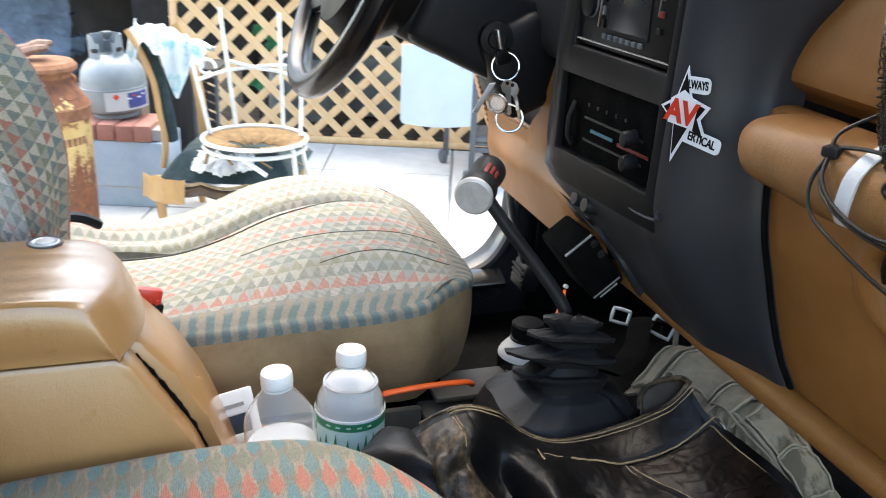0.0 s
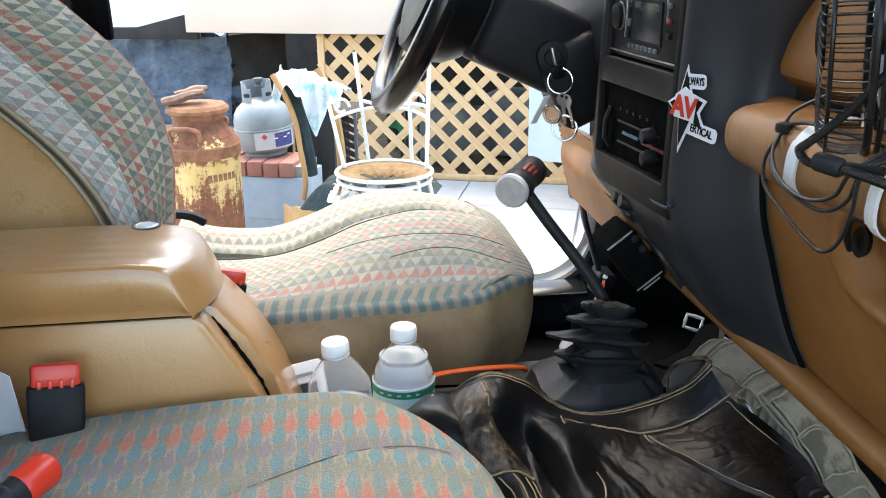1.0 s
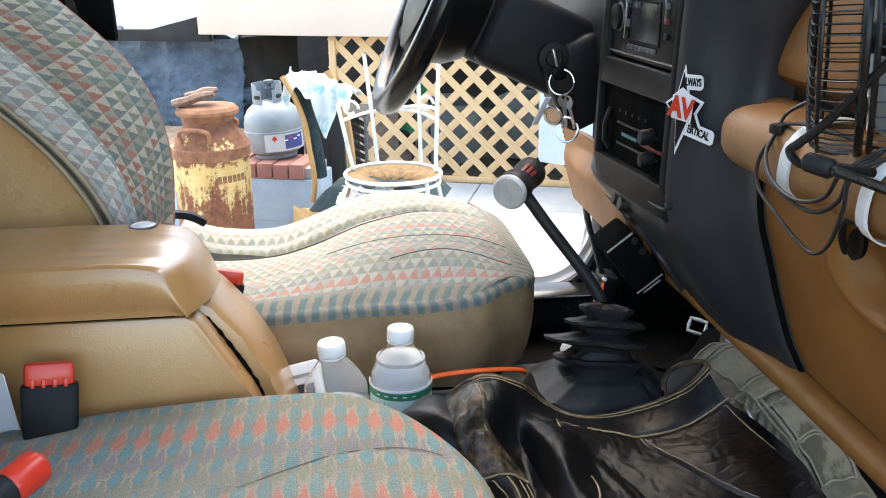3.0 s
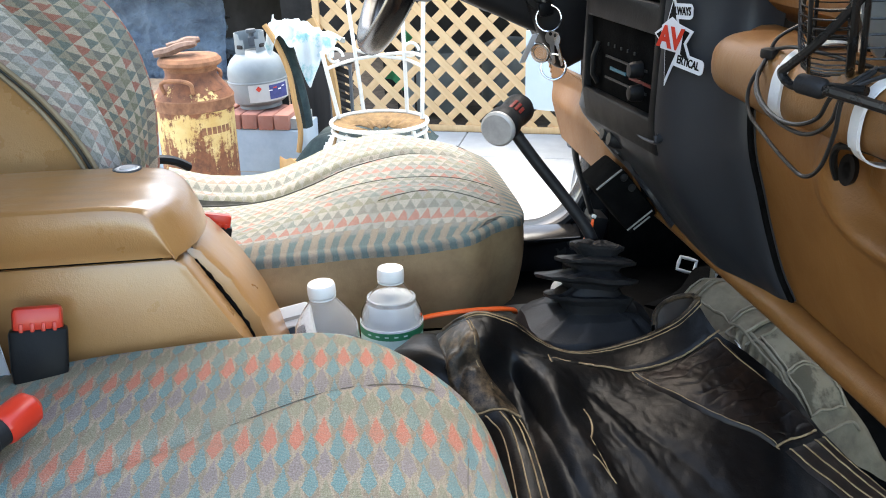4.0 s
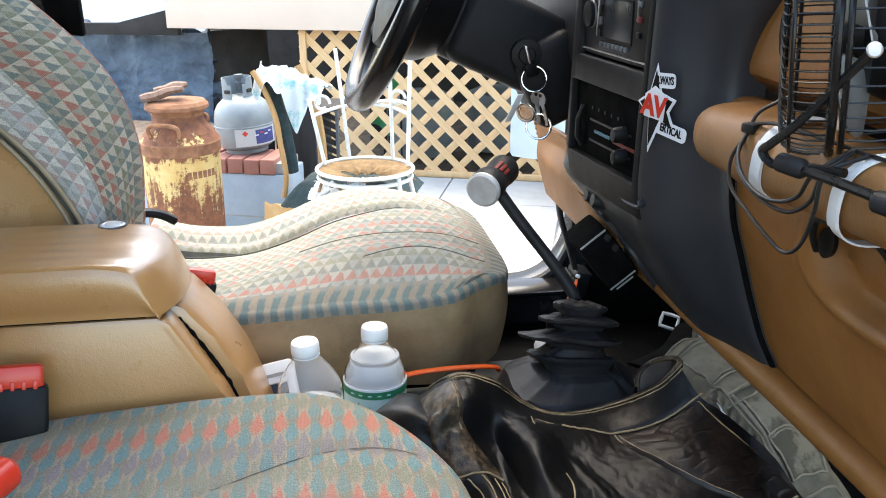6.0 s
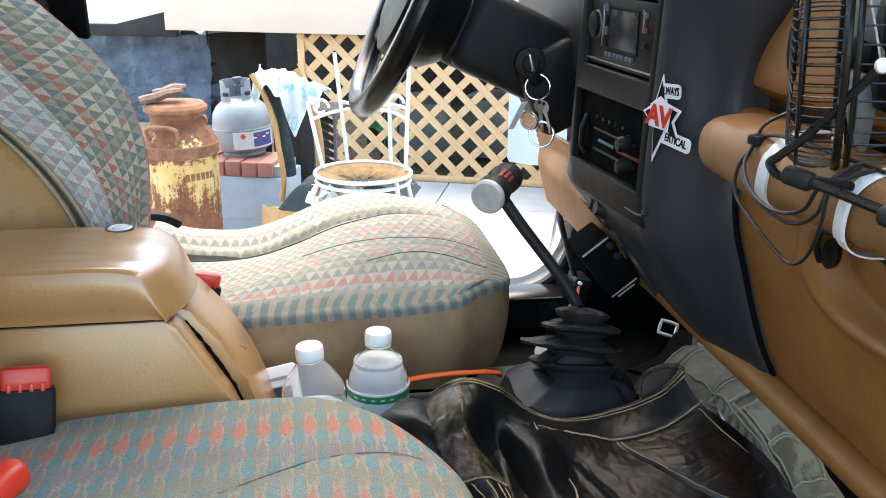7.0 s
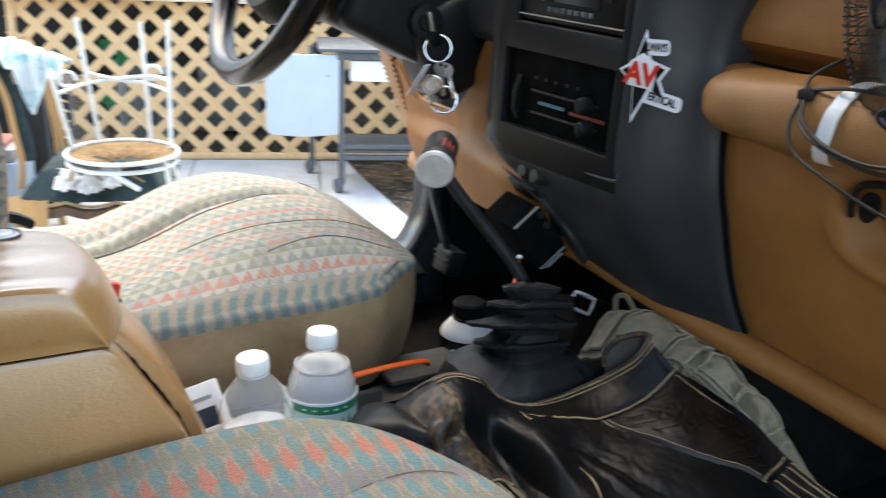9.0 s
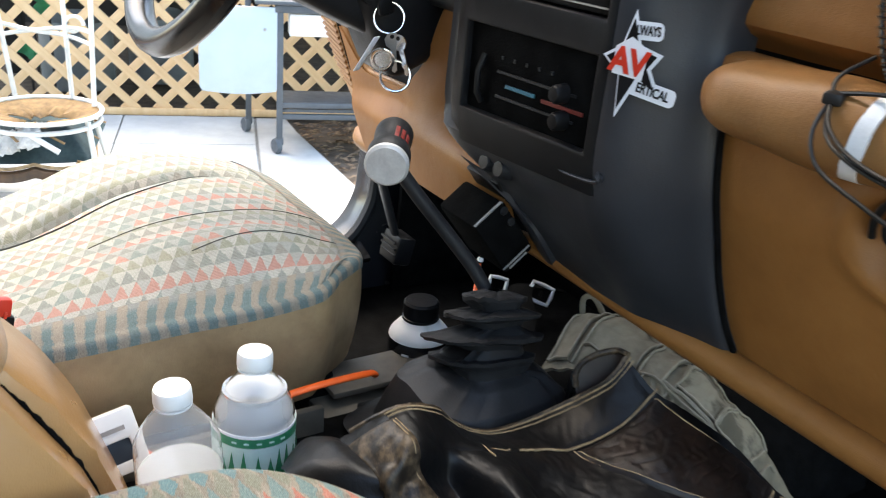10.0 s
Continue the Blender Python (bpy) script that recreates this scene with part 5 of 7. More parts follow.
def control_box():
    b = thing("control_box", "black plastic control box hung under the dashboard", "control box", pose(0.622, 1.158, 0.805, 0, 0, 0))
    turn = pose(0, 0, 0, 0, 52, 0)
    part("case", box((0, 0, 0), (0.090, 0.09, 0.050), turn, 0.006), CARPET, b, "black plastic case")
    part("edge_tape", box(turn @ Vector((-0.045, -0.041, 0.0)), (0.002, 0.004, 0.046), turn, 0.0008), GREY_STRIP, b, "pale grey edge")
    part("bracket", merge(box(turn @ Vector((-0.050, 0.0, 0.036)), (0.03, 0.07, 0.010), turn, 0.002)), PLASTIC, b)
    for k in range(2):
        part("screw", lathe([(0, 0.003), (0.005, 0.002), (0.006, 0)], axis_matrix(turn @ Vector((-0.035 + 0.02 * k, -0.0455, 0.018)), turn @ Vector((-0.035 + 0.02 * k, -0.1, 0.022))), 12), RUBBER, b)
    for k, l in enumerate((0.046, 0.030)):
        part("print_bar", box(turn @ Vector((0.034 + 0.0055 * k, -0.0455, -0.002)), (0.0022, 0.001, l), turn), GREY_STRIP, b, "line of tiny white print")
    part("wire", tube(spline([(-0.062, -0.082, -0.008), (-0.068, -0.092, -0.018), (-0.078, -0.106, -0.028), (-0.088, -0.120, -0.036)], 16), 0.0052, 8, 0.4, taper=lambda k: lerp(0.35, 1.0, sstep(0.0, 0.8, k))), ORANGE, b, "orange wire")
    part("wire", tube(spline([(0.0, -0.13, -0.14), (0.012, -0.14, -0.15), (0.012, -0.14, -0.165), (0.0, -0.135, -0.17)], 14), 0.003, 8), ORANGE, b, "orange wire")
    part("wire_joint", box((-0.060, -0.080, -0.004), (0.007, 0.005, 0.0055), pose(0, 0, 0, 0, 25, 0), 0.002), WHITE, b, "pink and white wire joint")


control_box()


# ---- sticker ----
def sticker():
    e1, n = Vector((0.40, -0.917, 0)).normalized(), Vector((-0.917, -0.40, 0)).normalized()
    m = Matrix((e1.to_4d(), (0, 0, 1, 0), n.to_4d(), (0, 0, 0, 1))).transposed()
    for i in range(4):
        m[3][i] = 1.0 if i == 3 else 0.0
    o = Vector((0.589, 0.926, 1.070)) + e1 * 0.008
    m = Matrix.Translation(o + n * 0.004) @ m @ Matrix.Scale(0.89, 4)
    s = thing("sticker", "white, black and red star sticker on the centre stack", "sticker", m)

    def star(k):
        tips = [(0.002, 0.050), (0.011, 0.018), (0.034, 0.012), (0.024, -0.003), (0.036, -0.026), (0.013, -0.014), (-0.006, -0.054), (-0.008, -0.012), (-0.026, 0.004), (-0.008, 0.016)]
        return [(a * k + 0.008, b * k) for a, b in tips]
    part("backing", prism(star(1.13), lambda a, b: (a, b, 0.0), (0, 0, 0.0008)), PAPER, s, "white star outline", smooth=0)

    def tab(cx, cy, w, h, turn):
        r = 0.006
        pts = []
        for sx, sy, a0 in ((1, 1, 0), (-1, 1, 90), (-1, -1, 180), (1, -1, 270)):
            pts += [(sx * (w - r) + r * math.cos(radians(a0 + 22.5 * k)), sy * (h - r) + r * math.sin(radians(a0 + 22.5 * k))) for k in range(5)]
        c, q = math.cos(radians(turn)), math.sin(radians(turn))
        part("backing_tab", prism([(cx + a * c - b * q, cy + a * q + b * c) for a, b in pts], lambda a, b: (a, b, 0.0001), (0, 0, 0.0009)), PAPER, s, smooth=0)
    tab(0.025, 0.036, 0.018, 0.0095, 3)
    tab(0.039, -0.026, 0.028, 0.0095, -8)
    part("star", prism(star(0.95), lambda a, b: (a, b, 0.0012), (0, 0, 0.0006)), PLASTIC, s, "black star", smooth=0)
    part("star_heart", prism([(-0.008, -0.013), (0.027, -0.016), (0.031, 0.016), (0.010, 0.028), (-0.007, 0.016)], lambda a, b: (a, b, 0.0020), (0, 0, 0.0005)), PAPER, s, smooth=0)
    lettering("letters", "AV", 0.037, Matrix.Translation((0.010, 0.001, 0.0042)) @ pose(0, 0, 0, 0, 0, -3), RED, s, "red letters", shear=0.05, wide=0.92, bold=0.0014)
    lettering("letters", "LWAYS", 0.0140, Matrix.Translation((0.0265, 0.036, 0.0016)) @ pose(0, 0, 0, 0, 0, 3), PLASTIC, s, "black letters", wide=0.62, bold=0.0003)
    lettering("letters", "ERTICAL", 0.0145, Matrix.Translation((0.041, -0.026, 0.0016)) @ pose(0, 0, 0, 0, 0, -8), PLASTIC, s, "black letters", wide=0.72, bold=0.0003)


sticker()


# ---- fan on the grab bar ----
def fan():
    ax = Vector((-0.86, 0.50, -0.05)).normalized()
    c = Vector((0.636, 0.594, 1.184))
    m = axis_matrix(c, c + ax)
    f = thing("desk_fan", "small black wire-cage fan strapped to the grab bar", "fan", m)
    R = 0.097

    def ring(r, z, w):
        return tube([(r * math.cos(2 * math.pi * k / 56), r * math.sin(2 * math.pi * k / 56), z) for k in range(56)], w, 8, closed=True)
    cage = part("cage_hoop", ring(R + 0.001, 0.018, 0.0034), FAN_BLACK, f, "black middle hoop of the cage")
    for r, z, w in ((R * 0.975, 0.048, 0.0018), (R + 0.001, 0.010, 0.0024), (0.026, 0.056, 0.0018), (0.052, 0.0565, 0.0011), (0.030, -0.056, 0.0020)):
        part("cage_ring", ring(r, z, w), FAN_BLACK, cage)
    front = [(0.026, 0.056), (0.055, 0.0575), (0.078, 0.0565), (0.089, 0.0540), (0.0945, 0.048), (R, 0.036), (R, 0.018)]
    rear = [(R, 0.010), (R, -0.012), (R * 0.965, -0.034), (0.080, -0.047), (0.056, -0.054), (0.030, -0.056)]
    for k in range(72):
        a = 2 * math.pi * k / 72
        pts = [(r * math.cos(a + 5.5 * max(0.09 - r, 0)), r * math.sin(a + 5.5 * max(0.09 - r, 0)), z) for r, z in front]
        part("cage_wire", tube(pts, 0.0007, 5), FAN_BLACK, cage)
    for k in range(44):
        a = 2 * math.pi * k / 44
        part("cage_wire", tube([(r * math.cos(a), r * math.sin(a), z) for r, z in rear], 0.0009, 5), FAN_BLACK, cage)
    part("motor", lathe([(0, -0.070), (0.042, -0.069), (0.050, -0.060), (0.052, -0.020), (0.046, -0.008), (0.018, -0.002), (0.014, 0.016), (0, 0.018)], None, 32), PLASTIC, f, "black motor housing")
    part("badge", lathe([(0, 0.0620), (0.014, 0.0610), (0.023, 0.058), (0.026, 0.053), (0, 0.050)], None, 28), GLOSSY, f, "glossy black centre badge")
    for k in range(4):
        a0 = math.pi / 2 * k + 0.5

        def blade(u, v, a0=a0):
            r = lerp(0.020, 0.082, u)
            a = a0 + (v - 0.5) * lerp(0.7, 1.15, u)
            return Vector((r * math.cos(a), r * math.sin(a), 0.004 + 0.030 * (v - 0.5) * (1 - 0.3 * u)))
        part("blade", surf(blade, 10, 8, thick=0.0015), FAN_BLADE, f, "grey plastic blade")
    inv = m.inverted()
    for s in (-1, 1):
        side = ax.cross(Vector((0, 0, 1))).normalized() * s
        piv = c + side * (R + 0.009) + ax * -0.006
        part("pivot_screw", lathe([(0, 0.007), (0.004, 0.006), (0.0055, 0.003), (0.0055, -0.004)], axis_matrix(piv, piv + side), 16), WHITE, f, "white pivot screw", m=inv)
    near = ax.cross(Vector((0, 0, 1))).normalized()
    if near.y > 0:
        near = -near
    p0 = c + near * (R + 0.008) + ax * -0.006
    foot = Vector((0.553, 0.566, 1.098))
    part("stand_arm", tube(spline([p0, lerp(p0, foot, 0.35), lerp(p0, foot, 0.7), lerp(p0, foot, 0.93) + Vector((0, 0.006, 0)), foot + Vector((0.0, 0.010, -0.002)), foot + Vector((0.004, -0.002, -0.010)), foot + Vector((0.014, -0.022, -0.007)), foot + Vector((0.030, -0.06, -0.004))], 60), 0.0037, 8), FAN_BLACK, f, "black bent steel stand", m=inv)
    q = foot + Vector((0.009, -0.004, -0.008))
    part("foot_sleeve", lathe([(0.005, 0), (0.0080, 0.001), (0.0080, 0.024), (0.005, 0.029)], axis_matrix(q, q + Vector((0.18, -0.9, 0.0))), 18), RUBBER, f, "black rubber foot sleeve", m=inv)
    part("foot_bar", tube([q, q + Vector((0.01, -0.06, 0.0)), q + Vector((0.012, -0.13, 0.002))], 0.0042, 8), FAN_BLACK, f, m=inv)
    part("foot_sleeve", lathe([(0.005, 0), (0.0080, 0.001), (0.0080, 0.024), (0.005, 0.029)], axis_matrix(q + Vector((0.01, -0.115, 0.0)), q + Vector((0.03, -0.3, 0.004))), 18), RUBBER, f, "black rubber foot sleeve", m=inv)


fan()


def bar_strap(y, tilt):
    s = thing("nylon_strap", "white nylon strap wrapped round the grab bar", "strap", pose(0.634, y, 1.066, 0, 0, tilt), group="straps on the grab bar")
    n = 2 / 2.6

    def band(u, v):
        a = 2 * math.pi * u
        c, q = math.cos(a), math.sin(a)
        return Vector((0.0425 * math.copysign(abs(c) ** n, c), lerp(-0.007, 0.007, v) - 0.010 * q, 0.0375 * math.copysign(abs(q) ** n, q)))
    part("band", surf(band, 40, 2, thick=0.0016, wrap=True), VELCRO, s)
    part("overlap", surf(lambda u, v: band(lerp(0.43, 0.58, u), v) + Vector((-0.0018, 0, 0)), 12, 2, thick=0.0012), VELCRO, s)


bar_strap(0.662, 10)
bar_strap(0.522, -4)


def cable():
    c = thing("power_cable", "looped thin black power cable hanging over the grab bar", "cable", pose(0.58, 0.62, 1.08))
    inv = Matrix.Translation((-0.58, -0.62, -1.08))
    runs = [
        [(0.640, 0.690, 1.120), (0.612, 0.698, 1.104), (0.598, 0.690, 1.088), (0.582, 0.676, 1.066), (0.574, 0.645, 1.054), (0.570, 0.600, 1.048), (0.570, 0.557, 1.050), (0.572, 0.530, 1.066), (0.575, 0.522, 1.088), (0.600, 0.526, 1.104)],
        [(0.602, 0.692, 1.092), (0.584, 0.678, 1.074), (0.574, 0.650, 1.060), (0.568, 0.610, 1.053), (0.568, 0.575, 1.054), (0.570, 0.545, 1.066), (0.574, 0.532, 1.088), (0.604, 0.530, 1.106)],
        [(0.604, 0.694, 1.090), (0.584, 0.690, 1.064), (0.576, 0.672, 1.042), (0.574, 0.630, 1.028), (0.573, 0.585, 1.017), (0.573, 0.558, 1.015), (0.572, 0.535, 1.030), (0.572, 0.522, 1.060), (0.576, 0.520, 1.090), (0.606, 0.515, 1.104)],
        [(0.604, 0.688, 1.094), (0.600, 0.650, 1.102), (0.602, 0.610, 1.104), (0.606, 0.560, 1.104), (0.610, 0.500, 1.104), (0.62, 0.40, 1.11)],
    ]
    for r in runs:
        part("run", tube(spline(r, 60), 0.0018, 8), CABLE, c, m=inv)
    part("tie", box((0.602, 0.690, 1.090), (0.018, 0.016, 0.010), pose(0, 0, 0, 0, 0, 20), 0.003), CABLE, c, "black cable tie", m=inv)


cable()


# ---- loose things in the car ----
def water_bottle(m, full, labelled, words):
    b = thing("water_bottle", words, "bottle", m, group="water bottles in the cup tray")
    prof = [(0.0, 0.004), (0.018, 0.002), (0.028, 0.0), (0.0350, 0.006), (0.0358, 0.040), (0.0350, 0.046), (0.0358, 0.052), (0.0358, 0.133), (0.0350, 0.1365), (0.0357, 0.140), (0.0345, 0.147), (0.0298, 0.156), (0.0225, 0.1665), (0.0155, 0.1755), (0.0125, 0.181), (0.0125, 0.187)]
    wall = 0.0009
    inner = [(max(r - wall, 0.0), z) for r, z in prof][::-1]
    body = part("bottle", lathe(prof + inner, None, 40, cap=False), PET if labelled else FOGGED, b, "clear plastic bottle")
    body.visible_shadow = False
    wat = [(max(r - wall - 0.0006, 0), z + (0.001 if k < 3 else 0)) for k, (r, z) in enumerate(prof) if z < full]
    rr = wat[-1][0]
    w = part("water", lathe([(0, wat[0][1] + 0.002)] + wat[1:] + [(rr, full), (0, full)], None, 36, cap=False), WATER, b, "water whitened for refracted daylight")
    w.visible_shadow = False
    part("cap", lathe([(0.0152, 0.1825), (0.0157, 0.184), (0.0155, 0.1925), (0.0143, 0.1955), (0, 0.196)], None, 40), CAP_WHITE, b, "white screw cap")
    part("neck_ring", lathe([(0.0128, 0.1795), (0.0152, 0.1798), (0.0152, 0.1813), (0.0128, 0.1816)], None, 32, cap=False), CAP_WHITE, b)
    if labelled:
        part("label_back", lathe([(0.0359, 0.052), (0.03605, 0.133)], None, 48, cap=False), FILM, b, "white inside of the label")
        part("label_band", lathe([(0.0362, 0.052), (0.0364, 0.053), (0.0364, 0.132), (0.0362, 0.133)], None, 48, cap=False), MINT, b, "pale mint label")
        part("label_stripe", lathe([(0.0365, 0.124), (0.0369, 0.1245), (0.0369, 0.1325), (0.0365, 0.133)], None, 48, cap=False), GREEN, b, "dark green stripe")
        part("label_edge", lathe([(0.0365, 0.1325), (0.0369, 0.1328), (0.0369, 0.1352), (0.0365, 0.1355)], None, 48, cap=False), PAPER, b, "white label edge")
        for k in range(5):
            a = radians(222 + 17 * k)
            part("print_bar", box((0, 0, 0), (0.0045, 0.0006, 0.0014)), MINT, b, "tiny pale print", m=pose(0.0371 * math.cos(a), 0.0371 * math.sin(a), 0.1285, 0, 0, math.degrees(a) + 90))
        for k in range(9):
            a = radians(205 + 16 * k + 3 * math.sin(k * 5))
            h = 0.016 + 0.010 * abs(math.sin(k * 2.3))
            part("tree_print", prism([(-0.005, 0.0), (0.005, 0.0), (0.0015, h * 0.6), (0.0, h), (-0.002, h * 0.5)], lambda p, q: (p, 0, q), (0, -0.0006, 0)), GREEN, b, "printed dark green tree", smooth=0, m=pose(0.0368 * math.cos(a), 0.0368 * math.sin(a), 0.095, 0, 0, math.degrees(a) + 90))


water_bottle(pose(0.190, 1.020, 0.5145, 1, -3, 0) @ Matrix.Diagonal((1.19, 1.19, 1.24, 1)), 0.118, False, "nearly full water whitened for refracted daylight bottle with a white cap and no label")
water_bottle(pose(0.267, 1.042, 0.5145, -1, 1, 0) @ Matrix.Diagonal((1.18, 1.18, 1.25, 1)), 0.162, True, "full water whitened for refracted daylight bottle with a white cap and green label")


def drink_bottle():
    b = thing("drink_bottle", "white and black drink bottle with a black cap", "bottle", pose(0.592, 1.252, 0.462, 0, 0, 0) @ Matrix.Scale(1.12, 4))
    part("body", lathe([(0, 0), (0.036, 0.0), (0.040, 0.006), (0.040, 0.062), (0.0388, 0.066), (0.040, 0.070), (0.040, 0.126), (0.0388, 0.1325)], None, 40, cap=False), GLOSSY, b, "black printed sleeve")
    part("shoulder", lathe([(0.0391, 0.1315), (0.0385, 0.1340), (0.0365, 0.138), (0.029, 0.147), (0.0235, 0.153), (0.0225, 0.155), (0, 0.155)], None, 40, cap=False), WHITE, b, "white plastic shoulder")
    part("cap", lathe([(0.0225, 0.1535), (0.0235, 0.155), (0.0232, 0.1575), (0.0222, 0.158), (0.0225, 0.176), (0.020, 0.179), (0, 0.180)], None, 36), PLASTIC, b, "black screw cap")
    for k in range(5):
        a = radians(215 + 7 * (k % 2))
        part("print_bar", box((0, 0, 0), (0.010 + 0.004 * (k % 3), 0.0008, 0.0034), bevel=0.0003), WHITE, b, "small white line of print", m=pose(0.0402 * math.cos(a), 0.0402 * math.sin(a), 0.118 - 0.013 * k, 0, 0, math.degrees(a) + 90))


drink_bottle()


def gauge():
    g = thing("plastic_gauge", "small white plastic case with a dark window leaning in the tray", "gauge", pose(0.125, 1.082, 0.660, 60, 0, -6) @ Matrix.Rotation(radians(13), 4, "Z") @ Matrix.Scale(1.15, 4))
    part("frame", plate((-0.032, -0.028, 0.032, 0.028), [(-0.020, -0.018, 0.022, 0.002)], lambda a, b: (a, b, 0.008), (0, 0, -0.030), 0.002), WHITE, g, "white plastic frame")
    part("window", box((0.001, -0.008, -0.001), (0.046, 0.024, 0.006)), SCREEN, g, "dark window")
    part("mark", box((0.001, 0.012, 0.0086), (0.040, 0.004, 0.001)), GREY_STRIP, g, "grey line of print")
    loop = [(-0.01 + 0.05 * math.cos(a), -0.04 + 0.035 * math.sin(a), -0.004) for a in (math.pi * k / 16 for k in range(17))]
    part("cord", tube(loop, 0.004, 8), ORANGE, g, "red-orange cord")


gauge()


def orange_strap():
    s = thing("orange_band", "bright orange plastic band lying along the tray", "band", pose(0.38, 1.118, 0.645))
    part("band", tube(spline([(-0.075, 0.0, -0.006), (-0.05, 0.0, 0.002), (0.0, 0.004, 0.004), (0.05, 0.010, 0.001), (0.080, 0.022, -0.008), (0.084, 0.030, -0.016)], 30), 0.0062, 10, 0.5), ORANGE, s)
    part("end_knot", box((-0.083, -0.002, -0.010), (0.022, 0.012, 0.014), bevel=0.004), ORANGE, s)


orange_strap()


def tool_handle():
    t = thing("torch", "black ribbed torch with a red head on the passenger seat", "torch", axis_matrix((-0.150, 0.640, 0.770), (-0.096, 0.722, 0.783)))
    part("grip", lathe([(0, -0.05), (0.014, -0.05), (0.0155, -0.045), (0.0155, 0.045), (0.016, 0.052)], None, 24, cap=False), RUBBER, t, "black ribbed grip")
    for k in range(6):
        part("rib", lathe([(0.0155, -0.02 + 0.010 * k), (0.0168, -0.018 + 0.010 * k), (0.0168, -0.015 + 0.010 * k), (0.0155, -0.013 + 0.010 * k)], None, 24, cap=False), RUBBER, t)
    part("head", lathe([(0.0165, 0.050), (0.0180, 0.054), (0.0180, 0.078), (0.0165, 0.086), (0.010, 0.092), (0, 0.093)], None, 28), RED, t, "red plastic head")


tool_handle()


def papers():
    p = thing("paper", "folded white paper beside the passenger seat", "paper", pose(-0.200, 0.868, 0.760, 0, 0, 0))
    part("sheet", surf(lambda u, v: (lerp(-0.05, 0.035, u) - 0.02 * v, 0.012 * math.sin(3 * u) + 0.01 * v, lerp(-0.07, 0.075, v) - 0.035 * u), 10, 10, thick=0.0012), PAPER, p)


papers()


# ---- jacket and trousers ----
def jacket():
    j = thing("leather_jacket", "worn black-brown leather jacket with cream stitching thrown in the footwell", "jacket", pose(0.5, 0.75, 0.60))
    inv = Matrix.Translation((-0.5, -0.75, -0.60))
    # how the leather drapes: from the collar's edge over the yoke and back down to the floor
    edge = [(0.317, 0.942, 0.700), (0.359, 0.909, 0.742), (0.406, 0.914, 0.728), (0.450, 0.936, 0.684), (0.488, 0.934, 0.664), (0.532, 0.931, 0.664), (0.590, 0.916, 0.688), (0.623, 0.896, 0.719), (0.644, 0.896, 0.743)]
    yoke = [(0.320, 0.861, 0.710), (0.362, 0.864, 0.735), (0.402, 0.878, 0.705), (0.439, 0.868, 0.695), (0.474, 0.864, 0.686), (0.517, 0.865, 0.675), (0.551, 0.862, 0.671), (0.607, 0.857, 0.685), (0.657, 0.860, 0.716)]
    back = [(0.324, 0.842, 0.690), (0.357, 0.852, 0.700), (0.401, 0.862, 0.672), (0.437, 0.818, 0.698), (0.477, 0.823, 0.670), (0.515, 0.812, 0.665), (0.564, 0.795, 0.670), (0.626, 0.797, 0.685), (0.691, 0.832, 0.690)]
    waist = [(0.339, 0.813, 0.660), (0.372, 0.811, 0.665), (0.407, 0.812, 0.650), (0.435, 0.771, 0.675), (0.480, 0.764, 0.660), (0.523, 0.752, 0.655), (0.580, 0.746, 0.660), (0.650, 0.754, 0.670), (0.722, 0.788, 0.665)]
    hem = [(0.354, 0.775, 0.625), (0.379, 0.766, 0.640), (0.405, 0.750, 0.640), (0.436, 0.722, 0.655), (0.485, 0.714, 0.640), (0.532, 0.703, 0.635), (0.593, 0.696, 0.640), (0.664, 0.709, 0.645), (0.739, 0.741, 0.640)]
    foot = [(0.350, 0.660, 0.570), (0.377, 0.650, 0.590), (0.410, 0.640, 0.590), (0.447, 0.620, 0.600), (0.498, 0.610, 0.590), (0.557, 0.600, 0.580), (0.634, 0.600, 0.580), (0.723, 0.620, 0.580), (0.815, 0.660, 0.570)]
    drape = (edge, yoke, back, waist, hem, foot)

    def body(u, v):
        p = cr([cr(r, u) for r in drape], v)
        deep = sstep(0.12, 0.34, v)
        # long soft folds running down from the shoulder
        run = 0.004 * math.exp(-((u - 0.30 - 0.30 * (v - 0.3)) / 0.028) ** 2) - 0.005 * math.exp(-((u - 0.245 - 0.22 * (v - 0.3)) / 0.025) ** 2)
        run += 0.003 * math.exp(-((u - 0.52 - 0.25 * (v - 0.4)) / 0.022) ** 2) * sstep(0.35, 0.55, v) - 0.0025 * math.exp(-((u - 0.585 - 0.30 * (v - 0.4)) / 0.022) ** 2) * sstep(0.3, 0.55, v)
        soft = 0.005 * fold(p.x * 1.2, p.y * 0.7, 1.0, 9) + 0.0015 * fold(p.x, p.y, 3.0, 36)
        crush = 0.0016 * (0.4 - abs(fold(p.x * 1.4, p.y, 5.0, 60)))
        return p + Vector((0, 0, run * deep + soft * (0.25 + 0.75 * deep) + crush))

    def over(lo, hi, v0, v1, lift, puff=0.0):
        """A piece sewn over the body, between two borders that run down it."""
        def f(a, b):
            v = lerp(v0, v1, b)
            u = lerp(table(lo, v0, v1, v), table(hi, v0, v1, v), a)
            rise = min(sstep(0, 0.06, a), sstep(1, 0.94, a), sstep(0, 0.05, b), sstep(1, 0.95, b))
            return body(min(max(u, 0.0), 1.0), v) + Vector((0, -0.3 * lift * rise, lift * rise + puff * math.sin(math.pi * a) * rise))
        return f

    part("back_panel", surf(body, 170, 130, thick=0.004), LEATHER, j, "black worn leather back", m=inv, smooth=85)

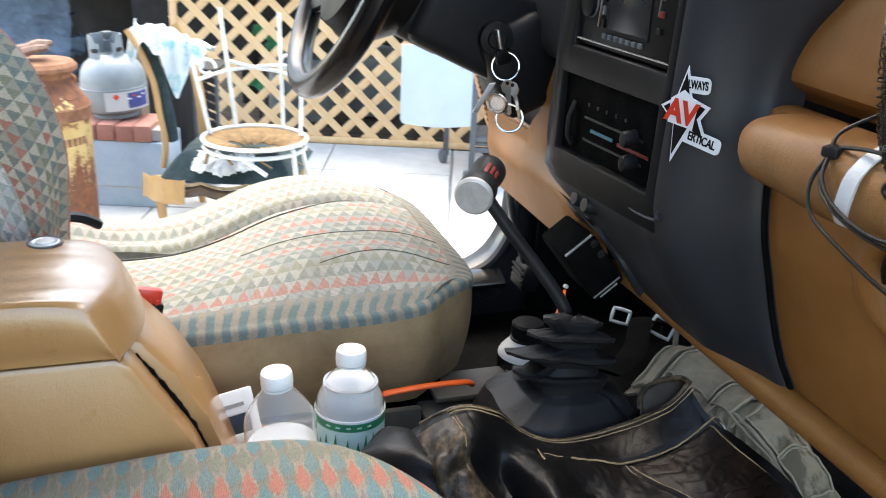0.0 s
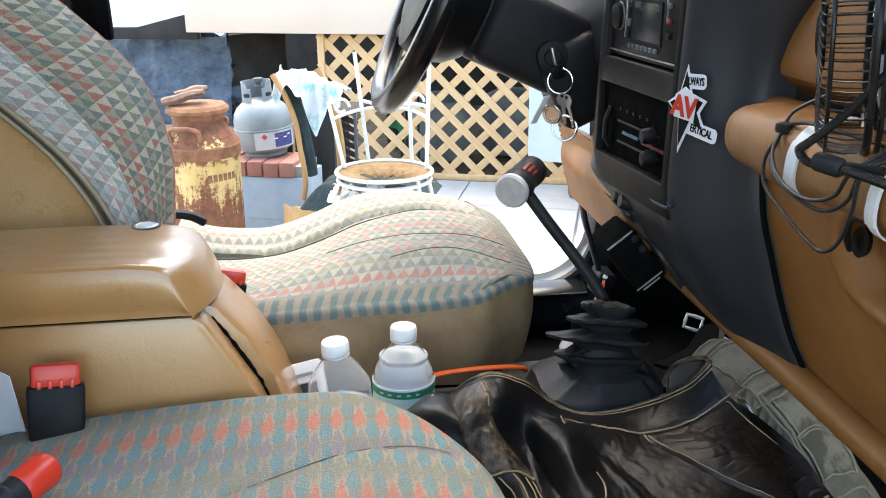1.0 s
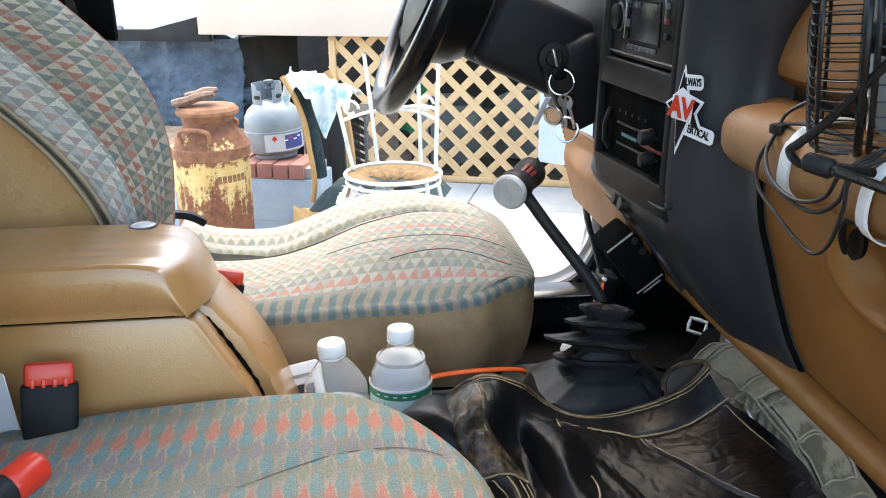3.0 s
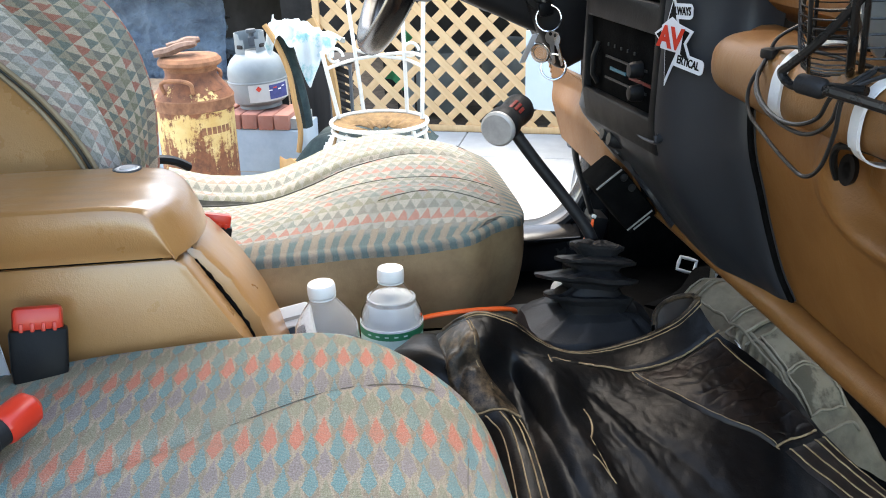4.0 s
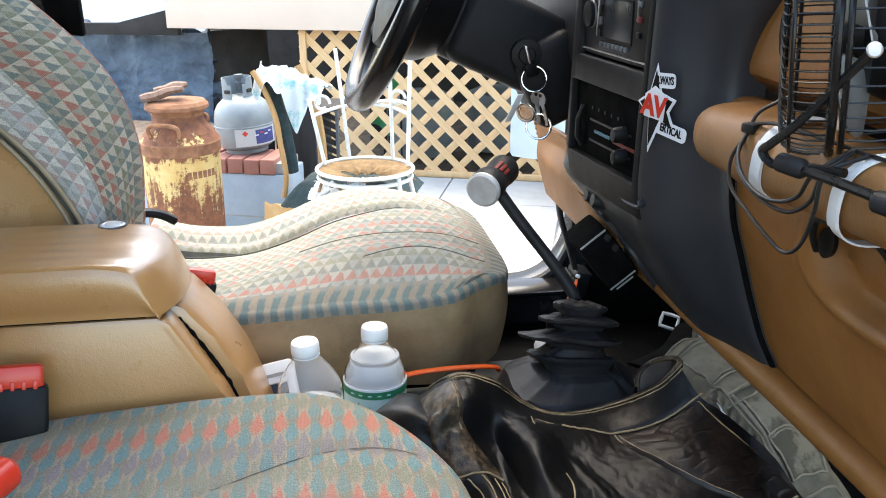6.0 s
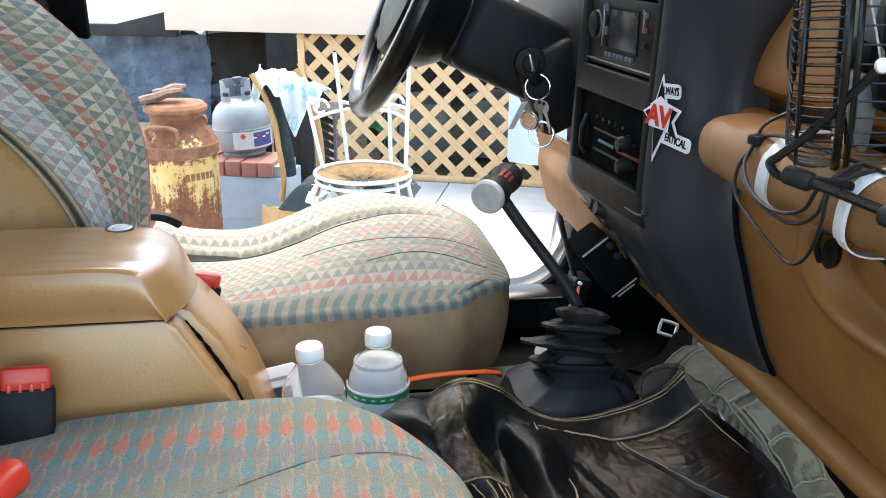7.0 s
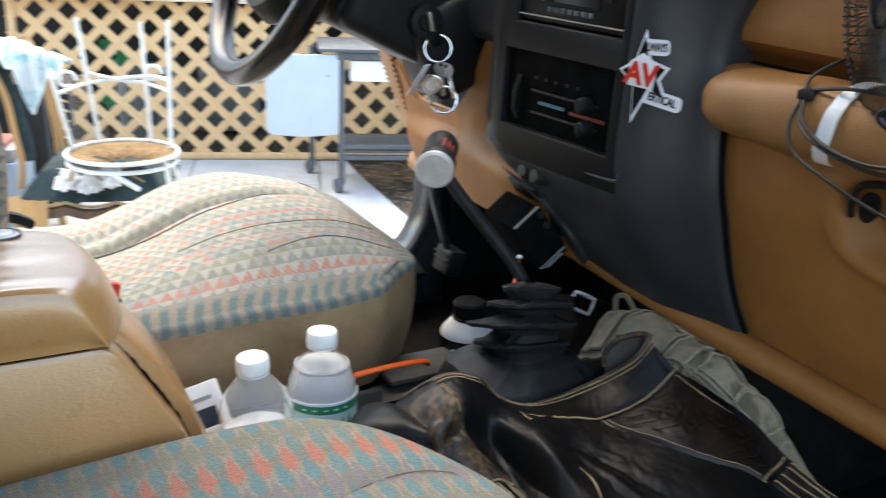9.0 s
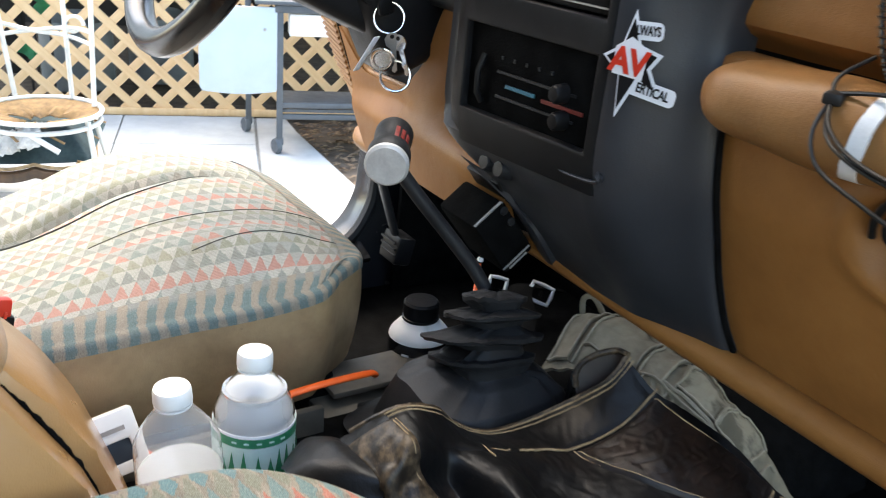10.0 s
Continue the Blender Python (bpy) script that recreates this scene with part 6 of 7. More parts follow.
    def stitch(f, pts, r=0.0009, lift=0.0038, steps=60, mat=STITCH):
        path = [cr([(a, b, 0) for a, b in pts], k / steps) for k in range(steps + 1)]
        part("stitching", tube([f(min(max(p.x, 0.0), 1.0), min(max(p.y, 0.0), 1.0)) + Vector((0, -0.0008, lift)) for p in path], r, 6), mat, j, m=inv)

    collar = over((0.13, 0.13), (1.0, 1.0), 0.0, 0.195, 0.0028)
    part("collar", surf(collar, 120, 16, thick=0.003), LEATHER, j, "flat leather collar band", m=inv, smooth=85)
    part("edge_piping", tube([body(lerp(0.04, 1.0, k / 80), 0.0) + Vector((0, 0.001, 0.0035)) for k in range(81)], 0.0032, 8), WORN, j, "worn brown collar edge", m=inv)
    stitch(body, ((0.10, 0.018), (0.35, 0.020), (0.6, 0.020), (0.8, 0.022), (1.0, 0.024)), 0.0010, 0.0068)
    stitch(body, ((0.10, 0.044), (0.35, 0.050), (0.6, 0.050), (0.8, 0.050), (1.0, 0.050)), 0.0008, 0.0068)
    stitch(body, ((0.53, 0.188), (0.62, 0.196), (0.72, 0.206), (0.80, 0.206), (0.90, 0.206), (1.0, 0.206)), 0.0012, 0.0062)
    stitch(body, ((0.42, 0.180), (0.44, 0.176), (0.47, 0.184), (0.50, 0.180)), 0.0009, 0.0056)
    stitch(body, ((0.405, 0.155), (0.407, 0.19), (0.410, 0.225)), 0.0010, 0.0056)

    # the brown sleeve that hangs over the far side, with its creases and cuff
    sleeve = over((0.745, 0.775, 0.815, 0.885), (0.985, 0.965, 0.965, 0.985), 0.212, 0.800, 0.0045, 0.003)

    def creased(a, b):
        g = (b * 9 + 0.6 * fold(a * 2, b * 2, 0, 2)) % 1.0
        return sleeve(a, b) + Vector((0, 0, -0.0014 * math.exp(-((g - 0.5) / 0.09) ** 2) * sstep(0.1, 0.3, a) * sstep(1.0, 0.8, a)))
    part("sleeve", surf(creased, 60, 110, thick=0.003), BROWN_LEATHER, j, "creased dark brown sleeve", m=inv, smooth=85)
    stitch(sleeve, ((0.015, 0.0), (0.015, 0.35), (0.015, 0.70), (0.015, 1.0)), 0.0010)
    stitch(sleeve, ((0.045, 0.02), (0.045, 0.35), (0.045, 0.70), (0.045, 0.98)), 0.0006)
    stitch(sleeve, ((0.94, 0.02), (0.93, 0.2), (0.955, 0.42), (0.97, 0.60)), 0.0008)
    stitch(sleeve, ((0.0, 0.985), (0.35, 0.98), (0.7, 0.985), (1.0, 0.98)), 0.0016)
    cuff = over((0.890, 0.925), (0.990, 1.0), 0.806, 1.0, 0.0025)
    part("cuff", surf(cuff, 24, 30, thick=0.003), BROWN_LEATHER, j, "dark brown strapped cuff", m=inv, smooth=85)
    for a in (0.12, 0.42, 0.70, 0.95):
        stitch(cuff, ((a, 0.02), (a + 0.03, 0.5), (a + 0.05, 1.0)), 0.0010)

    # the scuffed near sleeve, bunched against the seat
    near = over((0.0, 0.0, 0.0, 0.03), (0.112, 0.118, 0.150, 0.225), 0.05, 0.615, 0.004, 0.004)

    def bunched(a, b):
        return near(a, b) + Vector((0, 0, 0.0035 * math.sin(15 * b + 5 * a + 2 * fold(a, b, 0, 3)) * sstep(0.05, 0.3, b) * sstep(1.0, 0.85, b) * sstep(1.0, 0.8, a)))
    part("sleeve", surf(bunched, 40, 80, thick=0.003), WORN, j, "scuffed pale brown sleeve", m=inv, smooth=85)
    stitch(near, ((0.97, 0.03), (0.97, 0.3), (0.97, 0.6), (0.97, 0.82)), 0.0010)
    stitch(near, ((0.88, 0.05), (0.88, 0.3), (0.86, 0.55), (0.84, 0.78)), 0.0008)
    stitch(near, ((0.0, 0.985), (0.3, 0.985), (0.7, 0.98), (1.0, 0.985)), 0.0018, 0.0045)
    strap = over((0.02, 0.05), (0.232, 0.262), 0.625, 0.98, 0.002, 0.006)
    part("cuff", surf(strap, 30, 40, thick=0.003), LEATHER, j, "black strapped cuff", m=inv, smooth=85)
    for a in (0.25, 0.52, 0.78, 0.93):
        stitch(strap, ((a - 0.05, 0.02), (a + 0.04, 0.35), (a + 0.02, 0.8)), 0.0010)
    # black leather bunched between the sleeve and the cup tray
    outer = [(0.270, 0.972, 0.664), (0.258, 0.925, 0.692), (0.268, 0.872, 0.672), (0.292, 0.826, 0.640), (0.31, 0.78, 0.60), (0.31, 0.67, 0.54)]

    def bunch(a, b):
        p = body(0.02, b).lerp(cr(outer, b), a)
        return p + Vector((0, 0.010 * math.sin(math.pi * a) * sstep(0.3, 0.0, b), 0.014 * math.sin(math.pi * a) + 0.004 * fold(p.x, p.y, 2.0, 30) * math.sin(math.pi * min(1.5 * a, 1.0))))
    part("side_panel", surf(bunch, 24, 60, thick=0.003), LEATHER, j, "bunched black leather", m=inv, smooth=85)
    # the seam of the back and its dart
    stitch(body, ((0.47, 0.52), (0.478, 0.57), (0.470, 0.64), (0.455, 0.70)), 0.0012, 0.0045)
    stitch(body, ((0.455, 0.70), (0.46, 0.76), (0.47, 0.83)), 0.0008, 0.0042)
    stitch(body, ((0.44, 0.79), (0.46, 0.815), (0.475, 0.85)), 0.0008, 0.0042)

    # the collar's end, rolled back on itself, and the lining inside
    roll = [(0.644, 0.896, 0.749), (0.641, 0.910, 0.748), (0.626, 0.922, 0.741), (0.612, 0.930, 0.729), (0.603, 0.930, 0.716), (0.601, 0.924, 0.703)]
    part("collar_roll", surf(lambda a, b: cr(roll, a) + Vector((0.004 * math.sin(3 * b), 0.010 * math.sin(2.2 * b), -0.040 * b)), 40, 8, thick=0.004), LEATHER, j, "rolled collar end", m=inv, smooth=80)
    part("edge_piping", tube([cr(roll, k / 40) for k in range(41)], 0.0034, 8), WORN, j, "worn brown collar edge", m=inv)

    def inside(a, b):
        p = body(lerp(1.0, 0.80, a), 0.0).lerp(cr(roll, a), b)
        return p + Vector((0, 0, -0.004 - 0.030 * math.sin(math.pi * b)))
    part("lining", surf(inside, 30, 16, thick=0.002), LINING, j, "dark brown lining", m=inv, smooth=80)


jacket()


def trousers():
    t = thing("trousers", "crumpled khaki cargo trousers lying in the footwell", "trousers", pose(0.76, 0.95, 0.60))
    inv = Matrix.Translation((-0.76, -0.95, -0.60))
    near = [(0.655, 1.055, 0.640), (0.682, 1.010, 0.662), (0.700, 0.930, 0.668), (0.716, 0.855, 0.650), (0.736, 0.795, 0.615), (0.745, 0.770, 0.555)]
    ridge = [(0.735, 1.100, 0.668), (0.748, 1.035, 0.693), (0.757, 0.950, 0.690), (0.770, 0.870, 0.668), (0.788, 0.815, 0.625), (0.795, 0.790, 0.555)]
    back = [(0.785, 1.105, 0.650), (0.812, 1.045, 0.666), (0.820, 0.960, 0.660), (0.828, 0.885, 0.636), (0.842, 0.825, 0.588), (0.845, 0.80, 0.53)]
    floor = [(0.84, 1.12, 0.56), (0.87, 1.05, 0.56), (0.88, 0.97, 0.55), (0.88, 0.88, 0.54), (0.88, 0.80, 0.53), (0.88, 0.77, 0.52)]

    def body(u, v):
        p = cr([cr(r, u) for r in (near, ridge, back, floor)], v)
        soft = 0.011 * fold(p.x, p.y * 1.3, 4.0, 14) + 0.013 * (0.3 - abs(fold(p.x * 1.2, p.y * 0.9, 1.0, 15)))
        return p + Vector((0.003 * fold(p.y, p.x, 0, 20), 0, soft + 0.006 * (0.3 - abs(fold(p.x, p.y * 1.5, 2.0, 30))) + 0.0015 * fold(p.x, p.y, 7.0, 80)))
    part("canvas", surf(body, 150, 80, thick=0.004), KHAKI, t, "crumpled khaki canvas", m=inv, smooth=80)

    def on(u, v, lift):
        return body(u, v) + Vector((-0.3 * lift, -0.2 * lift, lift))

    def patch(u0, u1, v0, v1, lift, name, mat, label, ripple=0.0):
        ob = part(name, surf(lambda a, b: on(lerp(u0, u1, a), lerp(v0, v1, b), lift + ripple * math.sin(52 * a + 5 * b) * math.sin(math.pi * b)), 60 if ripple else 24, 16, thick=0.003), mat, t, label, m=inv, smooth=70)
        n = 14
        edge = [(lerp(u0, u1, k / n), v0) for k in range(n)] + [(u1, lerp(v0, v1, k / n)) for k in range(n)] + [(lerp(u1, u0, k / n), v1) for k in range(n)] + [(u0, lerp(v1, v0, k / n)) for k in range(n)]
        part("hem", tube([on(u, v, lift + 0.0028) for u, v in edge], 0.0015, 6, closed=True), KHAKI_EDGE, ob, "pale stitched hem")
    patch(0.03, 0.13, 0.06, 0.60, 0.006, "waistband", KHAKI, "khaki waistband")
    patch(0.17, 0.36, 0.14, 0.47, 0.004, "pocket", KHAKI, "khaki front pocket")
    patch(0.38, 0.46, 0.12, 0.50, 0.007, "pocket_flap", KHAKI, "khaki pocket flap")
    patch(0.40, 0.74, 0.03, 0.13, 0.005, "gathered_band", KHAKI, "gathered elastic band", 0.0035)
    patch(0.50, 0.66, 0.20, 0.52, 0.005, "pocket", KHAKI_DARK, "camouflage cargo pocket")
    patch(0.655, 0.82, 0.18, 0.50, 0.008, "pocket_flap", KHAKI_DARK, "camouflage pocket flap")
    for u in (0.15, 0.48, 0.86):
        part("seam", tube([on(u + 0.015 * math.sin(5 * k / 20), 0.04 + 0.60 * k / 20, 0.003) for k in range(21)], 0.0020, 6), KHAKI_EDGE, t, m=inv)
    part("side_seam", tube([on(0.40 + 0.5 * k / 30, 0.155 + 0.02 * math.sin(k / 6), 0.004) for k in range(31)], 0.0026, 6), KHAKI_EDGE, t, "raised side seam", m=inv)
    part("lining", surf(lambda a, b: on(lerp(0.46, 0.60, a), lerp(-0.01, 0.028 * math.sin(math.pi * a), b), 0.010), 16, 6, thick=0.002), VELCRO, t, "white pocket lining", m=inv)
    part("belt_loop", tube(spline([(0.755, 1.100, 0.682), (0.760, 1.107, 0.700), (0.772, 1.100, 0.702), (0.778, 1.085, 0.684)], 12), 0.004, 6, 0.5), KHAKI, t, m=inv)


trousers()


def boot_strap():
    b = thing("webbing_strap", "black webbing strap with steel square buckles on the tunnel", "strap", pose(0.88, 1.40, 0.56))
    inv = Matrix.Translation((-0.88, -1.40, -0.56))
    part("webbing", tube(spline([(0.70, 1.18, 0.60), (0.80, 1.28, 0.575), (0.88, 1.40, 0.560), (0.93, 1.43, 0.545), (1.0, 1.44, 0.52)], 24), 0.020, 8, 0.15), CARPET, b, m=inv)
    for p, r in (((0.860, 1.440, 0.556), (-20, 14, -20)), ((0.925, 1.400, 0.545), (-22, 20, -36))):
        q = 0.8 if p[0] < 0.9 else 1.0
        sq = [(-0.019, -0.015), (0.0, -0.016), (0.019, -0.015), (0.020, 0.0), (0.019, 0.015), (0.0, 0.016), (-0.019, 0.015), (-0.020, 0.0)]
        part("buckle", tube([pose(*p, *r) @ Vector((x * q, 0, y * q)) for x, y in sq], 0.0036, 8, closed=True), DAYLIT_METAL, b, "steel square buckle", m=inv)
    part("buckle_pin", tube([(0.925, 1.40, 0.535), (0.925, 1.40, 0.550)], 0.003, 6), CHROME, b, m=inv)


boot_strap()


def pedal():
    p = thing("clutch_pedal", "worn grey clutch pedal hanging in the driver's footwell", "pedal", pose(0.70, 1.52, 0.62))
    part("arm", tube(spline([(-0.005, 0.0, 0.020), (-0.022, 0.0, 0.075), (-0.040, 0.0, 0.135), (-0.045, 0.0, 0.190)], 20), 0.014, 8, 0.4), PEDAL_GREY, p, "flat grey pedal arm")
    pad = part("pad", box((0, 0, 0), (0.034, 0.056, 0.050), pose(0, 0, 0, 0, 14, 0), 0.006), PLASTIC, p, "black rubber pad")
    for k in range(4):
        part("rib", box((-0.018, 0, -0.016 + 0.011 * k), (0.004, 0.048, 0.004), pose(0, 0, 0, 0, 14, 0), 0.001), PLASTIC, pad)


pedal()

# ---- the yard beyond the driver's door ----
def yard(m):
    return YARD @ m


def ground_sheet():
    g = part("ground", surf(lambda u, v: (lerp(-60, 60, u), lerp(-60, 60, v), -0.035), 24, 24), SOIL, m=YARD)
    tagged(g, "dry bare soil round the paved yard", "ground", kind="structure")
    base = part("pavement", box((-3.77, 2.85, -0.045), (7.6, 3.8, 0.06), pose(0, 0, 0)), GROUT, m=YARD)
    tagged(base, "pale concrete paving with thin joints", "pavement", kind="structure")
    # slabs, cut off along a slanting edge beside the soil bed
    i = 0
    meshes = {}
    for a in range(-7, 0):
        for b in range(1, 8):
            w, d = 0.60, 0.62
            x, y = 0.02 + a * w, 0.55 + b * d
            if y + d > 4.72 or y < -1.5:
                d = 4.72 - y if 0.1 < 4.72 - y < 0.62 else d
                if y + d > 4.73 or y < -1.5:
                    continue
            key = round(d, 3)
            if key not in meshes:
                ob = part("slab", box((w / 2, d / 2, -0.008), (w - 0.006, d - 0.006, 0.016), bevel=0.002, seg=1), TILE, base)
                meshes[key] = ob.data
            else:
                ob = new("slab", meshes[key])
                ob.parent = base
            ob.matrix_basis = pose(x, y, 0.0012 * ((i * 7) % 3 - 1))
            i += 1


ground_sheet()


def right_slab():
    s = part("paving_edge", prism([(0.62, 0.95), (0.62, 2.6), (0.44, 3.50), (0.31, 4.05), (0.21, 4.47), (0.17, 4.70), (0.03, 4.70), (0.03, 0.95)], lambda a, b: (a, b, -0.02), (0, 0, 0.022), 0.002), TILE, m=YARD)
    tagged(s, "pale concrete paving edge beside the soil", "pavement", kind="structure")


right_slab()


def litter():
    rng = random.Random(5)
    verts, faces = [], []
    for _ in range(2600):
        x, y = rng.uniform(0.22, 1.5), rng.uniform(2.9, 4.72)
        if x < 0.24 + (4.47 - y) * 0.235:
            continue
        s, a, t = rng.uniform(0.010, 0.032), rng.uniform(0, 6.28), rng.uniform(-0.5, 0.5)
        c, q = math.cos(a), math.sin(a)
        k = len(verts)
        for dx, dy, dz in ((-1, 0, 0), (0, 0.35, 0.25), (1, 0, 0.1 * t), (0, -0.35, 0.25 + t * 0.3)):
            verts.append((x + s * (dx * c - dy * q), y + s * (dx * q + dy * c), -0.028 + s * (0.3 + dz)))
        faces.append((k, k + 1, k + 2, k + 3))
    me = bpy.data.meshes.new("leaf_litter")
    me.from_pydata(verts, [], faces)
    me.materials.append(LEAF)
    ob = new("leaf_litter", me)
    ob.matrix_basis = YARD
    tagged(ob, "scattered dry brown leaves on the soil", "leaves", kind="stuff")


litter()


def lattice():
    l = thing("lattice_panel", "cedar-coloured diagonal garden lattice under the deck", "lattice", yard(pose(-0.25, 4.76, 0.0)))
    x0, x1, z0, z1 = -1.15, 2.2, 0.02, 0.95
    step, wide = 0.1455, 0.039

    def lath(c, s, y):
        # the line x - s z = c, cut to the panel
        pts = []
        za, zb = z0, z1
        if s > 0:
            za, zb = max(z0, (x0 - c)), min(z1, (x1 - c))
        else:
            za, zb = max(z0, c - x1), min(z1, c - x0)
        if zb - za < 0.06:
            return
        a = Vector((c + s * za, y, za))
        b = Vector((c + s * zb, y, zb))
        d = b - a
        mid = (a + b) / 2
        part("lath", box((0, 0, 0), (wide, 0.007, d.length), bevel=0.0012, seg=1), LATTICE, l, m=Matrix.Translation(mid) @ pose(0, 0, 0, 0, math.degrees(math.atan2(d.x, d.z)), 0))
    k = x0 - z1
    while k < x1:
        lath(k, 1, 0.0)
        k += step
    k = x0
    while k < x1 + z1:
        lath(k + 0.03, -1, -0.008)
        k += step
    part("bottom_board", box(((x0 + x1) / 2, -0.014, 0.014), (x1 - x0, 0.018, 0.034), bevel=0.002), LATTICE, l)
    part("end_board", box((x0 + 0.015, -0.014, 0.49), (0.036, 0.018, 0.90), bevel=0.002), LATTICE, l)


lattice()


def deck():
    d = thing("deck", "house deck with a pinkish painted fascia board", "deck", yard(pose(-0.5, 4.70, 0.0)), kind="structure")
    part("fascia", box((0.55, -0.03, 0.955), (4.30, 0.03, 0.37), bevel=0.004), FASCIA, d, "pinkish painted fascia board")
    part("decking", box((0.75, 1.3, 1.00), (4.6, 2.6, 0.05), bevel=0.004), DARK_WOOD, d, "dark deck boards")
    # Two near-black sheets put the under-deck shade into their colour.
    part("back_wall", box((0.55, 2.55, 0.30), (6.1, 0.1, 0.90)), VOID, d, "near-black wall for the shade under the deck")
    part("shade_strip", prism([(-3.4, 0.72), (-1.55, 0.73), (-1.55, 0.875), (-1.90, 0.79), (-3.4, 0.775)], lambda a, b: (a, -0.02, b), (0, 0.04, 0), 0.003), VOID, d, "near-black strip for the shade below the deck edge")
    for k in range(1, 5):
        part("post", box((-1.6 + 0.9 * k, 0.9, 0.48), (0.09, 0.09, 0.98), bevel=0.005), DARK_WOOD, d)


deck()


def stone_wall():
    w = thing("stone_wall", "rough stone foundation wall painted blue-grey", "wall", yard(pose(-2.35, 4.75, 0.0)), kind="structure")

    def face(u, v):
        x, z = lerp(-0.75, 0.42, u), lerp(-0.02, 0.735, v)
        r = 0.06 * fold(x, 0, z, 4.5) + 0.05 * abs(fold(x, 3, z, 7)) + 0.02 * abs(fold(x, 6, z, 19))
        return Vector((x, r + 0.04 * u ** 6, z))
    part("face", surf(face, 110, 80, thick=0.10), STONE, w)
    # Near-black sheet beside the stones, painted as the shade there.
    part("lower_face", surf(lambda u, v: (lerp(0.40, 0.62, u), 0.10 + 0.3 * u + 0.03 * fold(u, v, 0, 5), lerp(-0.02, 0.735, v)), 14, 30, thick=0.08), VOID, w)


stone_wall()


def house():
    h = part("wall_house", box((-2.0, 10.0, 2.5), (14, 0.2, 5.0)), SIDING, m=YARD)
    tagged(h, "bright white house siding behind the deck", "wall", kind="structure")


house()


def brick_kerb():
    k = thing("planter_wall", "low block wall painted pale blue with a brick cap", "garden wall", yard(pose(-1.82, 3.62, 0.0)), kind="structure")
    part("block_face", box((-0.115, 0.14, 0.135), (1.62, 0.26, 0.27), bevel=0.004), BLUE_BLOCK, k, "pale blue painted blocks")
    for a in (-0.42, 0.0, 0.40):
        part("joint", box((a, 0.0088, 0.17), (0.006, 0.003, 0.19)), GROUT, k)
    part("joint", box((-0.115, 0.0088, 0.082), (1.61, 0.003, 0.005)), GROUT, k)
    first = None
    for i in range(22):
        m = pose(-0.90 + 0.0725 * i, 0.11, 0.304 + 0.002 * math.sin(i * 3.1), 0, 0, 1.2 * math.sin(i * 7.3))
        if first is None:
            b = part("brick", box((0, 0, 0), (0.066, 0.215, 0.064), bevel=0.004), BRICK, k, m=m)
            first = b.data
        else:
            b = new("brick", first)
            b.parent = k
            b.matrix_basis = m
    part("mortar", box((-0.115, 0.12, 0.296), (1.61, 0.19, 0.044)), GROUT, k)
    part("soil_bed", box((-0.30, 0.55, 0.26), (1.20, 0.60, 0.10)), SOIL, k, "brown planter soil")


brick_kerb()


def milk_can():
    c = thing("milk_can", "tall rusty yellow steel milk can standing on the paving", "milk can", yard(pose(-1.422, 3.30, 0.0, 0, 0, 20)))
    part("body", lathe([(0, 0.004), (0.142, 0.004), (0.148, 0.0), (0.149, 0.02), (0.147, 0.03), (0.148, 0.20), (0.149, 0.440), (0.152, 0.446), (0.152, 0.494), (0.146, 0.502), (0.130, 0.526), (0.108, 0.552), (0.098, 0.568), (0.097, 0.596)], None, 56, cap=False), RUST, c, "flaking yellow paint over rust")
    part("band", lathe([(0.1500, 0.444), (0.1550, 0.449), (0.1535, 0.455), (0.1535, 0.482), (0.1555, 0.488), (0.150, 0.496)], None, 56, cap=False), RUST_BROWN, c, "rusty shoulder band")
    part("lid", lathe([(0.0975, 0.588), (0.100, 0.592), (0.101, 0.602), (0.114, 0.608), (0.121, 0.616), (0.120, 0.628), (0.108, 0.641), (0.05, 0.648), (0, 0.648)], None, 48, cap=False), RUST_BROWN, c, "rusty mushroom lid")
    for s in (250, 70):
        a = radians(s)
        h = part("carry_handle", tube([Matrix.Rotation(a, 4, "Z") @ p for p in spline([(0.122, -0.058, 0.520), (0.135, -0.060, 0.556), (0.136, -0.03, 0.568), (0.136, 0.03, 0.568), (0.135, 0.060, 0.556), (0.122, 0.058, 0.520)], 30)], 0.008, 8), RUST_BROWN, c, "rusty loop handle")
    for k in range(6):
        a = radians(285 + 8.0 * k)
        part("embossed_bar", box((0, 0, 0), (0.016, 0.004, 0.028), bevel=0.001), RUST_BROWN, c, "embossed worn lettering", m=pose(0.1480 * math.cos(a), 0.1480 * math.sin(a), 0.375, 0, 0, math.degrees(a) + 90))
    part("smile_mark", tube([(0.133 * math.cos(radians(305 + 2.4 * k)), 0.133 * math.sin(radians(305 + 2.4 * k)), 0.526 - 0.006 * math.sin(math.pi * k / 10)) for k in range(11)], 0.0025, 6), RUST_BROWN, c, "dark curved scratch")


milk_can()


def wood_pieces():
    for i, (x, y, z, a, t, l) in enumerate(((-1.455, 3.255, 0.674, 18, -14, 0.165), (-1.435, 3.290, 0.690, 30, -12, 0.125))):
        w = thing("driftwood", "weathered reddish driftwood piece lying on the can lid", "driftwood", yard(pose(x, y, z, 0, t, a)), group="driftwood on the milk can")
        part("stick", tube([(l * (k / 12 - 0.5), 0.003 * math.sin(k * 0.9 + i), 0.002 * math.cos(k * 0.8)) for k in range(13)], 0.030, 7, 0.62, taper=lambda u: 0.45 + 0.6 * math.sin(math.pi * min(u * 0.8 + 0.15, 1)) + 0.10 * fold(u, i, 0, 4)), DRIFT, w)


wood_pieces()


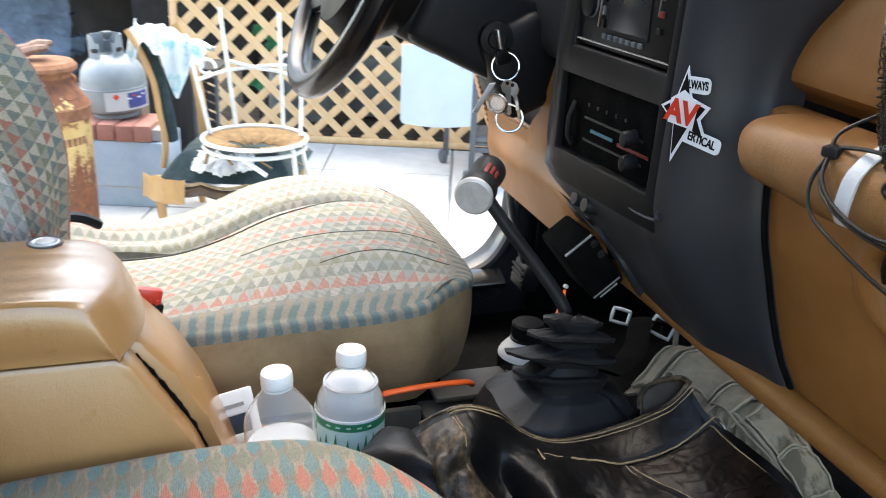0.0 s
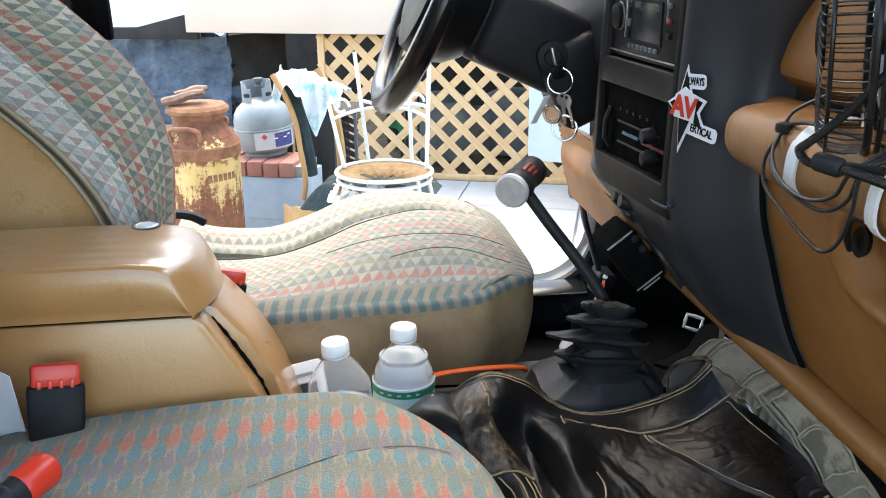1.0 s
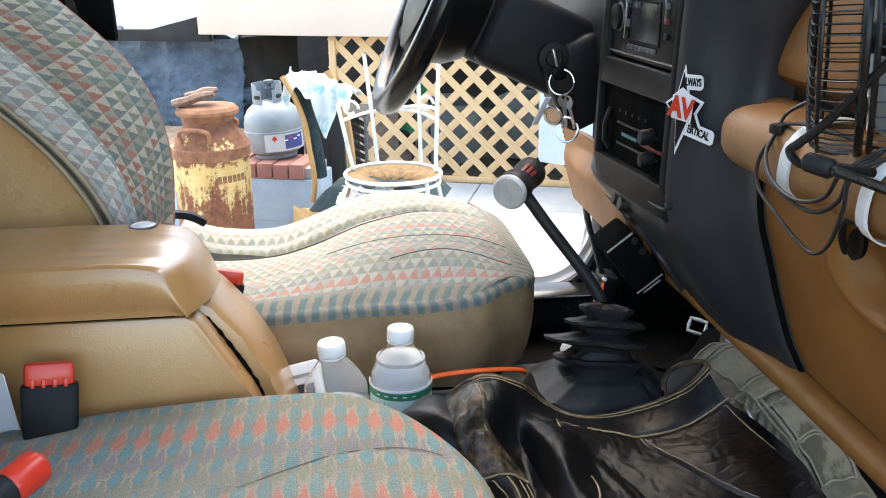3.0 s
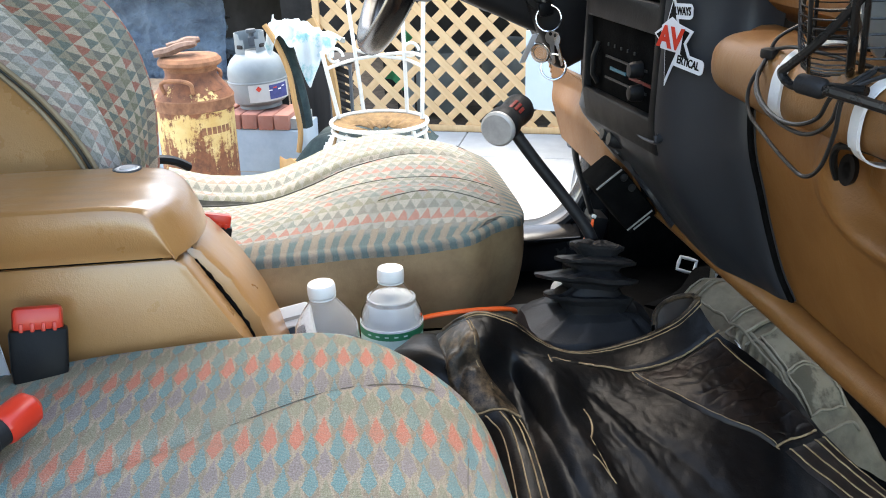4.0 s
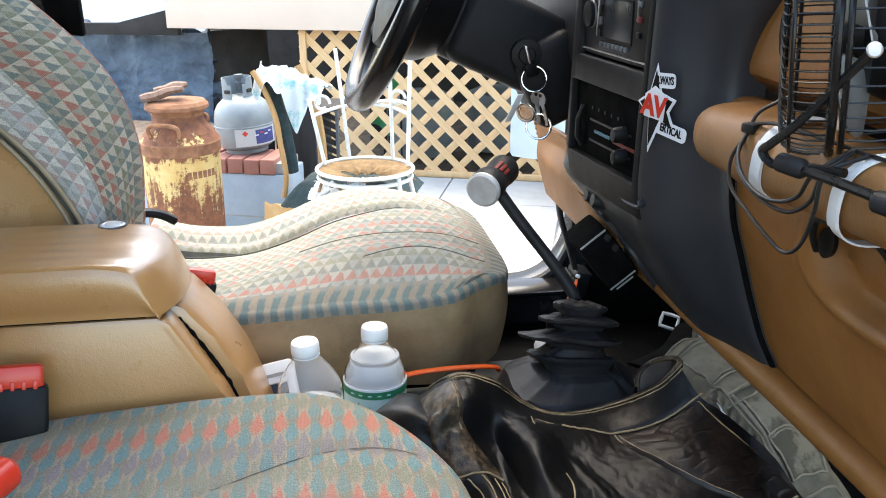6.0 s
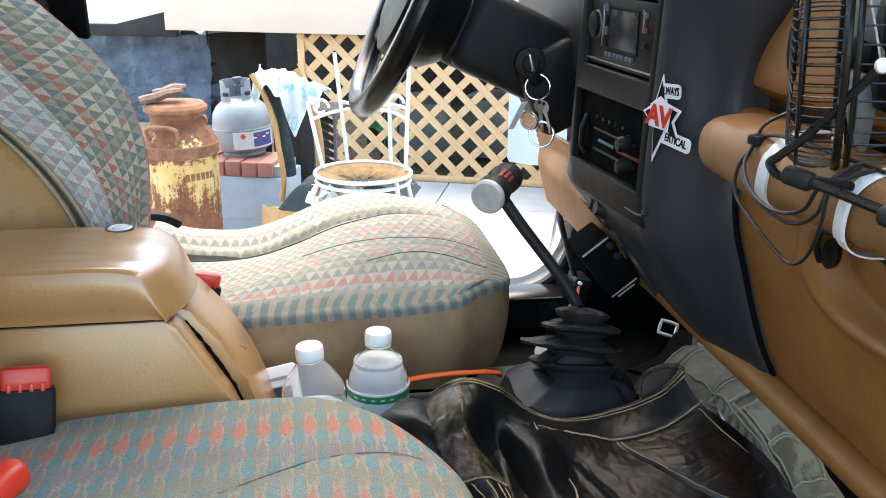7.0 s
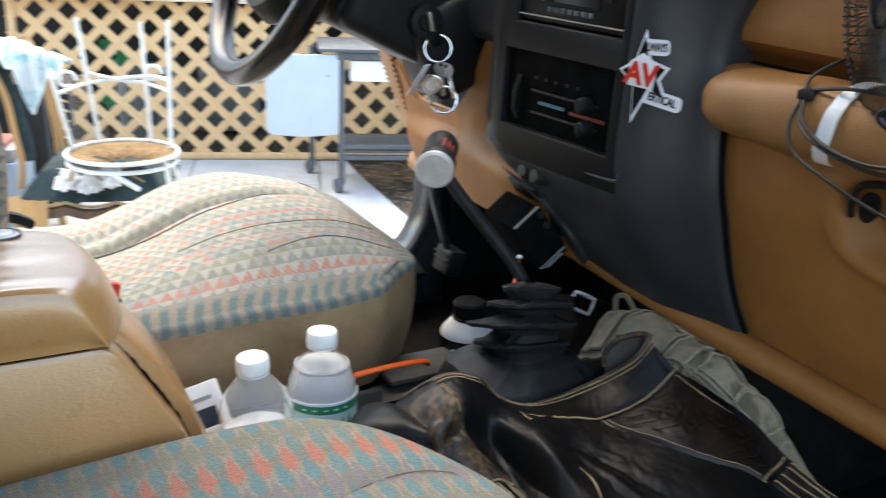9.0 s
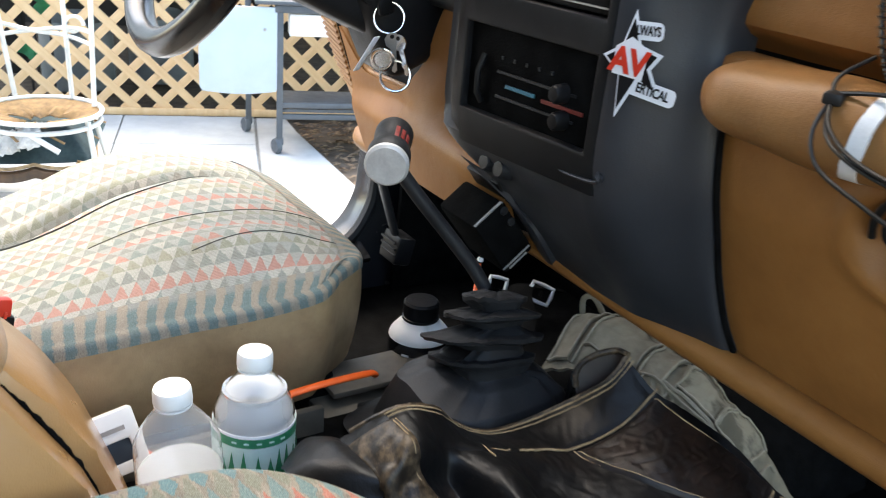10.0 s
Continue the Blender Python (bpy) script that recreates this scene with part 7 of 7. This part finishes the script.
def gas_cylinder():
    g = thing("gas_cylinder", "pale grey propane cylinder standing on the brick cap", "gas cylinder", yard(pose(-1.350, 3.80, 0.337, 0, -3, 10)) @ Matrix.Scale(0.92, 4))
    R = 0.138
    part("body", lathe([(0.095, 0.012), (0.122, 0.030), (R, 0.075), (R + 0.001, 0.125), (R + 0.0035, 0.127), (R + 0.0035, 0.132), (R, 0.134), (R, 0.165), (0.132, 0.198), (0.115, 0.228), (0.088, 0.252), (0.05, 0.266), (0, 0.27)], None, 48, cap=False), TANK, g, "pale grey enamelled body")
    part("foot_ring", lathe([(0.098, 0.0), (0.100, 0.0), (0.100, 0.03), (0.098, 0.03)], None, 40, cap=False), TANK, g)

    def collar(u, v):
        a = lerp(-2.75, 2.75, u) + math.radians(100)
        r = 0.073 - 0.003 * v
        return Vector((r * math.cos(a) - 0.012, r * math.sin(a), 0.232 + lerp(0.0, 0.118, v) * (1.0 if abs(u - 0.5) < 0.43 else 0.75)))
    part("collar", surf(collar, 40, 6, thick=0.004), TANK, g, "pale grey handle collar")
    for a in (-120, -30):
        part("collar_opening", box((0, 0, 0), (0.034, 0.010, 0.018), bevel=0.006), VOID, g, "dark handle slot", m=pose(0.0725 * math.cos(radians(a)) - 0.012, 0.0725 * math.sin(radians(a)), 0.290, 0, 0, a + 90))
    part("valve", merge(lathe([(0.018, 0.285), (0.018, 0.325), (0.012, 0.33), (0.012, 0.345)], None, 16), lathe([(0.022, 0.345), (0.024, 0.350), (0.022, 0.362), (0, 0.363)], None, 18)), DARK_GREY, g, "grey brass valve")

    def band(a0, a1, z0, z1):
        return surf(lambda u, v: ((R + 0.0016) * math.cos(radians(lerp(a0, a1, u))), (R + 0.0016) * math.sin(radians(lerp(a0, a1, u))), lerp(z0, z1, v)), 24, 2, thick=0.0008)
    part("label_paper", band(-98, -5, 0.042, 0.124), TILE, g, "white printed label")
    part("label_print", surf(lambda u, v: ((R + 0.0032) * math.cos(radians(lerp(-58, -14, u))), (R + 0.0032) * math.sin(radians(lerp(-58, -14, u))), lerp(0.050, 0.116, v)), 18, 2, thick=0.0008), NAVY, g, "navy printed panel")
    a = radians(-78)
    part("hazard_mark", box((0, 0, 0), (0.020, 0.0012, 0.020)), RED, g, "red hazard diamond", m=pose((R + 0.0036) * math.cos(a), (R + 0.0036) * math.sin(a), 0.104, 0, 45, -78 + 90))
    for k in range(4):
        a = radians(-56 + 10 * k)
        part("print_bar", box((0, 0, 0), (0.018, 0.0012, 0.005)), RED if k == 1 else PAPER, g, m=pose((R + 0.0050) * math.cos(a), (R + 0.0050) * math.sin(a), 0.092 + 0.010 * (k % 2), 0, 0, -56 + 10 * k + 90))


gas_cylinder()


def wire_chair():
    c = thing("white_metal_chair", "white enamelled wire chair with a torn cane seat", "chair", yard(pose(-0.675, 3.28, 0.0)))
    R, zs = 0.182, 0.408

    def hoop(r, z, w):
        return tube([(r * math.cos(2 * math.pi * k / 40), r * 0.95 * math.sin(2 * math.pi * k / 40), z) for k in range(40)], w, 8, closed=True)
    part("seat_rim", hoop(R, zs, 0.0075), WHITE_METAL, c, "white seat rim")
    part("seat_rim", hoop(R * 0.97, zs - 0.030, 0.008), WHITE_METAL, c, "white lower ring")
    def cane(u, v):
        q = 2 * math.pi * u
        torn = R * (0.34 + 0.34 * fold(math.cos(q), math.sin(q), 3.0, 2.1) + 0.10 * fold(math.cos(q), math.sin(q), 1.0, 9))
        r = lerp(R * 0.96, max(torn, 0.03), v)
        sag = 0.034 * v ** 1.6 * (0.6 + 0.9 * abs(fold(math.cos(q), math.sin(q), 8.0, 1.6)))
        return Vector((r * math.cos(q), r * 0.95 * math.sin(q), zs - 0.004 - sag + 0.010 * v * fold(u * 6, v * 2, 0, 2)))
    part("seat", surf(cane, 72, 8, thick=0.004, wrap=True), CANE, c, "torn yellowed cane seat")
    for k in range(9):
        a = 0.7 * k
        part("loose_cane", tube(spline([(0.16 * math.cos(a), 0.15 * math.sin(a), zs - 0.03), (0.19 * math.cos(a + 0.3), 0.18 * math.sin(a + 0.3), zs - 0.05 - 0.01 * (k % 3))], 6), 0.006, 6, 0.5), CANE, c)
    # legs
    for p, q in (((-0.01, -0.165, zs - 0.03), (0.075, -0.175, 0.325)), ((0.150, -0.090, zs - 0.01), (0.200, -0.130, 0.0)), ((0.135, 0.118, zs - 0.01), (0.205, 0.190, 0.0)), ((-0.135, 0.118, zs - 0.01), (-0.165, 0.150, 0.330))):
        part("leg", rod(p, q, 0.0085), WHITE_METAL, c)
    # back
    for x0, y0, x1, y1, h in ((-0.166, 0.03, -0.208, 0.00, 0.665), (-0.100, 0.145, -0.152, 0.18, 0.83), (0.072, 0.155, 0.058, 0.19, 0.82), (0.152, 0.06, 0.160, 0.10, 0.84)):
        part("back_rod", rod((x0, y0, zs), (x1, y1, h), 0.0078), WHITE_METAL, c)
    part("cross_rod", tube(spline([(-0.198, 0.01, 0.60), (-0.125, 0.165, 0.61), (0.066, 0.175, 0.635), (0.157, 0.08, 0.64)], 20), 0.007, 8), WHITE_METAL, c)
    part("cross_rod", tube(spline([(-0.130, 0.167, 0.645), (-0.03, 0.185, 0.620), (0.068, 0.175, 0.610), (0.157, 0.08, 0.60)], 20), 0.007, 8), WHITE_METAL, c)
    for x, y in ((-0.165, 0.02), (0.090, 0.172)):
        part("scroll", tube([(x + 0.032 * math.cos(a) * (1 - a / 14), y, 0.645 + 0.032 * math.sin(a) * (1 - a / 14)) for a in (k * 0.25 for k in range(23))], 0.006, 8), WHITE_METAL, c, "white scroll")


wire_chair()


def wooden_chair():
    c = thing("upholstered_chair", "old golden-wood chair with a worn green striped seat", "chair", yard(pose(-0.80, 3.45, 0.0)))
    for x, y in ((-0.230, -0.125), (-0.20, 0.28), (0.235, -0.125), (0.22, 0.28)):
        part("leg", tube(spline([(x, y, 0.23), (x - 0.012, y, 0.15), (x, y, 0.0)], 10), 0.020, 8, taper=lambda t: 1.2 - 0.5 * t), OAK, c, "turned wooden leg")
    part("back_post", tube(spline([(-0.250, -0.04, 0.24), (-0.240, -0.03, 0.33), (-0.254, -0.03, 0.44), (-0.268, -0.03, 0.555), (-0.305, -0.03, 0.66), (-0.353, -0.03, 0.742)], 30), 0.0105, 8, 1.1), OAK, c, "curved golden-wood back post")
    part("back_post", tube(spline([(-0.18, 0.28, 0.26), (-0.19, 0.29, 0.42), (-0.22, 0.30, 0.58), (-0.28, 0.31, 0.72)], 20), 0.016, 8, 1.3), OAK, c, "curved golden-wood back post")
    part("back_pad", surf(lambda u, v: (lerp(-0.222, -0.300, v ** 1.5) + 0.012 * math.sin(math.pi * u), lerp(-0.01, 0.07, u), lerp(0.33, 0.71, v)), 10, 14, thick=0.02), GREEN_CLOTH, c, "worn green padded back")

    def seat(u, v):
        x = lerp(-0.24, 0.255, u) 
        y = lerp(-0.135, 0.32, v) - 0.03 * math.sin(math.pi * u) * (1 - v)
        e = min(u, 1 - u, v * 0.9, 1 - v)
        roll = sstep(0, 0.16, e)
        return Vector((x, y, 0.228 + 0.085 * roll ** 0.7 + 0.022 * sstep(0.1, 0.4, e) + 0.010 * fold(x, y, 0, 14) * roll))
    part("seat_pad", surf(seat, 44, 40), GREEN_CLOTH, c, "worn dark green seat pad")
    # the carved front rail with its pale trim
    front = [(lerp(-0.24, 0.255, k / 30), -0.143 - 0.03 * math.sin(math.pi * k / 30), 0.222 - 0.016 * abs(math.sin(3 * math.pi * k / 30))) for k in range(31)]
    part("front_rail", surf(lambda u, v: Vector(cr(front, u)) + Vector((0, 0.006 * math.sin(math.pi * v), -0.040 * v)), 60, 5, thick=0.016), CARVED, c, "scalloped dark wood front rail")
    part("seat_piping", tube([(x, y - 0.004, z + 0.008) for x, y, z in front], 0.0060, 8), STITCH, c, "pale seat trim")
    part("seat_piping", tube([(x, y - 0.004, z - 0.014) for x, y, z in front], 0.0035, 8), CANE, c, "frayed brown trim")
    for x0, y0, z0, w, h, k in ((-0.075, -0.150, 0.292, 0.085, 0.045, 1.0), (0.0, -0.155, 0.285, 0.10, 0.050, 4.0), (0.065, -0.140, 0.300, 0.080, 0.055, 7.0)):
        part("stuffing", surf(lambda u, v, x0=x0, y0=y0, z0=z0, w=w, h=h, k=k: Vector((x0 + w * (u - 0.5) + 0.012 * fold(u, v, k, 5), y0 + 0.09 * v - 0.03 * math.sin(math.pi * u) * (1 - v), z0 - 0.02 + h * v + 0.018 * math.sin(math.pi * u) * math.sin(math.pi * v) + 0.012 * fold(u, v, 2 + k, 5) + 0.005 * fold(u, v, 2 + k, 11))), 24, 18), WHITE_CLOTH, c, "torn white stuffing")
    part("torn_flap", surf(lambda u, v: Vector((-0.280 + 0.145 * u, -0.165 - 0.03 * math.sin(3 * u) - 0.02 * v, 0.258 - 0.085 * v - 0.02 * u + 0.015 * fold(u, v, 1, 4))), 14, 8, thick=0.006), OAK, c, "hanging torn brown lining")


wooden_chair()


def plastic_bag():
    b = thing("plastic_bag", "crumpled white and teal plastic bag draped on the chair back", "plastic bag", yard(pose(-1.005, 3.475, 0.70)))

    def film(u, v):
        x = lerp(-0.150, 0.125, u)
        hang = 0.06 + 0.15 * math.exp(-((u - 0.64) / 0.14) ** 2) + 0.05 * math.exp(-((u - 0.05) / 0.08) ** 2) + 0.05 * fold(u * 3, 0, 1, 3)
        over = 1 - v / 0.55 if v < 0.55 else (v - 0.55) / 0.45 * 0.6
        y = lerp(-0.07, 0.09, v)
        pleat = 0.010 * math.sin(34 * u + 5 * v)
        return Vector((x + 0.02 * fold(u, v, 0, 3), y + pleat + 0.015 * fold(u, v, 5, 4), 0.060 - 0.075 * u ** 2 - hang * over ** 1.4 + 0.02 * fold(u, v, 2, 4) + 0.010 * fold(u, v, 2, 13)))
    part("film", surf(film, 70, 44, thick=0.0015), BAG, b)


plastic_bag()


def crate():
    c = thing("slatted_crate", "dark weathered slatted crate behind the chairs", "crate", yard(pose(-1.105, 4.07, 0.0, 0, 0, 0)))
    part("side", box((-0.07, 0.0, 0.31), (0.20, 0.22, 0.36), bevel=0.006), DARK_WOOD, c, "dark smooth side")
    for k in range(9):
        part("slat", box((0.073, -0.09 + 0.004 * k, 0.16 + 0.037 * k), (0.100, 0.018, 0.022), pose(0, 0, 0, 0, 22, 0), 0.003), DARK_WOOD, c, "grey slat")
    part("frame", plate((0.02, 0.12, 0.128, 0.50), [(0.032, 0.135, 0.116, 0.485)], lambda a, b: (a, -0.112, b), (0, 0.02, 0), 0.002), DARK_GREY, c)
    part("top", box((-0.02, 0.0, 0.50), (0.30, 0.23, 0.015), bevel=0.003), DARK_WOOD, c)
    part("foot", box((-0.02, 0.0, 0.066), (0.28, 0.20, 0.128), bevel=0.004), DARK_WOOD, c)


crate()


def folding_table():
    t = thing("folding_table", "grey steel trolley table with a hanging pale blue leaf", "table", yard(pose(0.10, 4.145, 0.0)))
    leaf = [(-0.315, 0.62), (-0.315, 0.290)] + [(-0.305 + 0.30 * k / 10, 0.272 - 0.012 * math.sin(math.pi * k / 10)) for k in range(11)] + [(0.0, 0.285), (0.0, 0.62)]
    part("leaf", prism(leaf, lambda a, b: (a, -0.012, b), (0, 0.014, 0), 0.003), PANEL_BLUE, t, "pale blue drop leaf")
    part("hinge_bolt", lathe([(0, 0.004), (0.006, 0.003), (0.007, 0)], axis_matrix((-0.05, -0.014, 0.53), (-0.05, -0.1, 0.53)), 12), STEEL, t)
    for x, y in ((0.012, 0.0), (-0.11, 0.33), (0.62, 0.0), (0.62, 0.33)):
        part("leg", box((x, y, 0.33), (0.026, 0.026, 0.56), bevel=0.003), DARK_GREY, t, "grey steel leg")
        w = part("caster", lathe([(0.008, -0.013), (0.030, -0.012), (0.033, -0.006), (0.033, 0.006), (0.030, 0.012), (0.008, 0.013)], pose(x - 0.012, y, 0.034, 0, 90, 25), 20), DARK_GREY, t, "grey caster wheel")
        part("fork", box((x, y, 0.055), (0.034, 0.03, 0.030), bevel=0.004), DARK_GREY, w)
    for z in (0.165, 0.215):
        part("rail", box((0.316, 0.0, z), (0.59, 0.022, 0.022), bevel=0.002), DARK_GREY, t)
    part("shelf", box((0.316, 0.165, 0.19), (0.60, 0.33, 0.014), bevel=0.002), DARK_GREY, t, "grey lower shelf")
    part("top_rail", box((0.30, 0.0, 0.615), (0.62, 0.03, 0.03), bevel=0.003), DARK_GREY, t)
    part("top", box((0.28, 0.165, 0.640), (0.74, 0.38, 0.016), bevel=0.004), DARK_GREY, t, "grey table top")
    part("drawer", box((0.30, 0.05, 0.55), (0.50, 0.10, 0.09), bevel=0.004), WHITE, t, "white drawer front")


folding_table()


def behind_lattice():
    for x, y, z, r in ((-0.85, 5.3, 0.22, 0.17), (-0.45, 5.5, 0.20, 0.16)):
        s = thing("storage_drum", "pale grey drum stored under the deck", "drum", yard(pose(x, y, 0.0)), group="drums under the deck")
        part("body", lathe([(0, 0), (r, 0), (r + 0.01, 0.02), (r + 0.01, 0.30), (r, 0.34), (r * 0.6, 0.37), (0, 0.375)], None, 32), TANK, s)
    for i, (x, z, a) in enumerate(((-1.02, 0.22, 30), (-0.92, 0.44, -25), (-0.99, 0.50, 10))):
        g = thing("green_sheeting", "scrap of green plastic sheet under the deck", "plastic sheet", yard(pose(x, 5.0, z, 0, a, 10)), group="green plastic scraps")
        part("scrap", surf(lambda u, v: (lerp(-0.06, 0.06, u), 0.01 * math.sin(6 * u), lerp(-0.03, 0.03, v) + 0.01 * math.sin(5 * u)), 8, 4, thick=0.002), PLANT, g)
        part("stake", rod((0, 0.02, -0.03), (0, 0.02, -z - 0.02), 0.006), DARK_WOOD, g, m=pose(0, 0, 0, 0, -a, 0))


behind_lattice()
